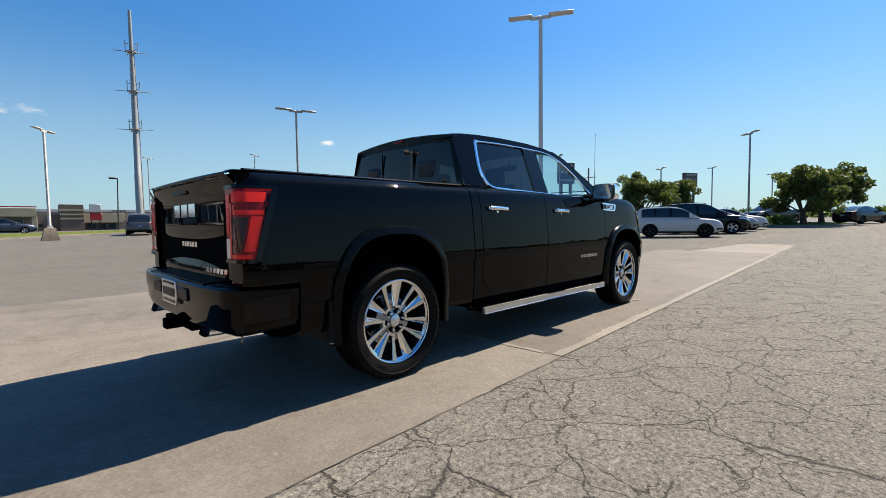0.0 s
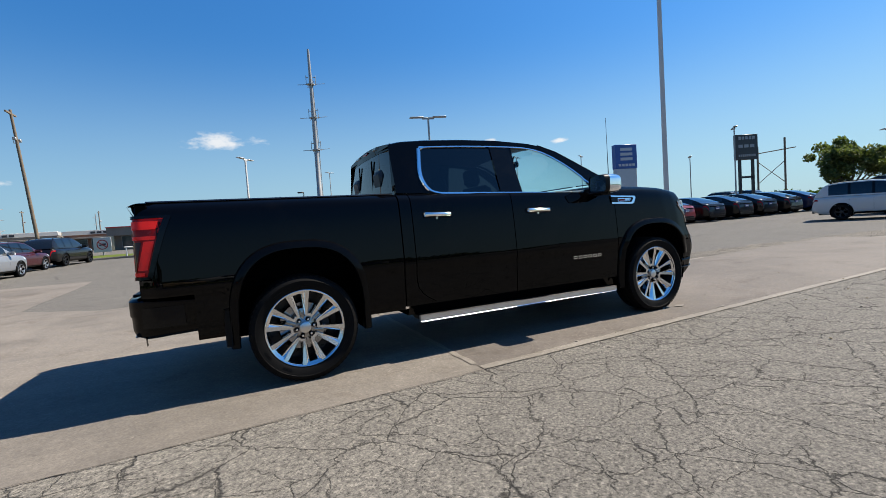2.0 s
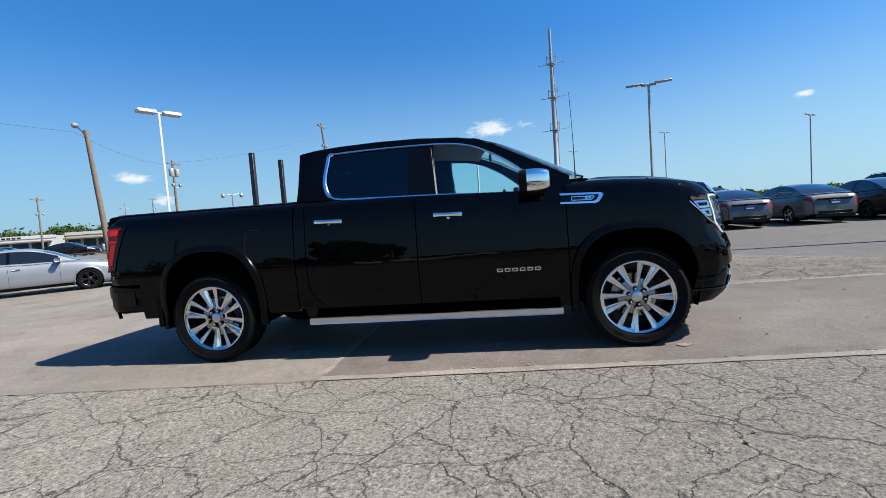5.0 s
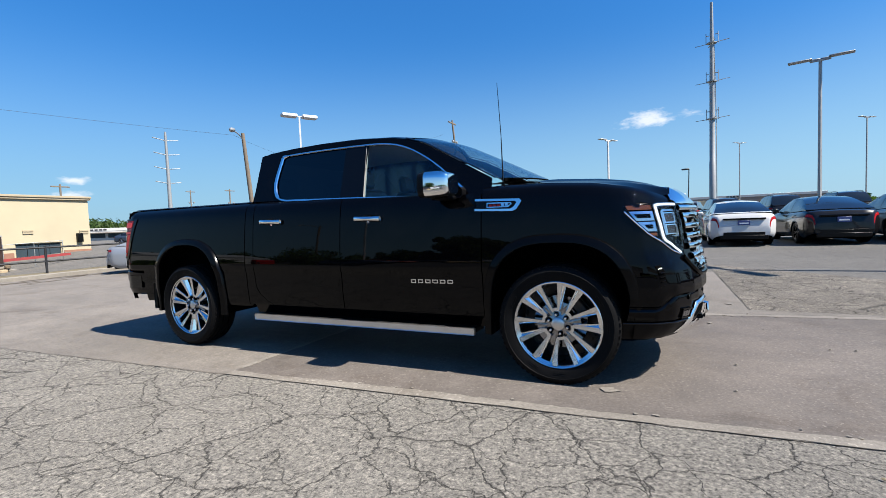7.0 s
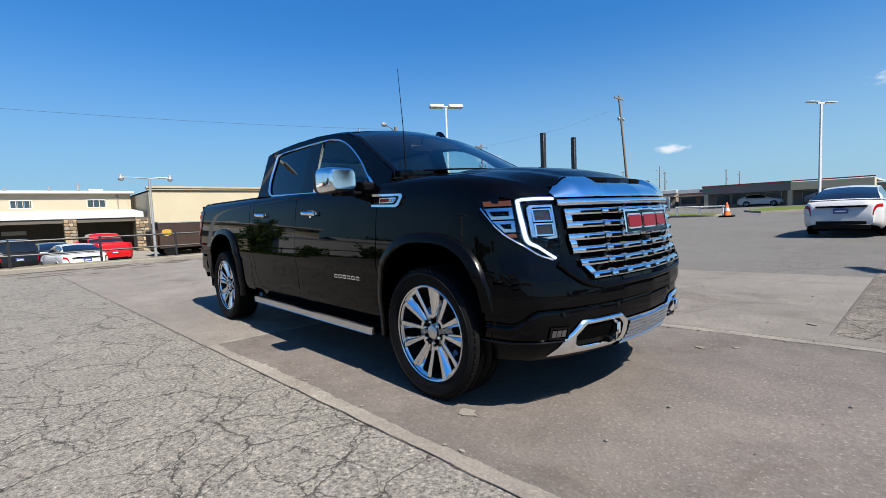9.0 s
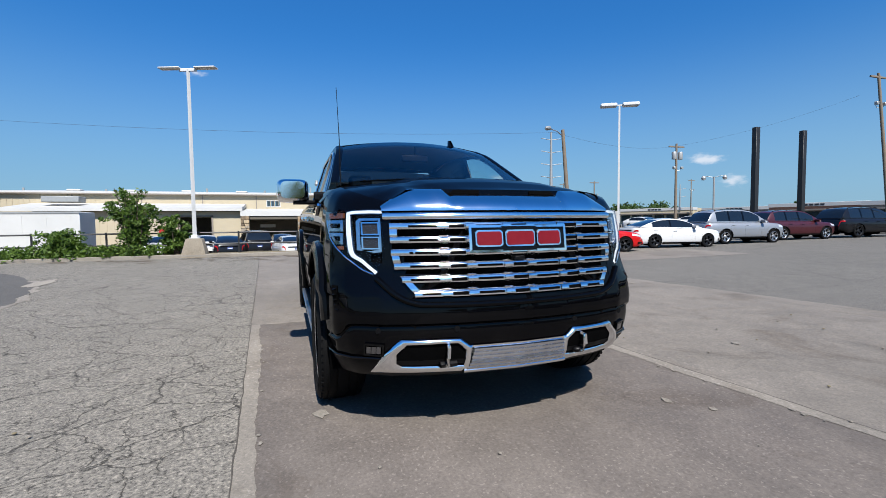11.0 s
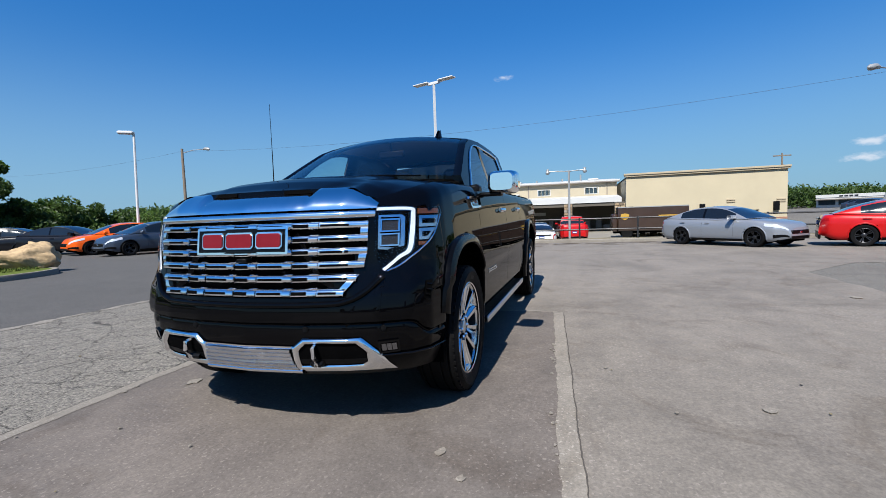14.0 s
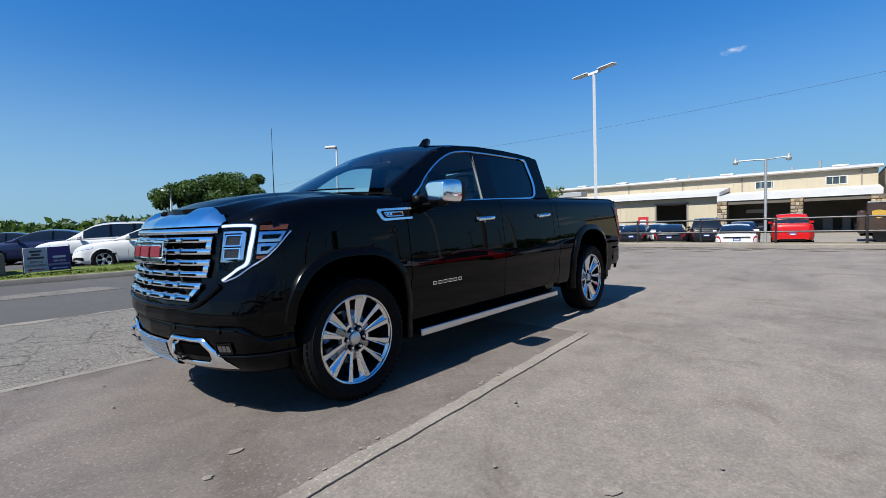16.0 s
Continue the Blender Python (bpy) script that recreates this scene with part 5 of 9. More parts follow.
tg = Bld().grid(lambda y, z: (tail_x(y, z), y, z), lin(-0.765, 0.765, 33), [0.735, 0.76, 0.80, 0.84, 0.87, 0.90, 0.96, 0.99, 1.02, 1.1, 1.2, 1.26, 1.30, 1.33, 1.35, 1.362])
tg.grid(lambda y, u: (tail_x(y, 1.362) - 0.012 * math.sin(u * 3.14) + 0.09 * u * u, y, 1.362 + 0.030 * math.sin(u * 1.57)), lin(-0.765, 0.765, 25), lin(0, 1, 6))
tail = tpart("tailgate", tg, M_BLACK, None, "black tailgate with chrome badge bars")
tpart("tailgate_inner", Bld().box(-2.918, -0.762, 0.70, -2.84, 0.762, 1.372), M_UNDER, tail)
ft = lambda y, z, h: Vector((tail_x(y, z) - h, y, z))
for i in range(3):
    a = -0.235 + 0.165 * i
    tpart("emblem_bar", Bld().slab([(a, 1.135), (a + 0.13, 1.135), (a + 0.13, 1.222), (a, 1.222)], ft, 0.012), M_CHROME, tail)
for i in range(6):
    a = -0.165 + 0.056 * i
    tpart("badge_bar", Bld().slab([(a, 0.935), (a + 0.042, 0.935), (a + 0.042, 0.968), (a, 0.968)], ft, 0.008), M_CHROME, tail)
    a = -0.70 + 0.054 * i
    tpart("badge_bar", Bld().slab([(a, 0.785), (a + 0.041, 0.785), (a + 0.041, 0.815), (a, 0.815)], ft, 0.008), M_POCKET, tail)
tpart("tailgate_handle", Bld().box(-2.972, -0.16, 1.285, -2.945, 0.16, 1.325, 0.008), M_TRIM, tail, "black handle with camera")
tpart("tailgate_seam", Bld().tube([ft(y, 0.865, 0.002) for y in lin(-0.76, 0.76, 9)], 0.003, 4), M_UNDER, tail)
for s in (-1, 1):
    corner = Bld().grid(lambda u, z: (-2.925 - 0.012 * math.sin(u * 1.57) - 0.045 * sstep(1.29, 1.37, z), s * (0.77 + (side_y(-2.925, z) - 0.77) * (1 - u)), z), lin(0, 1, 7), lin(0.735, 1.372, 16)
                        )
    tpart("bed_corner", corner, M_BLACK)
    # unseen box added to keep sun from leaking through the bed corner
    tpart("bed_corner_inner", Bld().box(-2.915, s * 0.75, 0.68, -2.85, s * 0.90, 1.37), M_UNDER)
    tpart("bed_corner_cap", Bld().grid(lambda x, u: (x, s * (0.762 + 0.085 * u), 1.391 + 0.006 * math.sin(3.14 * u) - 0.022 * max(0.0, (-2.90 - x) / 0.07) ** 2), lin(-2.972, -2.80, 8), lin(0, 1, 5)), M_BLACK)

    def tl(q, z, h=0.0):
        """q from the tail's inner edge round the corner to the side."""
        low = (1.285 - z) / 0.40
        qmax = 0.355 - 0.085 * low
        a = q * qmax
        r, y0 = 0.05, 0.775
        ys = side_y(-2.80, z) - 0.012
        flat = ys - y0 - r
        if a < flat:
            return Vector((-2.942 - h, s * (y0 + a), z))
        if a < flat + r * 1.57:
            w = (a - flat) / r
            return Vector((-2.942 + r - (r + h) * math.cos(w), s * (ys - r + (r + h) * math.sin(w)), z))
        return Vector((-2.942 + r + (a - flat - r * 1.57), s * (ys + h + 0.012 * min(1, (a - flat - r * 1.57) / 0.1)), z))
    body = Bld().grid(lambda q, z: tl(q, z, 0.0), lin(0, 1, 22), lin(0.88, 1.29, 14))
    light = tpart("tail_light", body, M_REDLENS, None, "red wraparound tail light")
    for (q0, q1, z0, z1) in ((0.06, 0.20, 1.03, 1.255), (0.30, 0.86, 1.205, 1.262), (0.36, 0.90, 1.135, 1.160), (0.36, 0.40, 1.160, 1.190), (0.70, 0.90, 0.93, 1.125), (0.22, 0.30, 0.90, 1.20), (0.33, 0.86, 0.892, 0.915)):
        tpart("light_element", Bld().grid(lambda q, z: tl(q, z, 0.006), lin(q0, q1, 10), lin(z0, z1, 5)), M_REDBRIGHT, light)
    tpart("light_recess", Bld().grid(lambda q, z: tl(q, z, 0.004), lin(0.34, 0.66, 8), lin(0.925, 1.12, 5)), M_DARKRED, light)
    tpart("reverse_lamp", Bld().grid(lambda q, z: tl(q, z, 0.005), lin(0.03, 0.22, 5), lin(0.89, 1.0, 4)), M_SATIN, light)
    rim = Bld().grid(lambda q, z: tl(q, z, 0.008), (0.93, 0.96, 1.0, 1.03, 1.05), lin(0.87, 1.295, 14)).grid(lambda q, z: tl(q, z, 0.008), lin(0, 1, 20), (1.28, 1.30)).grid(lambda q, z: tl(q, z, 0.008), lin(0, 1, 20), (0.865, 0.885))
    tpart("lens_surround", rim, M_GLOSSTRIM, light)


def rb_x(y):
    return -3.055 + 0.05 * (abs(y) / 0.9) ** 4


rb = Bld()
prof = [(0.10, 0.735), (0.02, 0.732), (0.0, 0.715), (0.0, 0.62), (0.01, 0.60), (0.012, 0.52), (0.03, 0.47), (0.08, 0.445)]
path = [(rb_x(y), y) for y in lin(-0.88, 0.88, 33)]
full = [(-2.60, -0.965), (-2.75, -0.968), (-2.88, -0.962), (-2.96, -0.94)] + path + [(-2.96, 0.94), (-2.88, 0.962), (-2.75, 0.968), (-2.60, 0.965)]
for i, (x, y) in enumerate(full):
    a, c = full[max(i - 1, 0)], full[min(i + 1, len(full) - 1)]
    n = Vector((-(c[1] - a[1]), c[0] - a[0], 0)).normalized()
    cut = sstep(-2.95, -2.60, x) if abs(y) > 0.9 else 0
    for d, z in prof:
        rb.v.append((x - n.x * d, y - n.y * d, z - (z - 0.56) * 0.12 * cut))
m = len(prof)
for i in range(len(full) - 1):
    for k in range(m - 1):
        rb.f.append((i * m + k, i * m + k + 1, (i + 1) * m + k + 1, (i + 1) * m + k))
for f in (0, len(full) - 1):
    rb.f.append(tuple(f * m + k for k in range(m)))
rbo = tpart("rear_bumper", rb, M_BLACK, None, "black rear bumper with exhaust tips")
# added hidden filler that stops light leaking under the tailgate
tpart("tailgate_sill", Bld().box(-2.95, -0.93, 0.66, -2.80, 0.93, 0.738), M_UNDER, rbo)
tpart("bumper_step_pad", Bld().box(-3.03, -0.62, 0.727, -2.90, 0.62, 0.741, 0.004), M_TRIM, rbo)
pl = Bld().box(-3.062, -0.17, 0.555, -3.052, 0.17, 0.715, 0.003)
plo = tpart("number_plate", pl, M_SATIN, rbo, "paper number plate with plain bars")
for z, h, c in ((0.61, 0.055, M_TRIM), (0.57, 0.018, M_EMBLEM), (0.69, 0.014, M_TRIM)):
    tpart("plate_bar", Bld().box(-3.066, -0.13, z, -3.0625, 0.13, z + h), c, plo)
for s in (-1, 1):
    ex = Bld()
    ex.grid(lambda a, x: (x + 0.02 * math.sin(a), s * 0.58 + 0.085 * (abs(math.cos(a)) ** 0.6) * math.copysign(1, math.cos(a)), 0.455 + 0.034 * (abs(math.sin(a)) ** 0.6) * math.copysign(1, math.sin(a))), lin(0, 2 * math.pi, 25), (-3.02, -3.015, -2.85))
    ex.grid(lambda a, x: (x + 0.02 * math.sin(a), s * 0.58 + 0.074 * (abs(math.cos(a)) ** 0.6) * math.copysign(1, math.cos(a)), 0.455 + 0.025 * (abs(math.sin(a)) ** 0.6) * math.copysign(1, math.sin(a))), lin(0, 2 * math.pi, 25), (-3.02, -2.87))
    tpart("exhaust_tip", ex, M_CHROME, rbo, "chrome exhaust tip")
    rc = Bld().grid(lambda x, z: (x, s * (0.9705 - 0.03 * max(0, (-2.86 - x) / 0.10)), z), lin(-2.93, -2.67, 9), (0.53, 0.54, 0.66, 0.67))
    tpart("bumper_side_recess", rc, M_GLOSSTRIM, rbo)
    tpart("bumper_pocket", Bld().box(-3.062, s * 0.30 - 0.10, 0.61, -3.045, s * 0.30 + 0.10, 0.69, 0.006), M_TRIM, rbo)
tpart("hitch_receiver", Bld().box(-3.10, -0.04, 0.385, -2.85, 0.04, 0.455, 0.006).box(-3.02, -0.30, 0.40, -2.95, 0.30, 0.44, 0.008), M_UNDER, rbo, "black tow hitch receiver")

# ---- underbody, bed floor, interior ----
ub = Bld().box(-2.85, -0.55, 0.40, 2.55, 0.55, 0.52, 0.03).box(-1.1, -0.82, 0.40, 1.3, 0.82, 0.47, 0.02).box(-2.5, -0.5, 0.34, -1.3, 0.5, 0.42, 0.02)
tpart("underbody", ub, M_UNDER)
for x in (AXF, AXR):
    tpart("axle", Bld().tube([(x, -0.86, 0.40), (x, 0.86, 0.40)], 0.055, 10).lathe([(0.0, -0.12), (0.14, -0.06), (0.16, 0.0), (0.14, 0.06), (0, 0.12)], 16, 'y', (x, 0.1, 0.39)), M_UNDER)
tpart("bed_floor", Bld().box(-2.90, -0.745, 0.72, -1.08, 0.745, 0.76), M_UNDER)
tpart("cab_floor", Bld().box(-1.0, -0.84, 0.46, 1.38, 0.84, 0.52), M_UNDER)


def rounded_slab(b, c, size, r, tilt=0.0):
    m = Matrix.Translation(c) @ pose(0, 0, 0, 0, tilt, 0)
    x, y, z = (k / 2 for k in size)
    return b.box(-x, -y, -z, x, y, z, r, m)


for s in (-1, 1):
    for x0, nm in ((0.25, "front_seat"), (-0.72, "rear_seat")):
        b = rounded_slab(Bld(), (x0 + 0.12, s * 0.40, 0.86), (0.52, 0.52, 0.16), 0.05)
        rounded_slab(b, (x0 - 0.19, s * 0.40, 1.16), (0.15, 0.50, 0.62), 0.05, -14)
        rounded_slab(b, (x0 - 0.29, s * 0.40, 1.555), (0.09, 0.25, 0.18), 0.035, -8)
        b.tube([(x0 - 0.27, s * 0.40 - 0.06, 1.42), (x0 - 0.28, s * 0.40 - 0.06, 1.5)], 0.008, 6).tube([(x0 - 0.27, s * 0.40 + 0.06, 1.42), (x0 - 0.28, s * 0.40 + 0.06, 1.5)], 0.008, 6)
        b.box(x0 - 0.1, s * 0.40 - 0.2, 0.52, x0 + 0.3, s * 0.40 + 0.2, 0.80)
        tpart(nm, b, M_SEAT, None, "dark leather seat")
ds = Bld().grid(lambda y, u: (0.86 + 0.5 * u + 0.02 * math.cos(y * 3), y, 1.20 + 0.19 * math.sin(min(1, u * 1.35) * 1.57) + 0.015 * math.cos(y * 5)), lin(-0.80, 0.80, 19), lin(0, 1, 9))
ds.grid(lambda y, u: (0.86 + 0.06 * u, y, 1.20 - 0.45 * u), lin(-0.80, 0.80, 5), (0, 1))
tpart("dashboard", ds, M_DASH)
tpart("centre_console", Bld().box(-0.1, -0.14, 0.52, 0.95, 0.14, 0.98, 0.03), M_DASH)
tpart("centre_screen", Bld().box(0.84, -0.17, 1.20, 0.87, 0.17, 1.40, 0.01), M_GLOSSTRIM)
wh = Bld()
mm = Matrix.Translation((0.74, 0.40, 1.20)) @ pose(0, 0, 0, 0, -68, 0)
ringp = [tuple(mm @ Vector((0.185 * math.cos(a), 0.185 * math.sin(a), 0))) for a in lin(0, 2 * math.pi, 33)]
wh.tube(ringp, 0.016, 8, False)
for a in (0.0, math.pi / 2 + 1.57, -1.57):
    wh.tube([tuple(mm @ Vector((0, 0, 0))), tuple(mm @ Vector((0.18 * math.cos(a + 1.57), 0.18 * math.sin(a + 1.57), 0)))], 0.018, 6)
tpart("steering_wheel", wh, M_DASH)
tpart("inner_mirror", Bld().box(0.72, -0.13, 1.70, 0.745, 0.13, 1.77, 0.015).tube([(0.735, 0, 1.77), (0.76, 0, 1.84)], 0.01, 6), M_TRIM)
tpart("headliner", Bld().grid(lambda x, f: (roof_pt(x, f)[0], roof_pt(x, f)[1] * 0.97, roof_pt(x, f)[2] - 0.035), lin(-0.98, 0.58, 9), lin(-1, 1, 9)), surface("grey_headliner", (0.28, 0.27, 0.25), 0.9, 0, 0.1, 10))

# ---- wheels ----
def build_wheel(parent):
    ty = Bld()
    prof = [(0.286, -0.105), (0.296, -0.118), (0.312, -0.125), (0.338, -0.134), (0.362, -0.138), (0.3635, -0.1405), (0.369, -0.1405), (0.3705, -0.137), (0.388, -0.129), (0.400, -0.116)]
    for k in (-0.085, -0.035, 0.035, 0.085):
        prof += [(0.4075, k - 0.02), (0.408, k - 0.006), (0.400, k - 0.005), (0.400, k + 0.005), (0.408, k + 0.006), (0.4075, k + 0.02)]
    prof += [(r, -h) for r, h in prof[9::-1]]
    ty.lathe(prof, 72)
    rim = Bld().lathe([(0.286, 0.118), (0.294, 0.122), (0.2985, 0.119), (0.296, 0.112), (0.288, 0.108), (0.281, 0.102), (0.277, 0.085)], 96)
    wheel = part("wheel", rim, M_BRIGHT, parent, "large machined alloy wheel with black pockets")
    tyre = part("tyre", ty, M_RUBBER, wheel, "black rubber tyre")
    lug = Bld().box(-0.011, 0.098, 0.3950, 0.011, 0.1235, 0.4045).data("tread_block", M_RUBBER)
    for k in range(60):
        part("tread_block", lug, None, tyre).matrix_basis = pose(0, 0, 0, 0, 6 * k, 0)
    # raised marks on the sidewall
    mark = Bld().ring([(0.322, -0.045), (0.340, -0.045), (0.340, 0.045), (0.322, 0.045)], [(0.327, -0.040), (0.335, -0.040), (0.335, 0.040), (0.327, 0.040)], lambda r, a, h: (r * math.cos(a * 2.6), 0.1315 + 0.16 * (r - 0.322) + h, r * math.sin(a * 2.6)), 0.0010).data("sidewall_mark", M_TRIM)
    for k in (20, 52, 140, 172, 260, 292):
        part("sidewall_mark", mark, None, tyre).matrix_basis = pose(0, 0, 0, 0, k, 0)
    barrel = Bld().lathe([(0.278, 0.095), (0.270, 0.02), (0.268, -0.10), (0.2, -0.105), (0.0, -0.105)], 48)
    part("wheel_barrel", barrel, M_RIMDARK, wheel)
    disc = Bld().lathe([(0.0, -0.02), (0.185, -0.02), (0.19, -0.04), (0.0, -0.04)], 40)
    part("brake_disc", disc, M_POCKET, wheel, "grey brake disc")
    part("brake_caliper", Bld().box(-0.21, -0.075, -0.07, -0.12, -0.005, 0.07, 0.015), M_RIMDARK, wheel)
    # one of twelve arms: machined face, dark inner flank, bright sloping outer flank
    st = [(0.092, 0.0205, 0.0110, 0.078), (0.12, 0.0285, 0.0125, 0.080), (0.16, 0.0405, 0.0140, 0.086), (0.21, 0.0550, 0.0160, 0.095), (0.25, 0.0660, 0.0180, 0.103), (0.286, 0.0750, 0.0195, 0.110)]

    def arm(side):
        b = Bld()
        for r, off, hw, h in st:
            b.v += [(r, h - 0.06, side * (off - hw + 0.004)), (r, h - 0.004, side * (off - hw)), (r, h, side * (off - hw + 0.003)), (r, h, side * (off + hw - 0.003)), (r, h - 0.004, side * (off + hw))]
        for i in range(len(st) - 1):
            b.f += [(i * 5 + k, i * 5 + k + 1, i * 5 + k + 6, i * 5 + k + 5) for k in range(4)]
        return b.data("spoke", M_BRIGHT, 30)

    def flank(side):
        b = Bld()
        for r, off, hw, h in st:
            w = 0.007 + 0.13 * (r - 0.09)
            b.v += [(r, h - 0.004, side * (off + hw)), (r - 0.001, h - 0.012, side * (off + hw + w * 0.55)), (r - 0.003, h - 0.032, side * (off + hw + w))]
        for i in range(len(st) - 1):
            b.f += [(i * 3 + k, i * 3 + k + 1, i * 3 + k + 4, i * 3 + k + 3) for k in range(2)]
        return b.data("spoke_flank", M_CHROME, 30)
    base = Bld().grid(lambda z, r: (r + 0.010 * (1 - (z / 0.026) ** 2), 0.0785, z), lin(-0.026, 0.026, 7), (0.082, 0.102)).grid(lambda z, h: (0.102 + 0.010 * (1 - (z / 0.026) ** 2), 0.0785 - h, z), lin(-0.026, 0.026, 7), (0, 0.04)).data("spoke_base", M_BRIGHT, 30)
    web = Bld().grid(lambda a, r: (r * math.cos(a), 0.050 + 0.010 * math.cos(a * 6) - 0.25 * max(0, r - 0.12), r * math.sin(a)), lin(-0.36, 0.36, 7), lin(0.04, 0.15, 5)).data("spoke_web", M_POCKET, 40)
    tip = Bld().grid(lambda a, r: (r * math.cos(a), 0.096 + 0.55 * (r - 0.268), r * math.sin(a)), lin(-0.235, 0.235, 9), (0.268, 0.287)).grid(lambda a, h: (0.268 * math.cos(a), 0.096 - h, 0.268 * math.sin(a)), lin(-0.235, 0.235, 9), (0, 0.03)).data("spoke_tip", M_BRIGHT, 30)
    kinds = (("spoke", arm(1), 0), ("spoke", arm(-1), 0), ("spoke_flank", flank(1), 0), ("spoke_flank", flank(-1), 0), ("spoke_base", base, 0), ("spoke_web", web, 30), ("spoke_tip", tip, 30))
    for k in range(6):
        for nm, dd, turn in kinds:
            part(nm, dd, None, wheel).matrix_basis = pose(0, 0, 0, 0, 60 * k + turn, 0)
    hub = Bld().lathe([(0.0, 0.070), (0.045, 0.068), (0.060, 0.060), (0.088, 0.056), (0.096, 0.045), (0.098, 0.02)], 36)
    part("hub", hub, M_POCKET, wheel)
    part("hub_cap", Bld().lathe([(0.0, 0.088), (0.036, 0.087), (0.043, 0.082), (0.045, 0.066)], 28), M_SATIN, wheel, "silver hub cap")
    well = Bld().lathe([(0.0, 0.0715), (0.0165, 0.0715), (0.0170, 0.060)], 16).data("lug_well", M_UNDER)
    nut = Bld().lathe([(0.0, 0.094), (0.007, 0.094), (0.0105, 0.089), (0.0115, 0.060)], 6).data("lug_nut", M_CHROME)
    for k in range(6):
        a = radians(60 * k)
        for nm, dd in (("lug_well", well), ("lug_nut", nut)):
            part(nm, dd, None, wheel).location = (0.067 * math.cos(a), 0, 0.067 * math.sin(a))
    return wheel


first = build_wheel(truck)
first.matrix_basis = pose(AXF, 0.872, 0.398)
for x, y, spin in ((AXR, 0.872, 17), (AXF, -0.872, 40), (AXR, -0.872, 9)):
    w = copy_thing(first, pose(x, y, 0.398 if x > 0 else 0.380) @ pose(0, 0, 0, 0, 0, 0 if y > 0 else 180) @ pose(0, 0, 0, 0, spin, 0))
    w.parent = truck

# ---- parked vehicles ----
PAINTS = {
    "white": car_paint("white_paint", (0.47, 0.47, 0.465)), "black": car_paint("dark_paint", (0.006, 0.006, 0.007)),
    "grey": car_paint("grey_metallic", (0.07, 0.075, 0.08), 0.5), "silver": car_paint("silver_metallic", (0.23, 0.245, 0.27), 0.45),
    "red": car_paint("red_paint", (0.34, 0.006, 0.006)), "maroon": car_paint("maroon_metallic", (0.045, 0.005, 0.008), 0.3),
    "deepred": car_paint("deep_red_metallic", (0.17, 0.006, 0.007), 0.3), "blue": car_paint("steel_blue_metallic", (0.032, 0.046, 0.072), 0.4),
    "navy": car_paint("navy_paint", (0.012, 0.018, 0.05)), "orange": car_paint("orange_paint", (0.60, 0.085, 0.007)),
}
M_CARGLASS = surface("dark_car_glass", (0.006, 0.008, 0.010), 0.03, 0, 0.1, 3, coat=0.5, spec=0.5)
M_ALLOY = surface("alloy_wheel", (0.55, 0.55, 0.56), 0.28, 0.9, 0.06, 12)
M_DARKALLOY = surface("black_alloy", (0.02, 0.02, 0.022), 0.3, 0.5, 0.1, 12)
M_LAMPCAR = surface("car_lamp_glass", (0.55, 0.57, 0.6), 0.08, 0.3, 0.1, 20, coat=1.0)
M_PLATE = surface("plate_white", (0.62, 0.64, 0.68), 0.5, 0, 0.05, 10)

# kind: length, width, wheelbase, front overhang, tyre radius, deck line, roof line, window spans, sill
KINDS = {
    "sedan": dict(L=4.72, W=1.82, WB=2.74, FO=0.92, R=0.335,
                  deck=[(0, 0.60), (0.03, 0.86), (0.10, 0.99), (0.50, 1.03), (1.0, 1.01), (2.4, 0.96), (3.3, 0.985), (3.9, 0.93), (4.35, 0.85), (4.58, 0.76), (4.69, 0.64), (4.72, 0.48)],
                  roof=[(0.36, 1.04), (0.85, 1.23), (1.40, 1.39), (1.95, 1.435), (2.4, 1.42), (2.75, 1.33), (3.52, 0.99)], cols=(0.98, 1.88, 1.96, 3.08), back=(0.40, 1.35), front=(2.72, 3.50)),
    "suv": dict(L=4.80, W=1.92, WB=2.80, FO=0.92, R=0.365,
                deck=[(0, 0.65), (0.03, 0.98), (0.08, 1.08), (0.6, 1.10), (2.4, 1.07), (3.5, 1.08), (4.25, 1.02), (4.6, 0.92), (4.75, 0.80), (4.80, 0.55)],
                roof=[(0.10, 1.10), (0.30, 1.45), (0.50, 1.66), (1.2, 1.73), (2.2, 1.73), (2.75, 1.65), (3.65, 1.08)], cols=(0.62, 1.30, 1.40, 2.12, 2.22, 3.10), back=(0.12, 0.46), front=(2.75, 3.62)),
    "hatch": dict(L=4.40, W=1.82, WB=2.65, FO=0.88, R=0.335,
                  deck=[(0, 0.62), (0.03, 0.95), (0.10, 1.02), (2.2, 0.98), (3.2, 0.99), (3.85, 0.92), (4.2, 0.80), (4.34, 0.66), (4.40, 0.50)],
                  roof=[(0.12, 1.04), (0.40, 1.30), (0.60, 1.43), (1.5, 1.49), (2.1, 1.47), (2.5, 1.38), (3.42, 0.99)], cols=(0.75, 1.6, 1.7, 2.75), back=(0.14, 0.56), front=(2.5, 3.40)),
    "pickup": dict(L=5.80, W=2.00, WB=3.70, FO=0.95, R=0.41,
                   deck=[(0, 0.75), (0.03, 1.25), (0.06, 1.32), (1.9, 1.32), (3.2, 1.26), (4.2, 1.27), (5.1, 1.20), (5.55, 1.08), (5.74, 0.9), (5.80, 0.60)],
                   roof=[(1.90, 1.31), (1.96, 1.70), (2.1, 1.84), (2.8, 1.88), (3.3, 1.84), (3.55, 1.74), (4.32, 1.27)], cols=(2.12, 2.95, 3.05, 3.95), back=(1.91, 1.99), front=(3.55, 4.28)),
}
_cw = {}


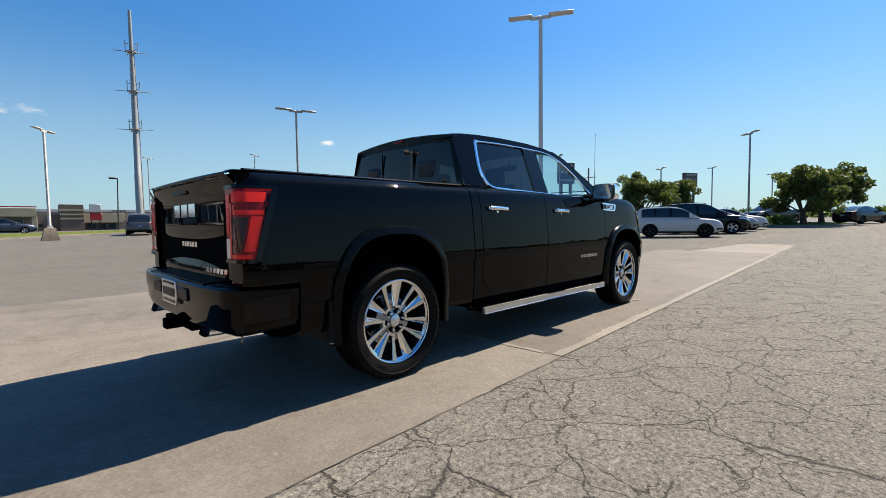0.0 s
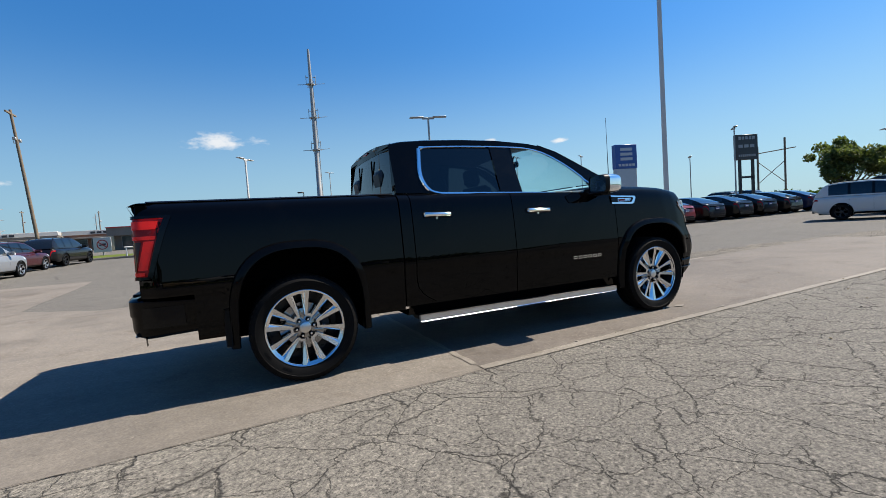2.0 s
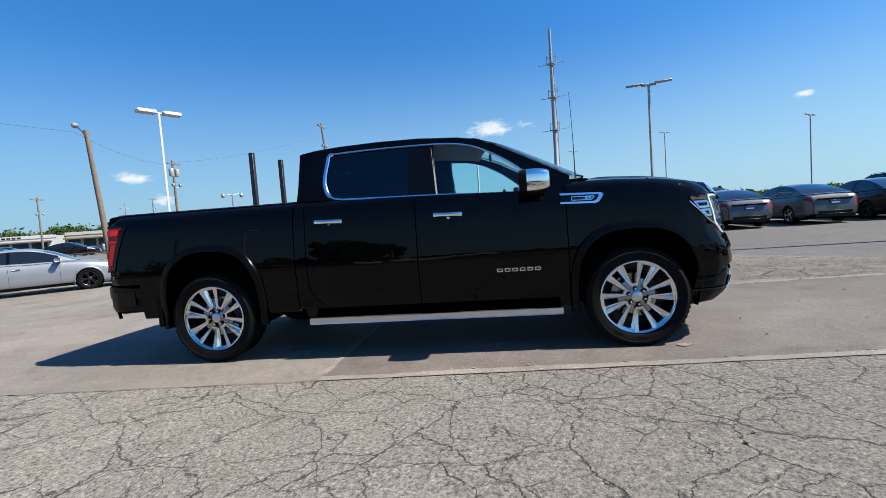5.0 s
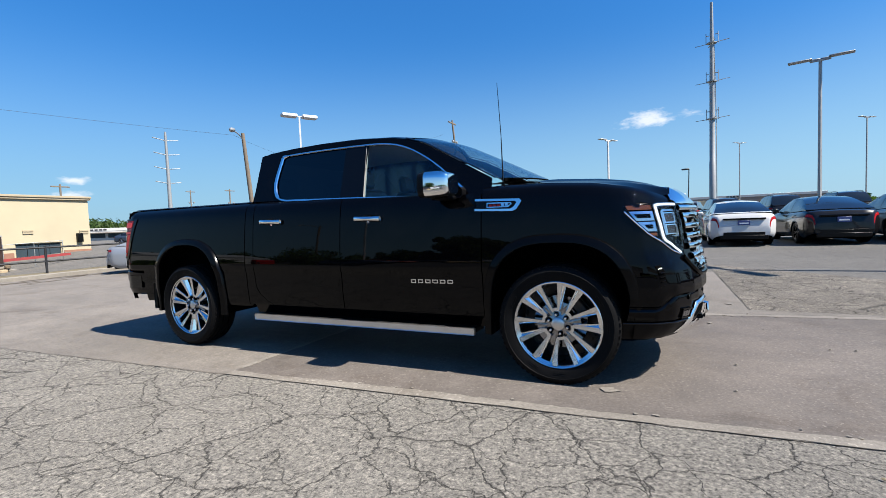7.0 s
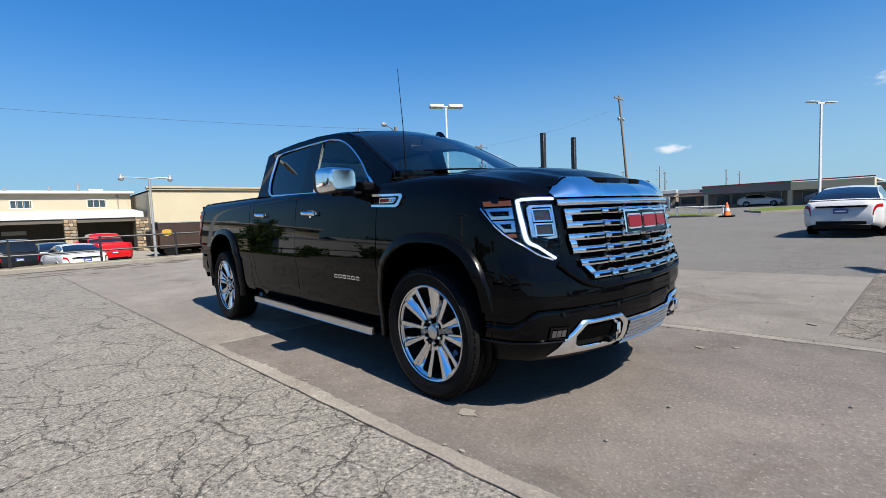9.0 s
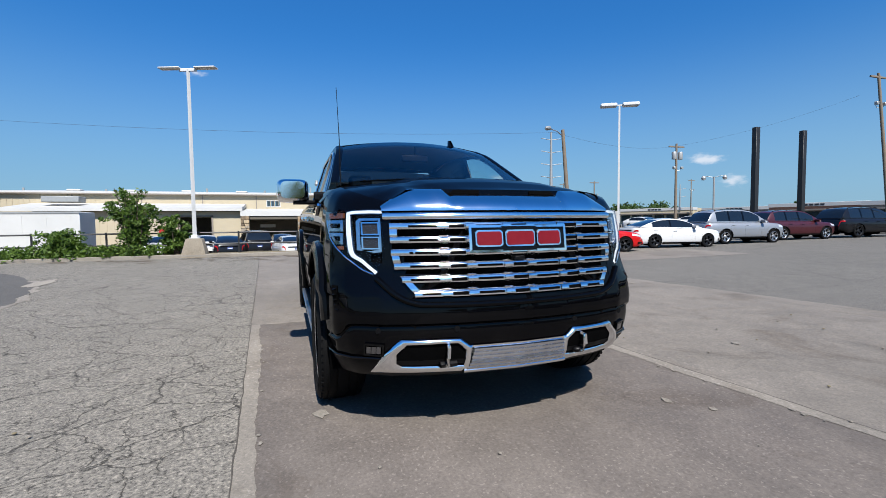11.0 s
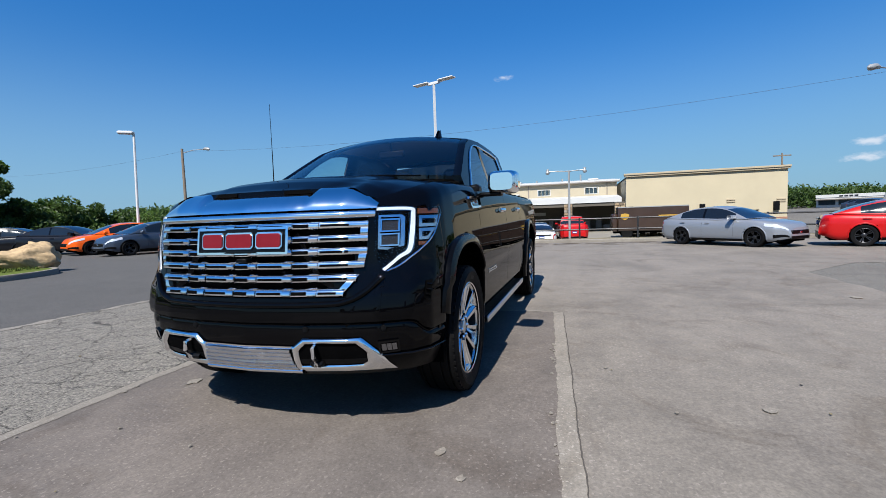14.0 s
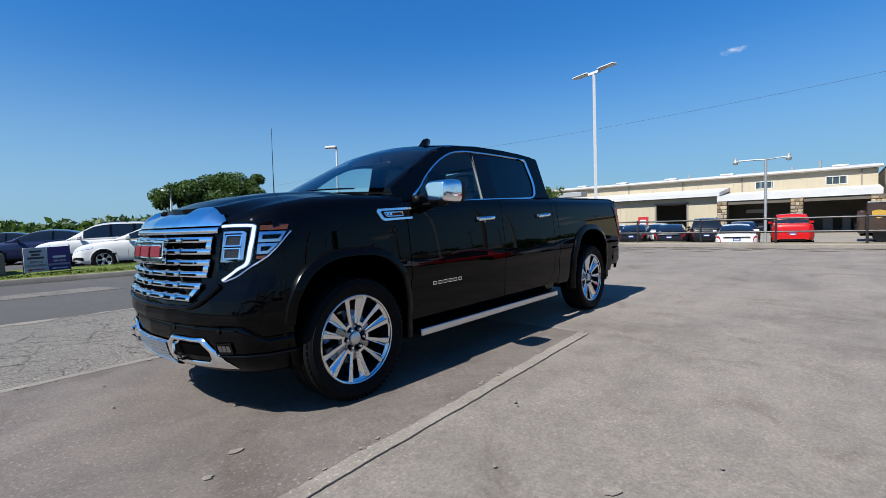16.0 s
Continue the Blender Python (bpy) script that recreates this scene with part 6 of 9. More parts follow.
def car_wheel(r, dark):
    """Meshes of one road wheel: tyre, and rim with its spokes."""
    if (r, dark) in _cw:
        return _cw[(r, dark)]
    ty = Bld().lathe([(r * 0.66, -0.10), (r * 0.75, -0.115), (r * 0.94, -0.11), (r, -0.08), (r, 0.08), (r * 0.94, 0.11), (r * 0.75, 0.115), (r * 0.66, 0.10)], 28)
    def spoked(a, q):
        d = (a + math.pi / 5) % (2 * math.pi / 5) - math.pi / 5
        return q < 0.22 or q > 0.585 or 0.05 < abs(d) < 0.05 + 0.17 + 0.1 * (0.6 - q)
    dep = ([0, 0.13, 0.20, 0.58, 0.64, 0.67], [0.088, 0.085, 0.068, 0.09, 0.104, 0.10])
    rm = Bld().grid(lambda a, q: (r * q * math.cos(a), float(np.interp(q, *dep)), r * q * math.sin(a)), lin(0, 2 * math.pi, 101), (0, 0.1, 0.15, 0.20, 0.24, 0.32, 0.40, 0.48, 0.56, 0.61, 0.64, 0.67), spoked)
    bk = Bld().lathe([(0, 0.015), (r * 0.62, 0.02), (r * 0.66, 0.08)], 24)
    _cw[(r, dark)] = (ty.data("tyre", M_RUBBER), rm.data("rim", M_DARKALLOY if dark else M_ALLOY, 30), bk.data("wheel_back", M_UNDER))
    return _cw[(r, dark)]


def flowing(pts, soft, stretch):
    """The line through pts with its corners rounded over a length."""
    xs = np.linspace(pts[0][0], pts[-1][0], 240)
    zs = np.interp(xs, [p[0] for p in pts], [p[1] * stretch for p in pts])
    n = max(1, int(soft / (xs[1] - xs[0])))
    for _ in range(2):
        zs = np.convolve(np.pad(zs, n, mode='reflect', reflect_type='odd'), np.ones(2 * n + 1) / (2 * n + 1), 'valid')
    return xs, zs


def make_car(kind, paint, at, label, dark=False, group="", stretch=1.0):
    k = KINDS[kind]
    L, W, R = k["L"], k["W"] / 2, k["R"]
    dx, dz = flowing(k["deck"], 0.05, stretch)
    rx, rz = flowing(k["roof"], 0.16, stretch)
    xf, xr = L - k["FO"], L - k["FO"] - k["WB"]
    z0 = 0.20 if kind in ("sedan", "hatch") else 0.27
    car = thing({"sedan": "sedan", "suv": "sport_utility_vehicle", "hatch": "hatchback", "pickup": "parked_pickup"}[kind], label, {"sedan": "car", "suv": "SUV", "hatch": "car", "pickup": "pickup truck"}[kind], at, group)

    def width(x):
        f = 1 - 0.30 * (1 - sstep(0, 0.45, L - x)) ** 2 - 0.13 * (1 - sstep(0, 1.3, L - x)) ** 2 - 0.20 * (1 - sstep(0, 0.35, x)) ** 2 - 0.05 * (1 - sstep(0, 1.1, x)) ** 2
        return W * f
    lev = [0.0, 0.07, 0.18, 0.32, 0.46, 0.58, 0.70, 0.80, 0.88, 0.94, 0.98]
    lw = [0.90, 0.955, 0.985, 0.995, 1.0, 1.0, 0.99, 0.975, 0.955, 0.925, 0.875]

    def surf(x, v, off=0.0):
        """v: height on the side from 0 at the sill to 1 at the shoulder."""
        top, base = float(np.interp(x, dx, dz)), z0 + 0.10 * (1 - sstep(0, 0.5, L - x)) + 0.14 * (1 - sstep(0, 0.5, x))
        z = base + v * (top - base)
        y = width(x) * float(np.interp(v, lev, lw)) + 0.008 * math.exp(-((v - 0.72) / 0.05) ** 2) + off
        return x - L / 2, y, z
    xs = sorted(set([round(q, 4) for q in lin(0.0, L, 78)] + [0.015, 0.05, L - 0.015, L - 0.05]))
    half = len(lev)

    def wheel_d(p):
        return min(math.hypot(p[0] + L / 2 - c, p[2] - R) for c in (xf, xr))
    Ra = R * 1.13
    b = Bld()
    for x in xs:
        row = [surf(x, v) for v in lev]
        row = [tuple(q) for q in row]
        for i, p in enumerate(row):
            for c in (xf, xr):
                d = math.hypot(p[0] + L / 2 - c, p[2] - R)
                if abs(d - Ra) < 0.045 and d > 0 and p[2] > R * 0.5:
                    f = Ra / d
                    row[i] = (c - L / 2 + (p[0] + L / 2 - c) * f, p[1], R + (p[2] - R) * f)
        w, top = width(x), row[-1][2]
        row += [(row[-1][0], w * 0.6, top + 0.022), (row[-1][0], 0.0, top + 0.032)]
        b.v += row
    m = half + 2
    for i in range(len(xs) - 1):
        for j in range(m - 1):
            q = (i * m + j, i * m + j + 1, (i + 1) * m + j + 1, (i + 1) * m + j)
            c = [sum(b.v[a][n] for a in q) / 4 for n in range(3)]
            if j < half - 1 and wheel_d(c) < Ra - 0.004:
                continue
            b.f.append(q)
    for i in (0, len(xs) - 1):
        p = b.v[i * m]
        b.v.append((p[0], 0.0, p[2]))
        b.f.append(tuple(i * m + j for j in range(m)) + (len(b.v) - 1,))
    b.both()
    part("body", b, PAINTS[paint], car, "", 32)
    under = Bld().box(-L / 2 + 0.25, -W * 0.80, z0 - 0.02, L / 2 - 0.25, W * 0.80, z0 + 0.10, 0.02)
    for c in (xf, xr):
        under.lathe([(Ra * 0.99, -W * 0.93), (Ra * 0.99, -W * 0.45), (0.0, -W * 0.45)], 24, 'y', (c - L / 2, 0, R)).lathe([(Ra * 0.99, W * 0.93), (Ra * 0.99, W * 0.45), (0.0, W * 0.45)], 24, 'y', (c - L / 2, 0, R))
    under.f = [f for f in under.f if not all(under.v[i][2] < 0.05 for i in f)]
    under.v = [(x, y, max(z, 0.12)) for x, y, z in under.v]
    part("underbody", under, M_UNDER, car)
    # greenhouse
    gx = sorted(set([round(q, 4) for q in lin(rx[0], rx[-1], 46)] + [k["back"][0], k["back"][1], k["front"][0], k["front"][1]] + list(k["cols"])))
    vs = [0.0, 0.10, 0.30, 0.55, 0.80, 0.92, 1.0]
    painted, frames, wind, rear = Bld(), Bld(), Bld(), Bld()

    def ghouse(x, v):
        zb = float(np.interp(x, dx, dz)) - 0.005
        zt = max(zb + 0.002, float(np.interp(x, rx, rz)))
        yb, yt = width(x) * 0.885, W * (0.885 - 0.235 * min(1.0, (zt - zb) / (max(rz) - 1.0)) ** 0.8)
        if v <= 1.0:
            bow = 0.02 * math.sin(math.pi * v)
            return (x - L / 2, yb + (min(yt, yb) - yb) * v + bow, zb + (zt - zb) * v)
        f = v - 1.0
        return (x - L / 2, min(yt, yb) * (1 - f), zt + 0.045 * math.sin(f * math.pi / 2) * min(1.0, (zt - zb) / 0.15))
    vall = vs + [1.25, 1.6, 2.0]
    cols = [(k["cols"][i], k["cols"][i + 1]) for i in range(0, len(k["cols"]), 2)]
    panes = [Bld() for _ in cols]
    for i in range(len(gx) - 1):
        for j in range(len(vall) - 1):
            xm, vm = (gx[i] + gx[i + 1]) / 2, (vall[j] + vall[j + 1]) / 2
            quad = [ghouse(gx[i], vall[j]), ghouse(gx[i], vall[j + 1]), ghouse(gx[i + 1], vall[j + 1]), ghouse(gx[i + 1], vall[j])]
            tgt = painted
            if vm < 1.0:
                if cols[0][0] < xm < cols[-1][1] and 0.06 < vm < 0.92:
                    tgt = frames
                for n, (a, c) in enumerate(cols):
                    zt, zb = ghouse(xm, 1.0)[2], ghouse(xm, 0.0)[2]
                    if a <= xm <= c and 0.10 < vm < 0.92 and zt - zb > 0.08:
                        tgt = panes[n]
            elif k["front"][0] < xm < k["front"][1]:
                tgt = wind
            elif k["back"][0] < xm < k["back"][1]:
                tgt = rear
            tgt.add(quad, [(0, 1, 2, 3)])
    part("cabin", painted.both(), PAINTS[paint], car, "", 32)
    part("window_frame", frames.both(), M_GLOSSTRIM, car)
    for p in panes:
        if p.f:
            part("side_window", p.flipped(), M_CARGLASS, car)
            part("side_window", p, M_CARGLASS, car)
    part("windshield", wind.both(), M_CARGLASS, car)
    part("rear_window", rear.both(), M_CARGLASS, car)
    # lamps, grille, bumpers, mirrors, handles, plates
    hz = 0.76 if kind != "pickup" else 0.74
    for s in (1, -1):
        def lay(x0, x1, v0, v1, m_, nm, off=0.008, n=9):
            g = Bld().grid(lambda x, v: surf(x, v, off), lin(x0, x1, n), lin(v0, v1, 4))
            part(nm, g if s > 0 else g.flipped(), m_, car)
        lay(L - 0.62, L - 0.06, hz, 0.90, M_LAMPCAR, "headlight")
        lay(0.012, 0.24, 0.75, 0.87 if kind != "pickup" else 0.95, M_REDLENS, "tail_light")
        lay(L - 0.36, L - 0.03, 0.16, 0.34, M_TRIM, "bumper_intake")
        lay(xr + Ra + 0.02, xf - Ra - 0.02, 0.0, 0.10, M_TRIM, "sill_trim", 0.006, 14)
        for c in (xf, xr):
            ring = []
            for a in lin(-0.15, math.pi + 0.15, 19):
                x, z = c + (Ra - 0.004) * math.cos(a), R + (Ra - 0.004) * math.sin(a)
                lo = surf(x, 0.0)[2]
                v = min(0.95, max(0.0, (z - lo) / max(0.1, surf(x, 1.0)[2] - lo)))
                ring.append((x - L / 2, s * (surf(x, v)[1] - 0.008), z))
            part("wheel_arch", Bld().tube(ring, 0.024, 8), PAINTS[paint] if kind == "sedan" else M_TRIM, car)
        mx = k["front"][1] - 0.42
        zb = float(np.interp(mx, dx, dz))
        yb = width(mx) * 0.9
        mr = Bld().box(mx - L / 2 - 0.07, s * (yb + 0.05), zb + 0.0, mx - L / 2 + 0.08, s * (yb + 0.24), zb + 0.14, 0.03).box(mx - L / 2 - 0.02, s * (yb - 0.03), zb, mx - L / 2 + 0.03, s * (yb + 0.1), zb + 0.04, 0.01)
        part("side_mirror", mr, PAINTS[paint], car)
        for a, c in cols[-2:]:
            p = surf(a + 0.14, 0.83)
            part("door_handle", Bld().box(p[0] - 0.10, s * (p[1] - 0.005), p[2] - 0.012, p[0] + 0.10, s * (p[1] + 0.028), p[2] + 0.014, 0.006), PAINTS[paint] if kind != "pickup" else M_CHROME, car)
        for a in [c[0] - 0.05 for c in cols] + [cols[-1][1] + 0.02]:
            if a > xr + Ra * 0.2:
                g = Bld().grid(lambda v, u: (surf(a + 0.007 * u, v, 0.0015)), lin(0.12, 0.97, 8), (0, 1))
                part("door_seam", g if s > 0 else g.flipped(), M_UNDER, car)
    zf = float(np.interp(L, dx, dz))
    part("grille", Bld().box(L / 2 - 0.06, -W * 0.50, 0.44, L / 2 + 0.012, W * 0.50, zf + 0.10, 0.02), M_TRIM, car)
    part("lower_grille", Bld().box(L / 2 - 0.06, -W * 0.55, 0.27, L / 2 + 0.008, W * 0.55, 0.39, 0.02), M_TRIM, car)
    part("grille_badge", Bld().box(L / 2, -0.06, zf + 0.0, L / 2 + 0.02, 0.06, zf + 0.07, 0.01), M_CHROME, car)
    part("rear_valance", Bld().box(-L / 2 - 0.006, -W * 0.62, 0.33, -L / 2 + 0.05, W * 0.62, 0.46, 0.02), M_TRIM, car)
    rp = part("number_plate", Bld().box(-L / 2 - 0.012, -0.16, 0.66, -L / 2 + 0.04, 0.16, 0.81, 0.004), M_NAVY, car)
    part("plate_bar", Bld().box(-L / 2 - 0.016, -0.12, 0.70, -L / 2 - 0.011, 0.12, 0.74), M_PLATE, rp)
    if kind == "sedan":
        part("tail_light_bar", Bld().box(-L / 2 - 0.010, -W * 0.62, 0.83, -L / 2 + 0.05, W * 0.62, 0.88, 0.008), M_GLOSSTRIM, car)
        part("rear_bumper_trim", Bld().box(-L / 2 - 0.012, -W * 0.70, 0.22, -L / 2 + 0.06, W * 0.70, 0.36, 0.02), M_TRIM, car)
    if kind == "suv":
        for s in (1, -1):
            rl = Bld().tube([(x - L / 2, s * W * 0.60, float(np.interp(x, rx, rz)) + 0.05) for x in lin(0.7, 2.6, 9)], 0.016, 6)
            for x in (0.7, 1.6, 2.6):
                rl.box(x - L / 2 - 0.03, s * W * 0.60 - 0.012, float(np.interp(x, rx, rz)) - 0.01, x - L / 2 + 0.03, s * W * 0.60 + 0.012, float(np.interp(x, rx, rz)) + 0.05)
            part("roof_rail", rl, M_TRIM, car)
    ty, rm, bk = car_wheel(R, dark)
    for c in (xf, xr):
        for s in (1, -1):
            w = part("wheel", rm, None, car)
            w.matrix_basis = pose(c - L / 2, s * (W - 0.125), R) @ pose(0, 0, 0, 0, 0, 0 if s > 0 else 180)
            for d, nm in ((ty, "tyre"), (bk, "wheel_back")):
                part(nm, d, None, w)
    return car


def park(x, y, heading, dz=0.0):
    """A parking pose: the vehicle's middle and the way it faces, in degrees."""
    return pose(x, y, lie(x, y) + 0.006 + dz, 0, 0, heading)


M_NAVY = surface("blue_print", (0.03, 0.05, 0.16), 0.5)
G1 = "cars parked in line"
make_car("sedan", "red", park(-11.05, 10.55, 71) @ Matrix.Scale(0.915, 4), "bright red sedan with black wheels parked on the lot", True, G1, 0.97)
make_car("sedan", "silver", park(-12.42, 6.35, 41) @ Matrix.Scale(0.895, 4), "silver sedan with black wheels parked by the fence", True, G1, 0.97)
make_car("sedan", "white", park(-11.75, 15.65, 78) @ Matrix.Scale(0.93, 4), "white sedan parked in line on the lot", True, G1, 0.97)
make_car("suv", "silver", park(-12.3, 20.45, 80) @ Matrix.Scale(0.95, 4), "silver sport utility vehicle parked in line", False, G1)
make_car("suv", "maroon", park(-12.9, 25.3, 80) @ Matrix.Scale(0.95, 4), "dark maroon sport utility vehicle parked in line", False, G1, 0.95)
make_car("suv", "black", park(-12.2, 30.2, 80), "black sport utility vehicle parked in line", True, G1, 0.95)
# rear-facing row of new cars
G2 = "row of new sedans"
first_of = {}
ROW = [(2.2, 16.6, "white"), (4.85, 15.1, "white"), (7.2, 15.1, "black"), (9.5, 15.1, "grey"), (12.1, 15.0, "grey"), (14.8, 15.0, "black"), (17.4, 15.0, "blue"), (19.9, 14.9, "deepred"), (22.5, 14.9, "black"), (25.0, 14.9, "black"), (27.4, 14.9, "black"), (29.8, 14.8, "black"), (32.2, 14.8, "navy")]
NAMES = {"white": "white", "black": "black", "grey": "dark grey", "blue": "steel blue", "deepred": "deep red", "navy": "navy blue"}
for i, (x, y, c) in enumerate(ROW):
    m = park(x, y, 90 + (i * 37 % 5) - 2)
    if c in first_of:
        copy_thing(first_of[c], m)
    else:
        first_of[c] = make_car("sedan", c, m, NAMES[c] + " sedan parked tail outwards in a row", c == "black", G2)
G3 = "vehicles in the back row"
sv = make_car("suv", "black", park(6.0, 31.0, 95), "black sport utility vehicle in the back row", False, G3)
for x, y, a in ((9.2, 31.5, 93), (12.4, 31.8, 92), (15.6, 32.0, 92), (27, 31, 92), (31, 31.2, 90), (44, 27.5, 92), (47.5, 27.5, 92)):
    copy_thing(sv, park(x, y, a))
make_car("suv", "grey", park(5.0, 41.6, 78), "grey sport utility vehicle standing by the exit", False)
# vehicles towards the east trees
G4 = "row beside the white sport utility vehicle"
make_car("suv", "white", park(21.2, 4.85, -69) @ Matrix.Scale(0.88, 4), "white sport utility vehicle with black trim parked on the lot", True, G4)
copy_thing(sv, park(25.6, 4.9, -69))
make_car("sedan", "silver", park(28.9, 5.1, -69), "pale silver sedan parked beside dark vehicles", False, G4)
copy_thing(first_of["white"], park(32.2, 5.2, -69))
copy_thing(first_of["blue"], park(36.0, 6.2, -69))
copy_thing(first_of["black"], park(47.2, -0.9, -25))
make_car("pickup", "black", park(47.6, 5.2, 155), "black pickup parked behind the trees", False)
# vehicles past the drive
G5 = "cars past the drive"
make_car("sedan", "white", park(-1.84, -15.6, -20), "white sedan parked behind the grass bed", False, G5)
make_car("suv", "white", park(-1.15, -19.0, -20) @ Matrix.Scale(0.94, 4), "white sport utility vehicle parked behind the sedan", False, G5)
make_car("sedan", "navy", park(0.2, -23.4, -20), "dark blue sedan parked in the far row", False, G5)
copy_thing(first_of["navy"], park(-0.3, -27.4, -20))
copy_thing(first_of["black"], park(1.0, -31.5, -20))
copy_thing(first_of["white"], park(-9.4, -29.5, -60))
copy_thing(first_of["black"], park(-10.8, -26.6, -55))
make_car("sedan", "black", park(-12.2, -23.6, 110), "black muscle sedan with its tail to the drive", False, G5)
make_car("hatch", "orange", park(-12.6, -20.9, -20), "bright orange hatchback with a black hood stripe", True, G5)
make_car("hatch", "blue", park(-12.0, -18.0, -14), "steel blue electric crossover", True, G5, 0.99)
# vehicles in the lower yard
G6 = "vehicles in the lower yard"
make_car("pickup", "red", park(-31.5, 0.9, 186), "red pickup standing in the lower yard", False, G6, 0.97)
copy_thing(first_of["white"], park(-25, -1.0, 190))
copy_thing(sv, park(-30, -3.4, 192))
copy_thing(first_of["grey"], park(-31.5, -1.6, 188))
copy_thing(first_of["black"], park(-28, -4.9, 190))
copy_thing(first_of["white"], park(-31, -6.6, 186))
copy_thing(first_of["black"], park(-29, -7.3, 186))
copy_thing(first_of["white"], park(-30.5, -9.2, 184))

# ---- poles, signs and wires ----
M_WHITEPOLE = surface("white_painted_steel", (0.455, 0.455, 0.449), 0.45, 0, 0.06, 4, 0.05, 0.001)
M_GREYPOLE = surface("galvanised_steel", (0.258, 0.265, 0.265), 0.45, 0.3, 0.1, 5, 0.05, 0.001)
M_WOOD = surface("weathered_pole_wood", (0.138, 0.109, 0.0804), 0.9, 0, 0.25, 3, 0.3, 0.01, 30)
M_BLACKSTEEL = surface("black_painted_steel", (0.010, 0.010, 0.011), 0.5, 0, 0.2, 6)
M_PED = concrete("pedestal_concrete", 0.184, (1.0, 0.86, 0.66), 0.35, 1.0)
M_WIRE = surface("dark_cable", (0.03, 0.03, 0.03), 0.7)


def pedestal(b, x, y, w0, w1, h):
    z = lie(x, y)
    n = len(b.v)
    for w, zz in ((w0, z - 0.1), (w0, z), (w1, z + h - 0.03), (w1 - 0.03, z + h)):
        b.v += [(x + sx * w, y + sy * w, zz) for sx, sy in ((-1, -1), (1, -1), (1, 1), (-1, 1))]
    for q in range(3):
        for i in range(4):
            b.f.append((n + q * 4 + i, n + q * 4 + (i + 1) % 4, n + q * 4 + 4 + (i + 1) % 4, n + q * 4 + 4 + i))
    b.f.append((n + 12, n + 13, n + 14, n + 15))
    return b


def lot_lamp(x, y, top, turn, style, ped=0.75, m=None, r=0.075, label=""):
    """A lot light: pedestal, pole and two heads."""
    m = m or M_WHITEPOLE
    z = lie(x, y)
    t = thing("lot_lamp", label or "white twin-head lot light on a concrete base", "lamp post", pose(x, y, z), "lot lights")
    if ped:
        w = 0.36 if ped > 0.9 else (0.46 if ped > 0.6 else 0.34)
        b = Bld()
        n = 0
        for wd, zz in ((w, -0.1), (w, 0.0), (w * 0.62, ped - 0.03), (w * 0.56, ped)):
            b.v += [(sx * wd, sy * wd, zz) for sx, sy in ((-1, -1), (1, -1), (1, 1), (-1, 1))]
        for q in range(3):
            for i in range(4):
                b.f.append((q * 4 + i, q * 4 + (i + 1) % 4, q * 4 + 4 + (i + 1) % 4, q * 4 + 4 + i))
        b.f.append((12, 13, 14, 15))
        part("pedestal", b, M_PED, t, "stained concrete base")
        part("base_plate", Bld().box(-0.17, -0.17, ped, 0.17, 0.17, ped + 0.03, 0.005).box(-r * 1.5, -r * 1.5, ped, r * 1.5, r * 1.5, ped + 0.14, 0.01), m, t)
    part("pole", Bld().tube([(0, 0, ped), (0, 0, top - z)], [r, r * 0.8], 4 if style != "round" else 12), m, t)
    h = top - z
    for s in (-1, 1):
        d = Matrix.Rotation(radians(turn + (0 if s > 0 else 180)), 4, 'Z')
        if style == "box":
            b = Bld().box(0.14, -0.22, h - 0.08, 1.0, 0.22, h + 0.12, 0.05, d).box(0.0, -0.05, h - 0.02, 0.14, 0.05, h + 0.04, 0.0, d)
        else:
            b = Bld().box(0.28, -0.16, h + 0.02, 1.12, 0.16, h + 0.08, 0.02, d).box(0.0, -0.035, h - 0.08, 0.36, 0.035, h + 0.05, 0.02, d)
        part("lamp_head", b, m, t)
    return t


lot_lamp(-15.45, -4.65, 7.23, 70, "flat", 0.75)
lot_lamp(-15.75, 16.1, 7.42, 60, "box", 0.0)
lot_lamp(10.28, 5.78, 8.25, -60, "flat", 0.80, M_WHITEPOLE, 0.10, "tall grey twin-head lot light on a stained concrete base")
lot_lamp(8.8, 21.1, 7.5, -15, "flat", 0.75, M_GREYPOLE, 0.08)
lot_lamp(-1.2, 35.1, 7.2, 60, "flat", 0.8, M_WHITEPOLE, 0.09)
for x, y, z in ((22.5, 60, 10.6), (31, 45, 8.8), (41.5, 45, 8.9), (39.6, 22.6, 7.9), (49, 15.6, 6.6), (39.6, 5.4, 7.8), (62, 14, 7.5), (70, 9, 6.8), (50, 35, 7.2), (13, 75, 11)):
    lot_lamp(x, y, z, 40, "flat", 0.7, M_GREYPOLE, 0.08, "grey twin-head lot light standing among parked cars")


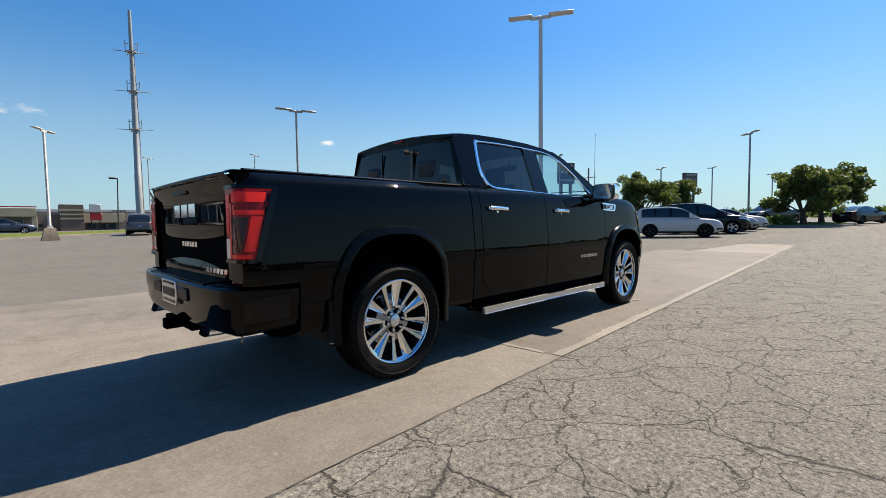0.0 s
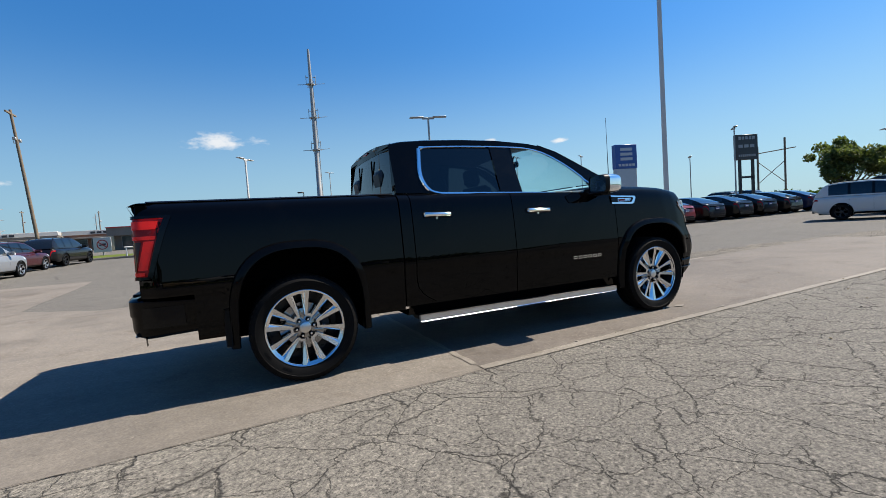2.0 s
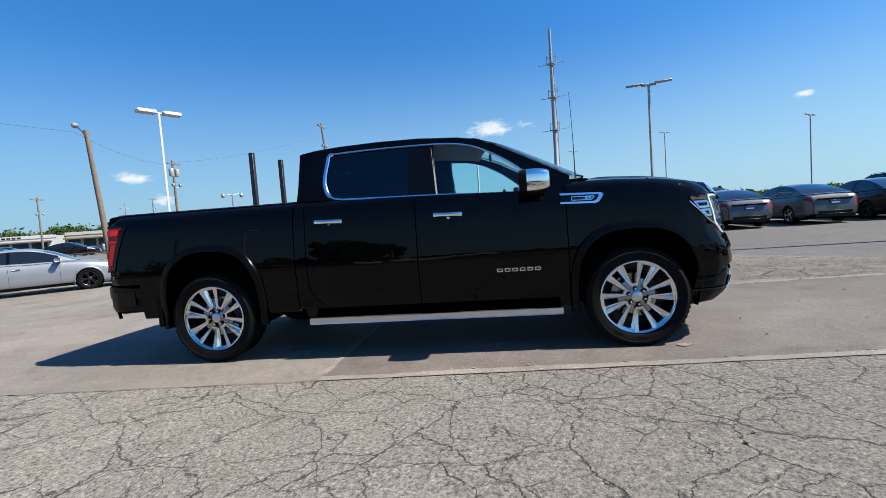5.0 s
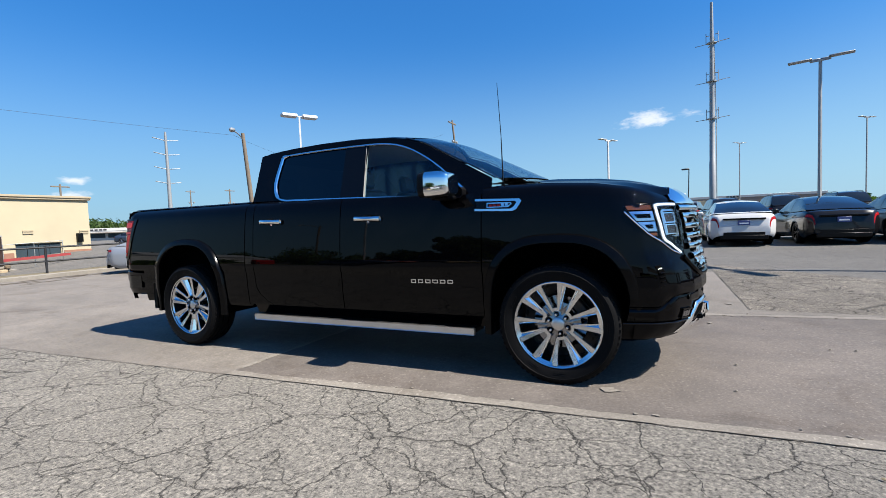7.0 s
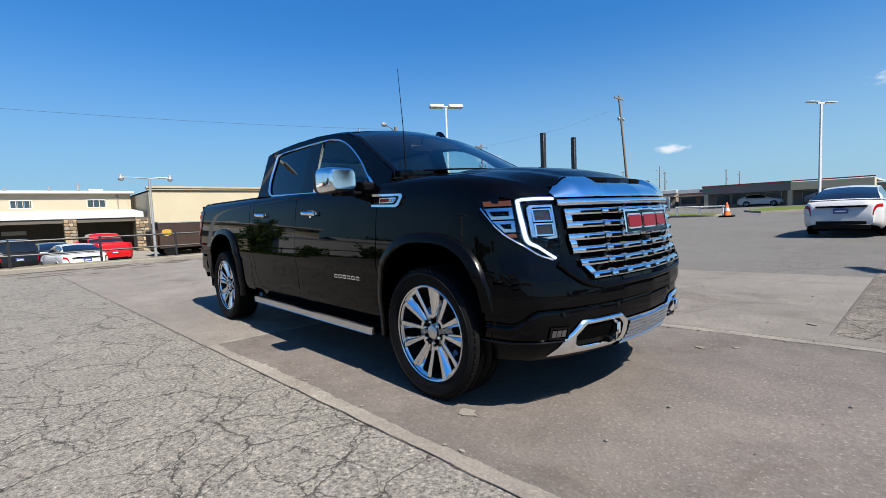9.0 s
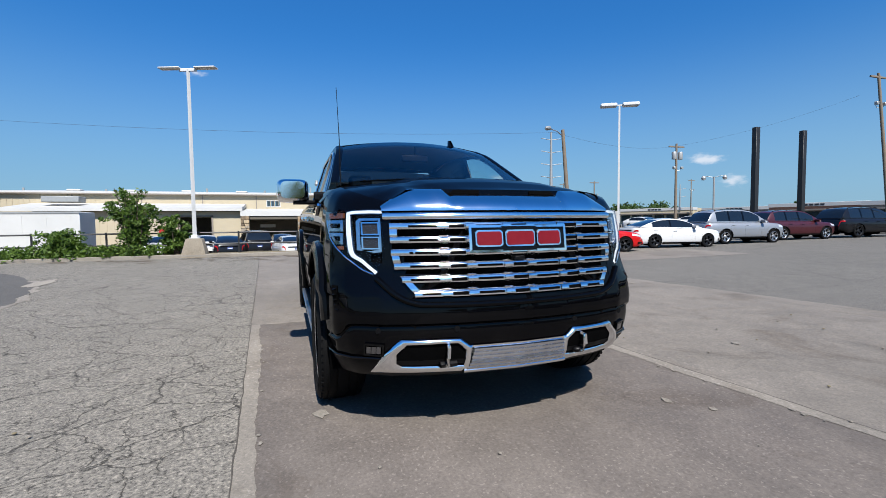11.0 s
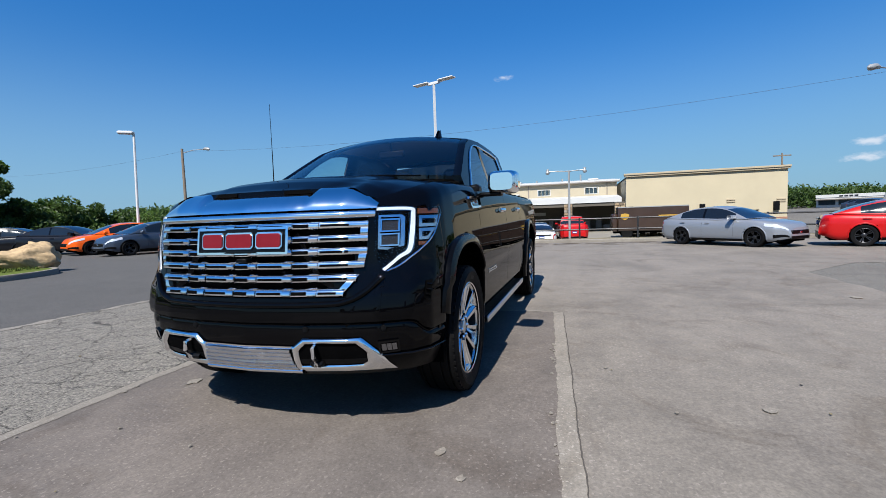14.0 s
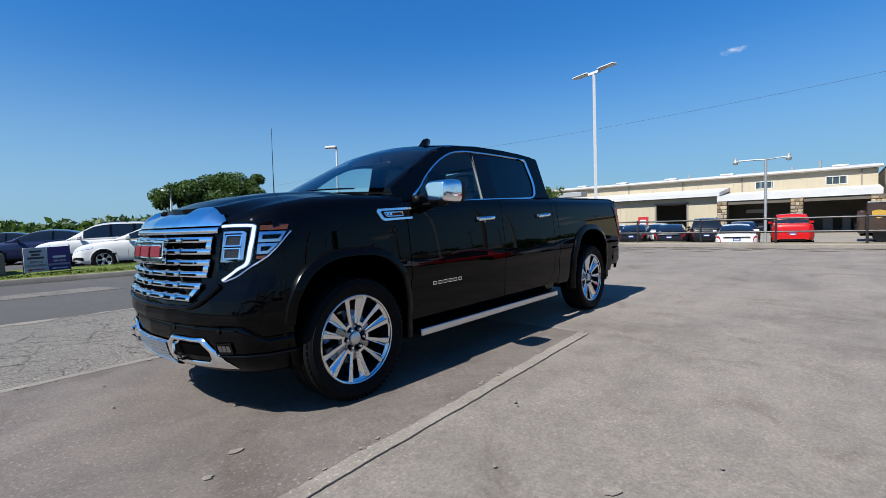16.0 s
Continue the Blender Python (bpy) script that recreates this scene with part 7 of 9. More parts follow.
def wood_pole(x, y, top, lean=(0, 0), arm=None, gear=0, label="weathered wooden utility pole"):
    z = lie(x, y)
    t = thing("utility_pole", label, "utility pole", pose(x, y, z), "utility poles")
    h = top - z
    part("shaft", Bld().tube([(0, 0, -0.3), (lean[0] * 0.5, lean[1] * 0.5, h * 0.5), (lean[0], lean[1], h)], [0.135, 0.115, 0.09], 10), M_WOOD, t)
    if arm:
        ax, ay = arm
        p = [(lean[0], lean[1], h - 0.35), (lean[0] + ax * 0.5, lean[1] + ay * 0.5, h - 0.22), (lean[0] + ax, lean[1] + ay, h - 0.25)]
        part("lamp_arm", Bld().tube(p, 0.028, 6), M_GREYPOLE, t)
        q = Vector(p[-1])
        d = Vector((ax, ay, 0)).normalized()
        part("lamp_head", Bld().tube([q - d * 0.1, q + d * 0.15 + Vector((0, 0, 0.02)), q + d * 0.45 - Vector((0, 0, 0.04)), q + d * 0.60 - Vector((0, 0, 0.06))], [0.05, 0.11, 0.12, 0.03], 8), M_GREYPOLE, t, "grey cobra-head street light")
    if gear:
        part("crossarm", Bld().box(lean[0] - 0.06, lean[1] - 0.9, h - 0.35, lean[0] + 0.06, lean[1] + 0.9, h - 0.22, 0.01), M_WOOD, t)
        for s in (-1, 1):
            if gear > 1:
                part("transformer", Bld().lathe([(0, 0), (0.20, 0.0), (0.21, 0.04), (0.21, 0.62), (0.18, 0.68), (0, 0.70)], 14, 'z', (lean[0] + 0.1, lean[1] + s * 0.36, h - 1.45)), M_GREYPOLE, t, "grey pole transformer")
            part("flood_lamp", Bld().box(lean[0] + 0.1, lean[1] + s * 0.45 - 0.12, h - 2.35, lean[0] + 0.32, lean[1] + s * 0.45 + 0.12, h - 2.12, 0.03), M_GREYPOLE, t)
            part("lamp_bracket", Bld().tube([(lean[0], lean[1], h - 2.5), (lean[0] + 0.15, lean[1] + s * 0.45, h - 2.4)], 0.025, 6), M_GREYPOLE, t)
    return t


wood_pole(-17.45, 14.2, 6.35, (-0.15, -0.45), (1.1, -1.5))
wood_pole(-16.4, 41.1, 11.8, (-0.6, -0.9), None, 1, "tall leaning wooden pole with flood lights")
wood_pole(-28.6, 33.3, 8.3, (0, 0), None, 2, "wooden utility pole with transformers and crossarm")
wood_pole(-23.5, -27.7, 7.1, (0, 0), (0.3, 2.4))
for x, y, h in ((-60, 48, 8), (-75, 52, 9), (-58, 24, 7.2), (-70, 80, 10), (-55, 120, 11), (-40, 110, 9), (-30, 120, 9), (-66, 27, 6.5)):
    wood_pole(x, y, h, (0, 0), None, 1)


def single_lamp(x, y, top, dx, dy, m=None, r=0.07, label="white lot light with a single head"):
    z = lie(x, y)
    t = thing("lot_lamp", label, "lamp post", pose(x, y, z), "single lot lights")
    h = top - z
    part("pole", Bld().tube([(0, 0, 0), (-0.15 * dx, -0.15 * dy, h)], [r, r * 0.8], 8), m or M_WHITEPOLE, t)
    d = Matrix.Translation((-0.15 * dx, -0.15 * dy, h)) @ Matrix.Rotation(math.atan2(dy, dx), 4, 'Z')
    part("lamp_head", Bld().box(0.0, -0.16, -0.10, 0.72, 0.16, 0.06, 0.05, d), m or M_WHITEPOLE, t)


single_lamp(-13.6, -20.7, 6.1, 0.6, -0.8)
single_lamp(-9.0, -36, 4.4, 0.6, -0.8)
single_lamp(5.2, 52, 5.9, -1, 0.2, M_BLACKSTEEL, 0.06, "dark lot light with a single head")


def yard_lamp():
    x, y, z = -17.35, 1.15, lie(-17.35, 1.15)
    h = 3.09 - z
    t = thing("yard_lamp", "grey steel yard light with two hanging lamps", "lamp post", pose(x, y, z))
    part("pole", Bld().tube([(0, 0, 0), (0, 0, h)], [0.055, 0.045], 10), M_GREYPOLE, t)
    for s, c in ((-1, 0.95), (1, 0.70)):
        part("lamp_arm", Bld().tube([(0, 0, h - 0.04), (0.1, s * c * 0.5, h - 0.02), (0.12, s * c, h - 0.02)], 0.025, 6), M_GREYPOLE, t)
        part("lamp_head", Bld().lathe([(0, -0.16), (0.075, -0.14), (0.10, -0.06), (0.06, -0.01), (0.06, 0.08), (0.02, 0.11), (0, 0.11)], 12, 'z', (0.12, s * c, h)), M_GREYPOLE, t, "round glass-bottomed lamp")


yard_lamp()
t2 = thing("yard_lamp", "grey street light with two globe heads", "lamp post", pose(-19.0, 26.8, lie(-19, 26.8)))
part("pole", Bld().tube([(0, 0, 0), (0, 0, 4.1)], 0.06, 8), M_GREYPOLE, t2)
for s in (-1, 1):
    part("lamp_arm", Bld().tube([(0, 0, 4.05), (0.3 * s, 0.3 * s, 4.15), (0.42 * s, 0.42 * s, 4.1)], 0.025, 6), M_GREYPOLE, t2)
    part("lamp_head", Bld().lathe([(0, -0.18), (0.12, -0.14), (0.15, 0.0), (0.08, 0.12), (0, 0.14)], 12, 'z', (0.45 * s, 0.45 * s, 4.05)), M_GREYPOLE, t2)
for x, y in ((-20.6, 32.8), (-20.5, 37.8)):
    t = thing("sign_post", "tall black bare steel sign post", "post", pose(x, y, lie(x, y)), "black posts")
    part("shaft", Bld().box(-0.19, -0.19, -0.2, 0.19, 0.19, 8.18 - lie(x, y), 0.015), M_BLACKSTEEL, t)

# radio mast with three antenna platforms
mx, my = 7.9, 56.0
mz = lie(mx, my)
mast_t = thing("radio_mast", "tall grey monopole mast with antenna arms", "mast", pose(mx, my, mz))
part("shaft", Bld().tube([(0, 0, 0), (0, 0, 6.2), (0, 0, 6.25), (0, 0, 14), (0, 0, 24.3 - mz)], [0.36, 0.33, 0.30, 0.26, 0.15], 14), M_GREYPOLE, mast_t)
part("cable_run", Bld().tube([(0.42, 0, 0), (0.38, 0, 12), (0.2, 0, 20)], 0.05, 6), M_GREYPOLE, mast_t)
for i, z in enumerate((11.6, 15.7, 19.9)):
    part("antenna_arm", Bld().tube([(-1.6, 0.3, z - mz - 0.05), (0, 0, z - mz), (1.7, -0.2, z - mz + 0.15)], 0.035, 6).tube([(0.2, -1.4, z - mz), (-0.2, 1.4, z - mz)], 0.035, 6), M_GREYPOLE, mast_t)
    part("platform_ring", Bld().lathe([(0.30, -0.06), (0.50, -0.05), (0.50, 0.05), (0.30, 0.06)], 14, 'z', (0, 0, z - mz)), M_GREYPOLE, mast_t)
    for dx, h in ((-0.55, 1.1), (0.62, 1.2)):
        part("panel_antenna", Bld().tube([(dx, 0, z - mz - 0.1), (dx, 0, z - mz + h)], 0.04, 6).box(dx - 0.03, -0.06, z - mz + h - 0.3, dx * 0.5, 0.06, z - mz + h - 0.24), M_GREYPOLE, mast_t)


def pylon(x, y, top, arms, label="grey steel transmission pole with crossarms"):
    t = thing("transmission_pole", label, "utility pole", pose(x, y, lie(x, y)), "transmission poles")
    h = top - lie(x, y)
    part("shaft", Bld().tube([(0, 0, 0), (0, 0, h)], [0.022 * h, 0.010 * h], 10), M_GREYPOLE, t)
    for k in range(arms):
        z = h - 2.0 - k * 3.2
        part("crossarm", Bld().tube([(-0.3, -2.8, z + 0.4), (0, 0, z), (0.3, 2.8, z + 0.4)], 0.10, 6), M_GREYPOLE, t)


pylon(-98, 63.5, 24.2, 4)
pylon(-66, 172, 15.8, 3)
pylon(-140, 150, 16, 2)
pylon(-60, 249, 16, 2)
hf = thing("power_line_support", "wooden H-frame line support far off", "utility pole", pose(70, 37, lie(70, 37)))
for d in (-1.6, 1.6):
    part("shaft", Bld().tube([(d, -d * 0.6, 0), (d, -d * 0.6, 8.3 if d < 0 else 9.3)], 0.14, 8), M_WOOD, hf)
part("crossarm", Bld().tube([(-1.8, 1.1, 7.2), (2.9, -1.7, 7.8)], 0.08, 6), M_WOOD, hf)
part("brace", Bld().tube([(-1.6, 0.96, 2.8), (1.6, -0.96, 6)], 0.05, 6).tube([(1.6, -0.96, 2.8), (-1.6, 0.96, 6)], 0.05, 6), M_WOOD, hf)


def wire(a, b, sag):
    a, b = Vector(a), Vector(b)
    pts = [a.lerp(b, k / 24) - Vector((0, 0, sag * 4 * (k / 24) * (1 - k / 24))) for k in range(25)]
    tagged(part("overhead_cable", Bld().tube(pts, 0.005, 4), M_WIRE), "thin dark overhead cable between poles", "cable", "overhead cables")


wire((-17.75, 13.3, 6.2), (-23.5, -27.7, 6.9), 0.7)
wire((-17.75, 13.3, 6.2), (-28.6, 33.3, 8.1), 0.5)
wire((-28.6, 33.3, 8.1), (-17.6, 39.3, 10.3), 0.4)
wire((-23.5, -27.7, 6.9), (-30, -70, 8), 0.8)


# ---- signs ----
def sign_text(txt, size, m, parent, at, extrude=0.002):
    c = bpy.data.curves.new("sign_lettering", 'FONT')
    c.body, c.size, c.extrude, c.align_x, c.align_y = txt, size, extrude, 'CENTER', 'CENTER'
    c.materials.append(m)
    o = new("sign_lettering", c)
    o.parent = parent
    o.matrix_basis = at
    return o


M_BLUESIGN = surface("blue_sign_panel", (0.0115, 0.0689, 0.258), 0.4, 0, 0.06, 2)
M_WHITESIGN = surface("white_sign_panel", (0.425, 0.431, 0.437), 0.45, 0, 0.05, 2)
M_BLACKSIGN = surface("black_sign_panel", (0.015, 0.015, 0.02), 0.35, 0, 0.1, 2)
M_GREYSIGN = surface("grey_sign_mark", (0.258, 0.258, 0.264), 0.4, 0.2, 0.05, 5)
bs = thing("pylon_sign", "blue and white dealership pylon sign", "sign", pose(35.4, 31.5, lie(35.4, 31.5), 0, 0, -12))
part("sign_column", Bld().box(-1.2, -0.3, 0, 1.2, 0.3, 4.95, 0.03), M_WHITESIGN, bs, "pale grey sign column")
part("sign_panel", Bld().box(-1.25, -0.34, 4.95, 1.25, 0.34, 7.45, 0.03), M_BLUESIGN, bs, "blue panel with white marks")
for x0, z0, x1, z1 in ((-0.7, 5.8, 0.7, 6.1), (-0.7, 6.3, 0.7, 6.6), (-0.7, 6.8, 0.7, 7.1)):
    part("sign_mark", Bld().box(x0, -0.37, z0, x1, -0.33, z1, 0.01), M_WHITESIGN, bs)
for i in range(5):
    part("sign_bar", Bld().box(-0.95 + 0.40 * i, -0.37, 5.20, -0.65 + 0.40 * i, -0.33, 5.45, 0.01), M_WHITESIGN, bs)


def black_sign(x, y, top, w, h, turn):
    t = thing("pylon_sign", "black dealership sign on steel legs", "sign", pose(x, y, lie(x, y), 0, 0, turn), "black signs")
    z = top - lie(x, y)
    part("sign_panel", Bld().box(-w / 2, -0.2, z - h, w / 2, 0.2, z, 0.02), M_BLACKSIGN, t, "black panel with grey marks")
    for s in (-1, 1):
        part("sign_leg", Bld().box(s * w * 0.30 - 0.10, -0.12, 0, s * w * 0.30 + 0.10, 0.12, z - h), M_BLACKSTEEL, t)
    part("sign_brace", Bld().box(-w * 0.3, -0.08, (z - h) * 0.62, w * 0.3, 0.08, (z - h) * 0.62 + 0.2), M_BLACKSTEEL, t)
    for r, (n, zz, hh) in enumerate(((5, 0.80, 0.12), (3, 0.48, 0.12), (9, 0.12, 0.09))):
        for i in range(n):
            a = -w * 0.40 + w * 0.80 * i / n
            part("sign_bar", Bld().box(a, -0.23, z - h + h * zz, a + w * 0.80 / n * 0.72, -0.19, z - h + h * (zz + hh)), M_GREYSIGN, t)


black_sign(45.0, 25.0, 7.9, 2.3, 2.5, -20)
black_sign(67.8, 18.4, 7.6, 2.7, 2.0, -20)
black_sign(62.3, 19.6, 6.1, 2.5, 1.8, -20)
ns = thing("no_truck_sign", "square white sign with a red ring crossing out a lorry", "sign", pose(-11.3, 36.0, lie(-11.3, 36) + 0.15, 0, 0, -8))
part("sign_panel", Bld().box(-0.57, -0.02, 0.35, 0.57, 0.02, 1.42, 0.01), M_WHITESIGN, ns)
part("sign_post", Bld().box(-0.03, 0.02, 0, 0.03, 0.06, 1.38), M_GREYPOLE, ns)
M_SIGNRED = surface("sign_red", (0.316, 0.0115, 0.0115), 0.5)
part("red_ring", Bld().lathe([(0.30, -0.036), (0.36, -0.036), (0.36, -0.022), (0.30, -0.022)], 32, 'y', (0, 0, 0.89), True), M_SIGNRED, ns)
part("red_slash", Bld().box(-0.32, -0.036, -0.03, 0.32, -0.022, 0.03, 0, Matrix.Translation((0, 0, 0.89)) @ pose(0, 0, 0, 0, 40, 0)), M_SIGNRED, ns)
part("lorry_mark", Bld().box(-0.05, -0.03, 0.83, 0.22, -0.021, 0.97).box(-0.2, -0.03, 0.81, -0.07, -0.021, 0.91), M_BLACKSIGN, ns)
cone = thing("traffic_cone", "orange traffic cone by the exit", "traffic cone", pose(-5.65, 32.2, lie(-5.65, 32.2)))
part("cone_body", Bld().lathe([(0.24, 0.05), (0.05, 0.98), (0.0, 1.0)], 16, 'z'), surface("orange_plastic", (0.8, 0.12, 0.01), 0.5), cone)
part("cone_band", Bld().lathe([(0.172, 0.42), (0.125, 0.62)], 16, 'z'), M_WHITESIGN, cone)
part("cone_base", Bld().box(-0.4, -0.4, 0, 0.4, 0.4, 0.12, 0.03), M_RUBBER, cone)
gate = thing("barrier_gate", "white pipe barrier along the grass", "barrier", pose(-8.0, 34.0, lie(-8, 34)))
part("rail", Bld().tube([(-1.6, 0, 0.75), (1.7, 0, 0.72)], 0.05, 8), M_WHITEPOLE, gate)
for x in (-1.5, 0.1, 1.6):
    part("post", Bld().tube([(x, 0, 0), (x, 0, 0.78)], 0.05, 8), M_WHITEPOLE, gate)

# service banners on the grass
M_BANNERW = surface("pale_banner", (0.32, 0.339, 0.369), 0.7, 0, 0.08, 4)
M_BANNERP = surface("purple_banner", (0.0339, 0.0184, 0.123), 0.7, 0, 0.1, 4)
isl = [(9.5, -12.2), (2.6, -11.7), (0.0, -11.42), (-2.4, -11.4), (-3.9, -11.9), (-4.5, -12.9), (-4.9, -14.2), (-4.2, -14.9), (0.0, -14.7), (5.0, -15.1), (9.5, -15.2)]
island("grass_bed", isl)
grass_tufts("grass_blades", [(9, -12.6), (0, -11.7), (-3.7, -12.2), (-4.4, -13.6), (-3.5, -14.5), (9, -15)], 9000, 0.03, 0.08, 4, 0.17)
bn = thing("service_banner", "pale and purple service banners on wire stakes in the grass", "banner", pose(1.62, -12.55, lie(1.6, -12.5) + 0.15, 0, 0, 196))
for x0, x1, m, lines in ((-0.52, 0.0, M_BANNERW, ("SERVICE", "DEPARTMENT")), (0.0, 0.52, M_BANNERP, ("SERVICE", "DEPARTMENT"))):
    pn = part("banner_panel", Bld().box(x0 + 0.005, -0.012, 0.10, x1 - 0.005, 0.012, 0.74, 0.004), m, bn)
    cx = (x0 + x1) / 2
    lm = M_WHITESIGN if m is M_BANNERP else M_BLACKSIGN
    for i, tx in enumerate(lines):
        sign_text(tx, 0.078, lm, bn, Matrix.Translation((cx, -0.016, 0.36 - 0.095 * i)) @ pose(0, 0, 0, 90, 0, 0))
    for j, wd in enumerate((0.3,) if m is M_BANNERP else (0.36, 0.18, 0.26)):
        part("name_bar", Bld().box(cx - wd / 2, -0.018, 0.44 + 0.085 * j, cx + wd / 2, -0.012, 0.495 + 0.085 * j), lm, pn)
    part("arrow_mark", Bld().box(cx - 0.18, -0.018, 0.15, cx + 0.18, -0.012, 0.175).box(cx - 0.15, -0.018, 0.135, cx - 0.11, -0.012, 0.19), M_SIGNRED if m is M_BANNERW else M_WHITESIGN, pn)
for x in (-0.52, 0.52):
    part("stake", Bld().tube([(x, 0.015, -0.1), (x, 0.015, 0.78)], 0.012, 6), M_BLACKSTEEL, bn)
# boulder
rnd = random.Random(5)
bo = Bld().grid(lambda u, v: tuple(Vector((0.78 * math.sin(v) * math.cos(u), 0.5 * math.sin(v) * math.sin(u), 0.52 * math.cos(v) * (0.8 + 0.2 * math.cos(u)))) * (1 + 0.22 * noise.noise(Vector((math.sin(v) * math.cos(u) * 1.8, math.sin(v) * math.sin(u) * 1.8, math.cos(v) * 1.8))) + 0.08 * noise.noise(Vector((math.sin(v) * math.cos(u) * 6, math.sin(v) * math.sin(u) * 6, math.cos(v) * 6))))), lin(0, 2 * math.pi, 49), lin(0, math.pi, 29))
o = tagged(part("boulder", bo, surface("sandstone", (0.34, 0.24, 0.13), 0.9, 0, 0.35, 2.2, 0.5, 0.03, 12)), "large rough tan sandstone boulder on the grass", "boulder")
o.matrix_basis = pose(-4.1, -13.3, lie(-4.1, -13.3) + 0.40, 0, 6, 160)
bl = Bld().box(-0.5, -0.3, 0, 0.5, 0.3, 0.62, 0.04)
o = tagged(part("concrete_block", bl, M_PED), "grey concrete block standing on the grass", "block")
o.matrix_basis = pose(3.0, -12.75, lie(3, -12.7) + 0.15, 0, 0, 20)

# ---- west edge: kerb, verge, fence, hedge ----
kb = Bld().grid(lambda y, k: ((-15.0, -15.0, -15.05, -15.2, -15.23)[k] - 0.35 * sstep(2, 8, y) + 0.6 * sstep(-8, -14, y), y, lie(-15.0, y) + (-0.02, 0.11, 0.13, 0.13, 0.0)[k]), lin(-40, 13, 60), range(5))
tagged(part("kerb", kb, M_KERB), "pale concrete kerb along the lot's edge", "kerb", "", "structure")
vg = Bld().grid(lambda y, x: (x - 0.35 * sstep(2, 8, y) + 0.6 * sstep(-8, -14, y), y, lie(x, y) + 0.10 * sstep(-17.6, -16.4, x) + 0.012 + 0.03 * noise.noise(Vector((x, y, 0)))), lin(-40, 13, 80), (-20.5, -19.5, -18.7, -18.0, -17.3, -16.6, -15.9, -15.22))
tagged(part("verge", vg, M_DIRT), "dry grassy verge beside the fence", "verge", "", "structure")
yd = Bld().grid(lambda x, y: (x, y, lie(x, y) + 0.01), lin(-52, -19, 8), lin(-44, 9, 8))
tagged(part("yard_pavement", yd, M_YARD), "pale concrete yard below the lot", "pavement", "", "structure")
fence = thing("pipe_fence", "black two-rail pipe fence along the lot's edge", "fence", pose(-16.0, 0, 0))
for i in range(22):
    y = -36 + 2.35 * i
    part("post", Bld().tube([(0, y, lie(-15, y) - 0.2), (0, y, 1.02 + lie(-15, y))], 0.038, 8), M_BLACKSTEEL, fence)
for z in (0.50, 0.96):
    part("rail", Bld().tube([(0, -36, z + lie(-15, 0)), (0, 14, z + lie(-15, 0))], 0.032, 8), M_BLACKSTEEL, fence)


def leaf_mat(name, a, b_):
    m, t, b = nodes_of(name)
    g = t.nodes.new("ShaderNodeNewGeometry")
    r = ramp(t, g.outputs["Random Per Island"], [(0.0, a), (0.6, tuple((p + q) / 2 for p, q in zip(a, b_))), (1.0, b_)])
    t.links.new(r.outputs[0], b.inputs["Base Color"])
    b.inputs["Roughness"].default_value = 0.55
    b.inputs["Specular IOR Level"].default_value = 0.3
    thin = t.nodes.new("ShaderNodeBsdfTranslucent")
    t.links.new(mixc(t, 1.0, r.outputs[0], (1.3, 1.4, 0.7), 'MULTIPLY'), thin.inputs[0])
    mx = t.nodes.new("ShaderNodeMixShader")
    mx.inputs[0].default_value = 0.34
    t.links.new(b.outputs[0], mx.inputs[1])
    t.links.new(thin.outputs[0], mx.inputs[2])
    t.links.new(mx.outputs[0], t.nodes["Material Output"].inputs[0])
    return m


M_LEAF = leaf_mat("tree_leaves", (0.022, 0.043, 0.010), (0.062, 0.106, 0.022))
M_LEAFO = leaf_mat("oak_leaves", (0.043, 0.061, 0.018), (0.115, 0.144, 0.043))
M_LEAFH = leaf_mat("hedge_leaves", (0.033, 0.066, 0.011), (0.100, 0.162, 0.026))
M_BARK = surface("bark", (0.0574, 0.043, 0.0316), 0.95, 0, 0.3, 3, 0.5, 0.02, 25)


def leaves(b, rnd, c, rad, n, size, flat=0.75):
    for _ in range(n):
        while True:
            p = Vector((rnd.uniform(-1, 1), rnd.uniform(-1, 1), rnd.uniform(-1, 1)))
            if 0.25 < p.length < 1:
                break
        p = Vector((p.x * rad, p.y * rad, p.z * rad * flat)) + c
        a = Vector((rnd.gauss(0, 1), rnd.gauss(0, 1), rnd.gauss(0, 1))).normalized()
        d = a.cross(Vector((rnd.gauss(0, 1), rnd.gauss(0, 1), rnd.gauss(0, 1)))).normalized()
        s = size * rnd.uniform(0.6, 1.3)
        b.add([p - a * s, p + d * s * 0.45, p + a * s, p - d * s * 0.45], [(0, 1, 2, 3)])


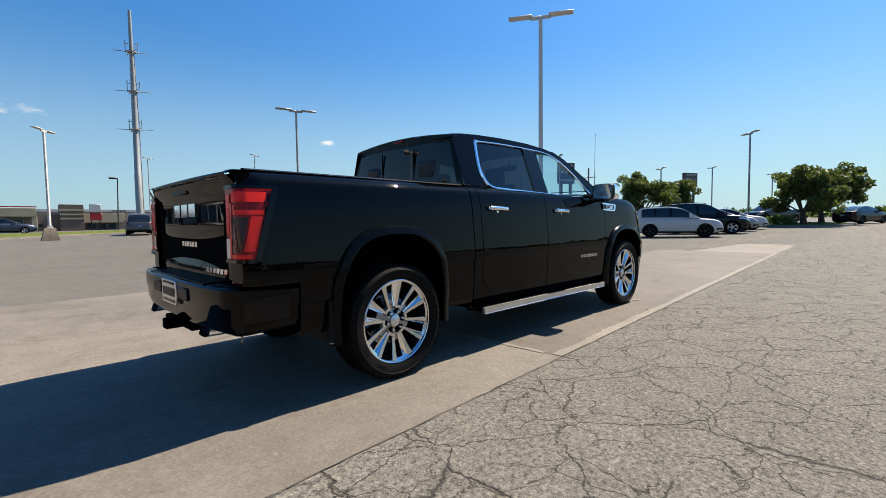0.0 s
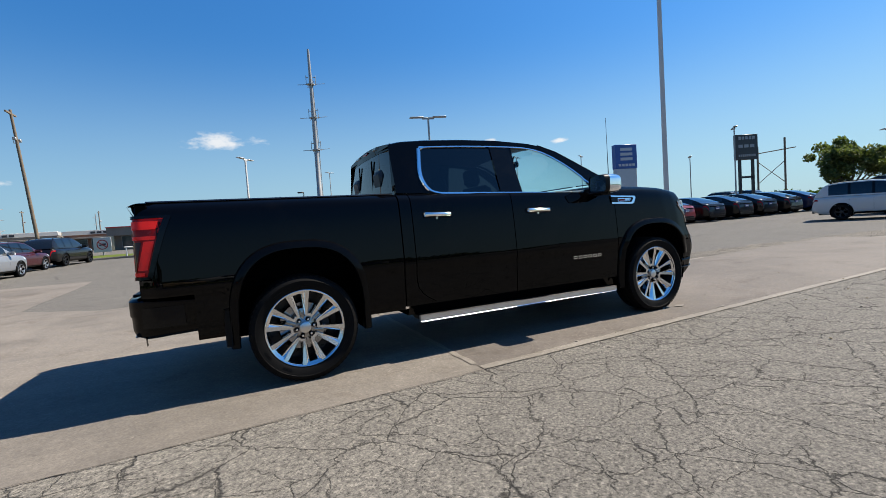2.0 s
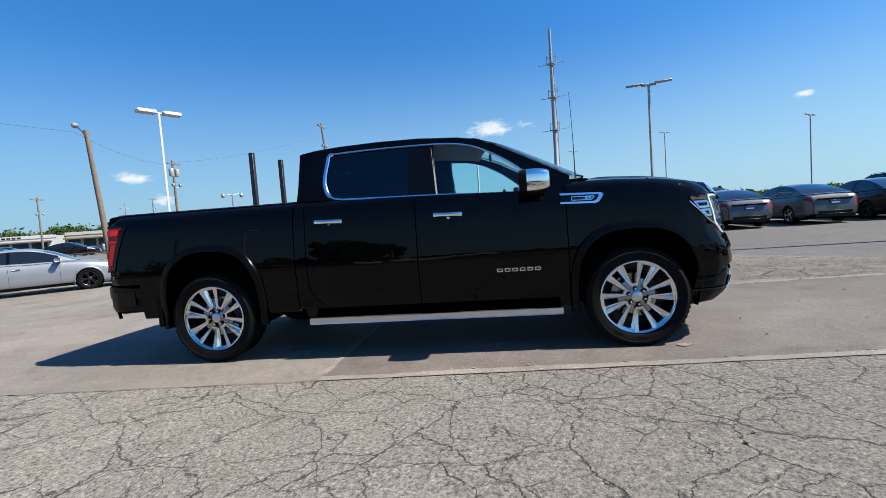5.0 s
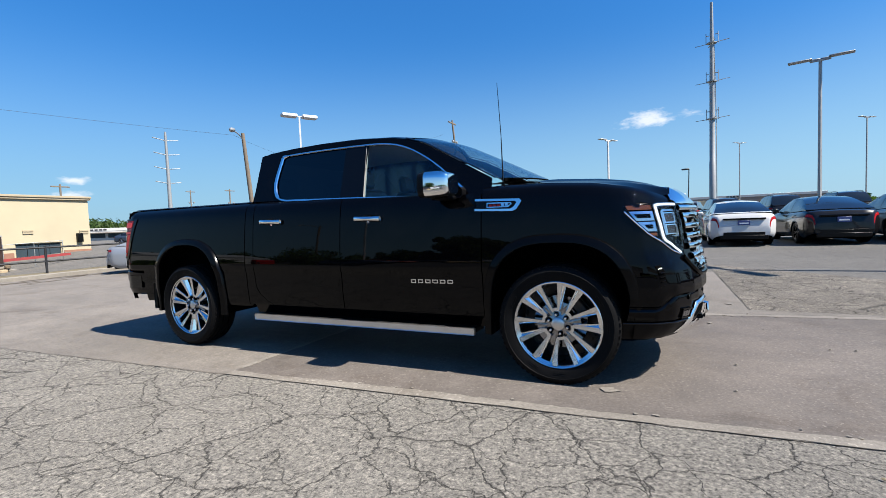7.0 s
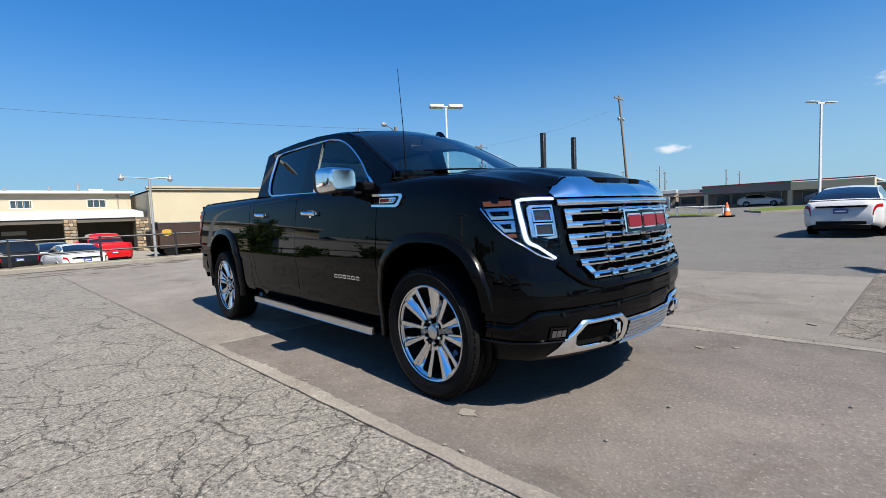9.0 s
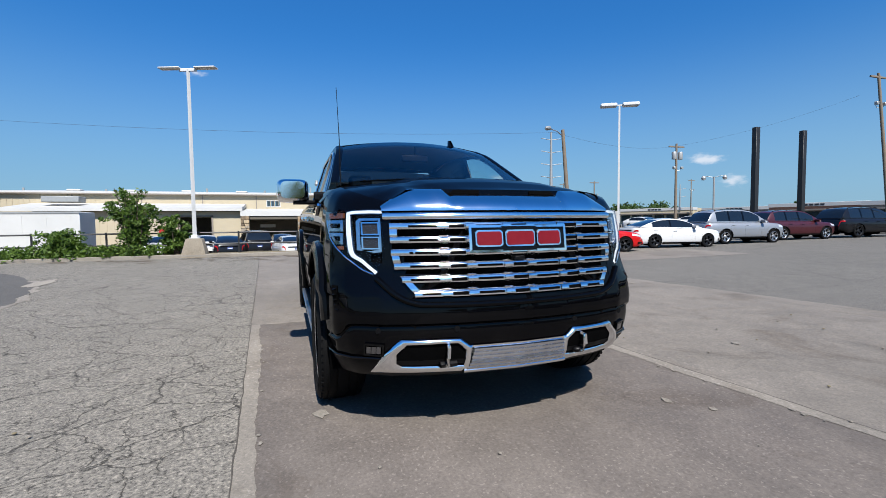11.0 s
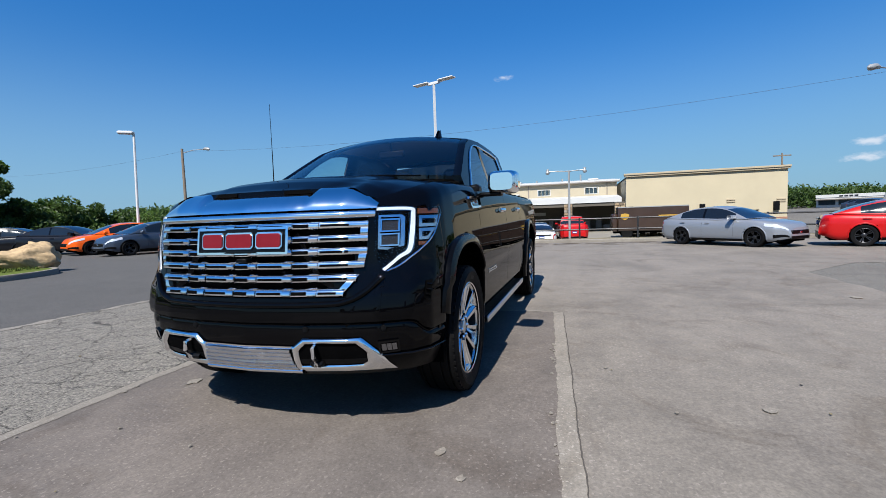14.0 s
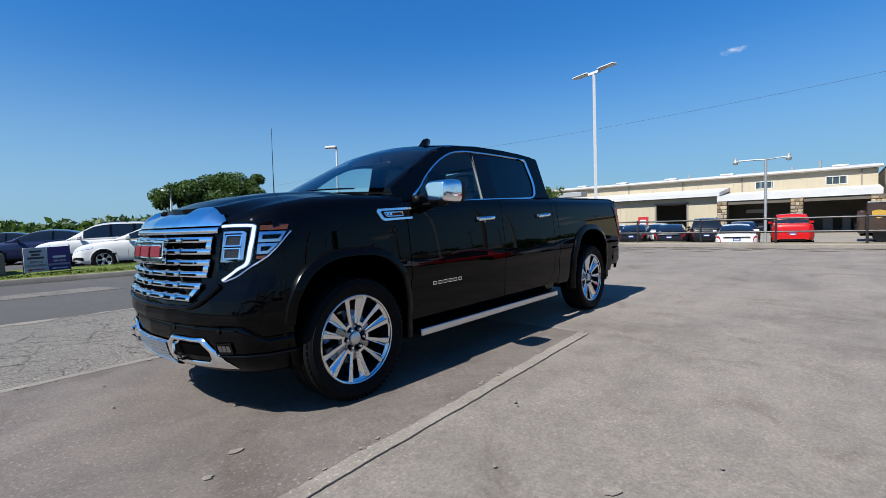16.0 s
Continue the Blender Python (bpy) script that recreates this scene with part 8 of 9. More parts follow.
def tree(x, y, h, rad, seed, m, size=0.16, n=5200, trunk=0.28, trunk_r=0.22, label="leafy green tree with an uneven crown"):
    rnd = random.Random(seed)
    z = lie(x, y)
    t = thing("tree", label, "tree", pose(x, y, z))
    tr = Bld()
    ft = h * trunk
    tr.tube([(0, 0, -0.2), (0.05, 0.03, ft * 0.5), (0.0, 0.08, ft)], [trunk_r * 1.3, trunk_r, trunk_r * 0.8], 9)
    cr = Bld()
    heads = []
    for i in range(9):
        a = 2 * math.pi * i / 9 + rnd.uniform(-0.3, 0.3)
        r = rad * rnd.uniform(0.45, 0.78)
        zz = rnd.uniform(0.42, 0.80) * h
        p = Vector((r * math.cos(a), r * math.sin(a), zz))
        tr.tube([(0, 0.08, ft * 0.92), tuple(Vector((0, 0, ft)).lerp(p, 0.5) + Vector((0, 0, -0.1 * h * 0.3))), tuple(p)], [trunk_r * 0.5, trunk_r * 0.3, trunk_r * 0.1], 6)
        heads.append((p, rad * rnd.uniform(0.34, 0.5)))
    for i in range(5):
        a = rnd.uniform(0, 6.28)
        heads.append((Vector((rad * 0.3 * math.cos(a), rad * 0.3 * math.sin(a), h * rnd.uniform(0.72, 0.86))), rad * rnd.uniform(0.34, 0.46)))
    part("trunk", tr, M_BARK, t)
    per = n // (len(heads) * 6)
    for p, r in heads:
        for _ in range(6):
            q = p + Vector((rnd.gauss(0, r * 0.55), rnd.gauss(0, r * 0.55), rnd.gauss(0, r * 0.40)))
            q.z = min(q.z, h * 0.97)
            leaves(cr, rnd, q, r * rnd.uniform(0.4, 0.65), per, size)
    part("crown", cr, m, t, "", 180).data.materials[0] = m


def leaf_bank(name, label, cat, xyz, n, size, m, seed):
    """Shrubs: many leaf clumps along a strip; xyz gives a place and clump size from two random numbers."""
    rnd = random.Random(seed)
    b = Bld()
    for _ in range(n):
        p, r, k = xyz(rnd)
        leaves(b, rnd, p, r, k, size, 0.8)
    return tagged(part(name, b, m, None, "", 180, False), label, cat, "", "stuff")


def hedge_at(rnd):
    y = rnd.uniform(-34, -5.6)
    x = rnd.uniform(-16.3, -15.0) + 0.55 * sstep(-8, -14, y)
    top = 0.42 + 0.28 * noise.noise(Vector((y * 0.5, 0, 0))) + 0.3 * max(0, noise.noise(Vector((y * 1.3, 4, 0))))
    return Vector((x, y, lie(x, y) + rnd.uniform(0.08, max(0.2, top)))), rnd.uniform(0.12, 0.24), 26


leaf_bank("hedge", "low tangled green hedge along the fence", "hedge", hedge_at, 900, 0.075, M_LEAFH, 11)


def bush(x, y, h, rad, seed, label="tall leafy bush growing through the fence"):
    rnd = random.Random(seed)
    t = thing("bush", label, "bush", pose(x, y, lie(x, y)), "bushes by the fence")
    st, cr = Bld(), Bld()
    for i in range(15):
        a = rnd.uniform(0, 6.28)
        top = Vector((rad * rnd.uniform(0.2, 0.8) * math.cos(a), rad * rnd.uniform(0.2, 0.8) * math.sin(a), h * rnd.uniform(0.6, 0.97)))
        st.tube([(0.1 * math.cos(a), 0.1 * math.sin(a), 0), tuple(top * 0.55), tuple(top)], [0.03, 0.02, 0.008], 5)
        for k in range(9):
            q = top * rnd.uniform(0.25, 1.0) + Vector((rnd.gauss(0, 0.16), rnd.gauss(0, 0.16), rnd.gauss(0, 0.1)))
            leaves(cr, rnd, q, rad * rnd.uniform(0.16, 0.30), 36, 0.07)
    part("branch", st, M_BARK, t)
    part("foliage", cr, M_LEAFH, t, "", 180, )


bush(-15.8, -6.75, 3.1, 1.0, 1)
bush(-15.8, -5.4, 1.75, 0.55, 2)
bush(-15.3, -17.4, 2.75, 1.5, 3)
bush(-15.5, -19.0, 2.6, 1.4, 4)
bush(-15.2, -22.2, 2.3, 1.5, 7)
bush(-15.5, -12.3, 1.3, 0.8, 5)
bush(-15.7, -9.1, 1.1, 0.7, 6)
def rubble(name):
    """Stone that differs from piece to piece."""
    m, t, b = nodes_of(name)
    oi = t.nodes.new("ShaderNodeObjectInfo")
    n = noise_tex(t, 5.0, 6, 0.7)
    c = ramp(t, oi.outputs["Random"], [(0.0, (0.10, 0.075, 0.05)), (0.4, (0.24, 0.17, 0.10)), (0.7, (0.33, 0.26, 0.17)), (1.0, (0.16, 0.15, 0.14))])
    t.links.new(mixc(t, 0.7, c.outputs[0], ramp(t, n.outputs[0], [(0.3, (0.5, 0.5, 0.5)), (0.7, (1.3, 1.3, 1.3))]).outputs[0], 'MULTIPLY'), b.inputs["Base Color"])
    b.inputs["Roughness"].default_value = 0.9
    bump(t, b, n.outputs[0], 0.6, 0.03)
    return m


M_STONE = rubble("mixed_rubble_stone")

# ---- trees ----
tree(40.0, 1.9, 4.3, 2.25, 21, M_LEAFO, 0.15, 15000, 0.26, 0.2, "spreading live oak on a kerbed island")
tree(44.6, 1.3, 4.6, 2.35, 22, M_LEAFO, 0.15, 15000, 0.26, 0.2, "spreading live oak on a kerbed island")
tree(36.0, 12.4, 4.7, 2.2, 23, M_LEAFO, 0.13, 14000, 0.26, 0.16, "small live oak among parked cars")
tree(44.6, 12.6, 4.4, 2.0, 24, M_LEAFO, 0.13, 11000, 0.26, 0.16, "small live oak among parked cars")
tree(-13.0, -37.4, 5.8, 4.2, 25, M_LEAF, 0.14, 52000, 0.1, 0.35, "broad dense green tree past the drive")
tree(-18.5, -36, 4.2, 3.4, 26, M_LEAF, 0.14, 26000, 0.15, 0.3)
tree(-23, -35, 4.2, 3.4, 27, M_LEAF, 0.15, 15000, 0.15, 0.25)
tree(-28, -34, 4.0, 3.2, 29, M_LEAF, 0.15, 13000, 0.15, 0.25)


def wood_at(az0, az1, d0, d1, h0, h1, base=0.0):
    def fn(rnd):
        a, d = radians(rnd.uniform(az0, az1)), rnd.uniform(d0, d1)
        top = h0 + (h1 - h0) * (0.5 + 0.5 * noise.noise(Vector((a * 26, 0.5, 0)))) * (0.8 + 0.4 * noise.noise(Vector((a * 90, 3, 0))))
        return Vector((d * math.cos(a), d * math.sin(a), base + rnd.uniform(0.1, 1.0) ** 0.6 * top)), rnd.uniform(0.9, 2.0), 10
    return fn


leaf_bank("distant_trees", "low dark belt of trees beyond the yard", "trees", wood_at(134, 166, 125, 170, 2.6, 7.4), 5200, 0.42, M_LEAF, 31)
leaf_bank("distant_trees", "dark belt of trees behind the trailer", "trees", wood_at(-165, -128, 95, 130, 3.0, 7.0), 5000, 0.38, M_LEAF, 32)
leaf_bank("distant_trees", "low belt of trees far past the drive", "trees", wood_at(-122, -62, 90, 130, 1.5, 5.0), 1500, 0.75, M_LEAF, 33)
leaf_bank("distant_trees", "thin line of trees far beyond the lot", "trees", wood_at(-62, 60, 260, 330, 2.0, 7.0), 1500, 1.6, M_LEAF, 34)
leaf_bank("distant_trees", "thin line of trees beyond the street", "trees", wood_at(60, 134, 200, 280, 2.0, 8.0), 1500, 1.5, M_LEAF, 35)
hill = Bld().grid(lambda a, r: (r * math.cos(a) * 1.0, r * math.sin(a), -2 + (0 if r < 900 else 24 * max(0, 0.3 + noise.noise(Vector((a * 5, 0, 0)))) * (1 if r < 1100 else 0.9))), lin(radians(95), radians(170), 60), (800, 1000, 1150))
# blue-grey base colour carries the distance haze
tagged(part("far_hills", hill, surface("hazy_hill", (0.16, 0.20, 0.22), 1.0, 0, 0.1, 0.01)), "low hazy hills on the horizon", "hills", "", "structure")

# ---- buildings ----
M_CREAM = surface("cream_stucco", (0.366, 0.315, 0.213), 0.9, 0, 0.06, 0.5, 0.15, 0.01, 20)
M_CREAMTRIM = surface("tan_cornice", (0.307, 0.251, 0.167), 0.8, 0, 0.08, 1.0)
M_METALWALL = surface("cream_metal_siding", (0.335, 0.289, 0.203), 0.6, 0, 0.06, 0.6)
M_ROOFWHITE = surface("white_metal_roof", (0.407, 0.407, 0.397), 0.45, 0, 0.05, 0.6)
# dark base colour holds the shade of the open bays
M_BAYSHADE = surface("dim_bay_wall", (0.0787, 0.0689, 0.0541), 0.9, 0, 0.2, 0.5)
M_WINDOW = surface("window_glass", (0.03, 0.045, 0.055), 0.05, 0, 0.1, 1.0)
M_BRICKRED = surface("red_brick_band", (0.223, 0.112, 0.0725), 0.9, 0, 0.2, 4.0, 0.3, 0.01)
M_TAUPE = surface("taupe_panel", (0.167, 0.145, 0.123), 0.7, 0, 0.08, 0.6)
M_BROWNVAN = surface("dark_brown_paint", (0.030, 0.016, 0.010), 0.35, 0, 0.1, 2, coat=0.6)
M_GOLD = surface("gold_mark", (0.346, 0.201, 0.0223), 0.5)


def wall_y(b, x, y0, y1, z0, z1, holes, t=0.25):
    """A wall in the plane x, facing +x, with openings (y0, y1, z0, z1)."""
    ys = sorted(set([y0, y1] + [h[i] for h in holes for i in (0, 1)]))
    zs = sorted(set([z0, z1] + [h[i] for h in holes for i in (2, 3)]))
    for i in range(len(ys) - 1):
        for j in range(len(zs) - 1):
            ym, zm = (ys[i] + ys[i + 1]) / 2, (zs[j] + zs[j + 1]) / 2
            if any(h[0] < ym < h[1] and h[2] < zm < h[3] for h in holes):
                continue
            b.box(x - t, ys[i], zs[j], x, ys[i + 1], zs[j + 1])
    return b


def window_x(parent, x, y0, y1, z0, z1, panes=3, m=None):
    """A framed window in a wall facing +x."""
    w = part("window", Bld().box(x - 0.12, y0, z0, x + 0.02, y1, z0 + 0.07).box(x - 0.12, y0, z1 - 0.07, x + 0.02, y1, z1).box(x - 0.12, y0, z0 + 0.07, x + 0.02, y0 + 0.07, z1 - 0.07).box(x - 0.12, y1 - 0.07, z0 + 0.07, x + 0.02, y1, z1 - 0.07), m or M_ROOFWHITE, parent, "white-framed window")
    d = (y1 - y0 - 0.14) / panes
    for i in range(panes):
        a = y0 + 0.07 + d * i
        part("pane", Bld().box(x - 0.09, a + 0.02, z0 + 0.07, x - 0.07, a + d - 0.02, z1 - 0.07), M_WINDOW, w)
    return w


YZ = lie(-44, 0)
# plain cream hall
ha = thing("warehouse", "cream stucco warehouse with a tan cornice", "building", pose(0, 0, 0))
part("wall", wall_y(Bld(), -44.0, 5.9, 19.5, YZ - 0.2, 4.45, [(14.1, 17.3, -0.35, 0.85)]), M_CREAM, ha, "", 5, False)
part("wall", Bld().box(-62, 19.25, lie(-50, 19) - 2, -44.25, 19.5, 4.45), M_CREAM, ha)
part("wall", Bld().box(-62, 5.9, YZ - 0.2, -44.25, 6.15, 4.45), M_CREAM, ha)
part("cornice", Bld().box(-44.2, 5.75, 4.45, -43.82, 19.65, 4.60, 0.01).box(-44.2, 5.7, 4.60, -43.74, 19.7, 4.78, 0.02), M_CREAMTRIM, ha)
part("roof", Bld().box(-62, 5.9, 4.30, -44.2, 19.5, 4.44), M_ROOFWHITE, ha)
window_x(ha, -44.1, 14.1, 17.3, -0.35, 0.85, 4, M_CREAMTRIM)
part("brick_band", Bld().box(-44.0, 6.0, -0.55, -43.94, 14.0, 0.12).box(-44.0, 17.4, -0.55, -43.94, 19.5, 0.12), M_BRICKRED, ha)
for y, z in ((9.6, 1.1), (19.0, 1.5), (15.0, 1.6)):
    part("wall_vent", Bld().box(-44.0, y - 0.35, z, -43.93, y + 0.35, z + 0.14).box(-44.0, y - 0.35, z + 0.2, -43.93, y + 0.35, z + 0.30), M_CREAMTRIM, ha)
for y in (6.3, 18.6, 12.6):
    part("wall_lamp", Bld().box(-44.0, y - 0.22, 0.75, -43.7, y + 0.22, 1.55, 0.03), M_TRIM, ha)
# service building with canopies and open bays
hb = thing("service_building", "cream metal service building with white canopies and open bays", "building", pose(0, 0, 0))
BX = -50.5
part("wall", wall_y(Bld(), BX, -27.5, 5.5, 2.0, 4.55, [(-3.3, -1.8, 3.2, 3.95), (2.0, 3.55, 3.2, 3.98)]), M_METALWALL, hb, "", 5, False)
for y in [-27.2 + 0.45 * i for i in range(73)]:
    part("siding_rib", Bld().box(BX, y, 2.1, BX + 0.03, y + 0.05, 4.5), M_METALWALL, hb)
window_x(hb, BX, -3.3, -1.8, 3.2, 3.95)
window_x(hb, BX, 2.0, 3.55, 3.2, 3.98)
for y in (-21.5, -15.5, -9.8, -4.4, 4.4):
    part("downpipe", Bld().box(BX, y, 2.0, BX + 0.08, y + 0.10, 4.5), M_TAUPE, hb)
part("wall", Bld().box(BX - 14, 5.25, YZ, BX - 0.25, 5.5, 4.55), M_METALWALL, hb)
# back wall takes the dark tone, bay shade put into its colour
part("bay_back_wall", Bld().box(BX - 0.3, -27.5, YZ - 0.1, BX - 0.05, 5.5, 2.0), M_BAYSHADE, hb)
part("roof", Bld().add([(BX + 0.35, -27.8, 4.58), (BX + 0.35, 5.8, 4.58), (BX - 14, 5.8, 5.6), (BX - 14, -27.8, 5.6), (BX + 0.35, -27.8, 4.74), (BX + 0.35, 5.8, 4.74), (BX - 14, 5.8, 5.76), (BX - 14, -27.8, 5.76)], [(0, 1, 2, 3), (4, 5, 6, 7), (0, 1, 5, 4), (1, 2, 6, 5), (2, 3, 7, 6), (3, 0, 4, 7)]), M_ROOFWHITE, hb, "white metal roof")
part("gutter", Bld().box(BX + 0.0, -27.8, 4.46, BX + 0.40, 5.8, 4.58), M_TAUPE, hb)
for y, h in ((-26, 0.1), (-19, 0.05), (-9.5, 0.25), (-3.5, 0.1), (-0.5, 0.15), (1.6, 0.55)):
    part("roof_vent", Bld().tube([(BX - 1.5, y, 4.8), (BX - 1.5, y, 5.05 + h)], 0.10, 8), M_GREYPOLE, hb)
for y in (-22, -17, -11.5, -6, 3):
    part("skylight", Bld().box(BX - 3, y - 0.6, 4.9, BX - 1.8, y + 0.6, 5.1, 0.05), M_ROOFWHITE, hb)
# right canopy over open bays on stone piers
part("canopy", Bld().add([(-45.3, -5.6, 2.10), (-45.3, 5.6, 2.10), (BX, 5.6, 2.55), (BX, -5.6, 2.55), (-45.3, -5.6, 2.58), (-45.3, 5.6, 2.58), (BX, 5.6, 3.0), (BX, -5.6, 3.0)], [(0, 1, 2, 3), (4, 5, 6, 7), (0, 1, 5, 4), (1, 2, 6, 5), (3, 0, 4, 7)]), M_ROOFWHITE, hb, "white canopy")
part("canopy_beam", Bld().box(-45.6, -5.5, 1.75, -45.4, 5.5, 2.10), M_BAYSHADE, hb)
rnd = random.Random(77)
for y0, y1 in ((-5.55, -4.75), (-0.1, 0.75), (4.9, 5.9)):
    pier = part("stone_pier", Bld().box(-46.0, y0, YZ - 0.1, -45.1, y1, 2.1), M_BAYSHADE, hb, "rubble stone pier")
    z = YZ
    while z < 1.9:
        hgt = rnd.uniform(0.22, 0.38)
        y = y0
        while y < y1 - 0.05:
            w = min(rnd.uniform(0.25, 0.55), y1 - y)
            s = part("stone", Bld().box(-45.12, y + 0.015, z + 0.015, -45.03 + rnd.uniform(0, 0.05), y + w - 0.015, z + hgt - 0.015, 0.03), M_STONE, pier)
            y += w
        z += hgt
for y, w, h, dx in ((-3.2, 0.8, 0.9, 1.0), (-2.0, 0.5, 1.3, 0.6), (1.9, 0.7, 1.2, 0.8), (3.2, 0.6, 1.5, 0.8), (4.0, 0.9, 0.7, 1.2)):
    o = tagged(part("workshop_cabinet", Bld().box(0, 0, 0, 0.6, w, h, 0.03), surface("workshop_grey", (0.16, 0.16, 0.16), 0.6)), "dim grey workshop cabinet inside the open bay", "cabinet", "workshop cabinets")
    o.matrix_basis = pose(BX + dx - 0.6, y, YZ)
part("shelf_sign", Bld().box(BX - 0.05, -4.0, 0.9, BX + 0.0, -2.4, 1.25), M_ROOFWHITE, hb)
# left lean-to with garage opening
part("lean_to_wall", wall_y(Bld(), -45.9, -24.5, -5.6, YZ - 0.1, 2.55, [(-11.1, -8.3, YZ - 0.2, 2.05), (-21.5, -18.5, YZ - 0.2, 2.05)]), M_METALWALL, hb, "", 5, False)
part("lean_to_wall", Bld().box(BX, -5.85, YZ - 0.1, -46.15, -5.6, 2.75), M_METALWALL, hb)
part("lean_to_roof", Bld().add([(-45.3, -24.8, 2.62), (-45.3, -5.4, 2.62), (BX, -5.4, 3.2), (BX, -24.8, 3.2), (-45.3, -24.8, 2.95), (-45.3, -5.4, 2.95), (BX, -5.4, 3.55), (BX, -24.8, 3.55)], [(0, 1, 2, 3), (4, 5, 6, 7), (0, 1, 5, 4), (1, 2, 6, 5), (3, 0, 4, 7)]), M_ROOFWHITE, hb, "white lean-to roof")
for y in [-24.4 + 0.6 * i for i in range(31)]:
    if not (-11.2 < y < -8.2):
        part("siding_rib", Bld().box(-45.9, y, YZ, -45.87, y + 0.05, 2.5), M_METALWALL, hb)
part("door_frame", Bld().box(-46.0, -11.25, YZ, -45.84, -11.1, 2.2).box(-46.0, -8.3, YZ, -45.84, -8.15, 2.2).box(-46.0, -11.25, 2.05, -45.84, -8.15, 2.2), M_TAUPE, hb)
part("red_notice", Bld().box(-45.86, -12.9, -0.6, -45.82, -11.9, 0.9), M_SIGNRED, hb, "red notice with white marks")
part("notice_mark", Bld().box(-45.82, -12.7, 0.1, -45.80, -12.1, 0.6).box(-45.82, -12.8, -0.45, -45.80, -12.0, -0.25), M_WHITESIGN, hb)
part("air_unit", Bld().box(-48.5, -22.5, 3.5, -46.8, -19.6, 4.05, 0.05), M_GREYPOLE, hb, "rooftop air unit")
# low stone wall and red rail by the ramp
sw = thing("stone_wall", "low rubble stone wall with a red rail in the yard", "wall", pose(-36, 0, lie(-36, 6)))
rnd = random.Random(12)
for r in range(2):
    y = 5.2
    while y < 10.5:
        w = rnd.uniform(0.25, 0.6)
        part("stone", Bld().box(-0.25, y, 0.28 * r, 0.2 + rnd.uniform(0, 0.08), y + w - 0.03, 0.28 * r + 0.26 + rnd.uniform(-0.03, 0.02), 0.05), M_STONE, sw)
        y += w
rail_z = lambda y: 0.60 + 0.045 * (y - 5.2)
part("red_rail", Bld().grid(lambda y, k: (0.2 + (0.0, 0.05, 0.05, 0.0)[k], y, rail_z(y) + (-0.09, -0.09, 0.09, 0.09)[k]), lin(5.2, 14, 12), range(4)), surface("red_oxide_rail", (0.22, 0.025, 0.025), 0.7), sw)
for i in range(6):
    y = 5.4 + 1.65 * i
    part("rail_post", Bld().tube([(0, y, 0.3), (0, y, rail_z(y) + 1.0)], 0.02, 6), M_GREYPOLE, sw)
part("hand_rail", Bld().tube([(0, 5.4, rail_z(5.4) + 1.0), (0, 13.7, rail_z(13.7) + 1.0)], 0.02, 6), M_GREYPOLE, sw)

# white trailer, brown delivery lorry, white metal shed
tr = thing("box_trailer", "long white box trailer parked behind the hedge", "trailer", pose(-31.2, -20.2, lie(-31, -20)))
part("box", Bld().box(-1.25, -6.6, 1.15, 1.25, 6.6, 3.95, 0.04), M_ROOFWHITE, tr, "white trailer box")
for i in range(11):
    part("side_rib", Bld().box(1.25, -6.4 + 1.25 * i, 1.2, 1.265, -6.36 + 1.25 * i, 3.9), M_ROOFWHITE, tr)
part("side_rail", Bld().box(1.25, -6.6, 1.12, 1.29, 6.6, 1.24).box(1.25, -6.6, 3.84, 1.29, 6.6, 3.96), M_GREYPOLE, tr)
for i, (a, w) in enumerate(((-5.75, 0.32), (-5.2, 0.12), (-4.85, 0.34))):
    part("name_bar", Bld().box(1.27, a, 3.15, 1.29, a + w, 3.55), M_TAUPE, tr)
part("name_bar", Bld().box(1.27, -5.8, 2.92, 1.29, -4.4, 3.0), M_TAUPE, tr)
part("frame", Bld().box(-0.5, -6.4, 0.85, 0.5, 6.4, 1.15), M_UNDER, tr)
for y in (4.6, 5.8):
    for s in (-1, 1):
        part("wheel", Bld().lathe([(0.0, 0.1), (0.3, 0.1), (0.5, 0.14), (0.52, 0.0), (0.5, -0.14), (0, -0.1)], 20, 'y').add([], []), M_RUBBER, tr).matrix_basis = pose(s * 1.0, y, 0.52, 0, 0, 90)
part("landing_leg", Bld().box(0.7, -4.0, 0, 0.85, -3.85, 1.15).box(-0.85, -4.0, 0, -0.7, -3.85, 1.15), M_GREYPOLE, tr)
cab = thing("tractor_cab", "red lorry cab behind the trailer", "lorry", pose(-31.2, -28.6, lie(-31, -28)))
part("cab", Bld().box(-1.1, -1.2, 0.9, 1.1, 1.0, 3.4, 0.15), PAINTS["red"], cab)
part("chassis", Bld().box(-0.5, -3.2, 0.5, 0.5, 2.0, 0.95), M_UNDER, cab)
for y in (-2.4, 1.4):
    for s in (-1, 1):
        part("wheel", Bld().lathe([(0.0, 0.1), (0.3, 0.1), (0.5, 0.14), (0.52, 0.0), (0.5, -0.14), (0, -0.1)], 20, 'y'), M_RUBBER, cab).matrix_basis = pose(s * 0.9, y, 0.52, 0, 0, 90)
van = thing("delivery_lorry", "dark brown delivery lorry with gold marks in the yard", "lorry", pose(-34.6, 4.7, lie(-34.6, 6)))
part("box", Bld().box(-1.15, -0.3, 0.55, 1.15, 4.7, 2.42, 0.05), M_BROWNVAN, van, "dark brown box body")
part("box_edge", Bld().box(1.15, -0.3, 2.36, 1.175, 4.7, 2.43), M_GREYPOLE, van)
part("cab", Bld().box(-1.0, -0.75, 0.5, 1.0, -0.3, 1.9, 0.1), M_BROWNVAN, van, "dark lorry cab")
part("chassis", Bld().box(-0.5, -0.6, 0.35, 0.5, 4.6, 0.56), M_UNDER, van)
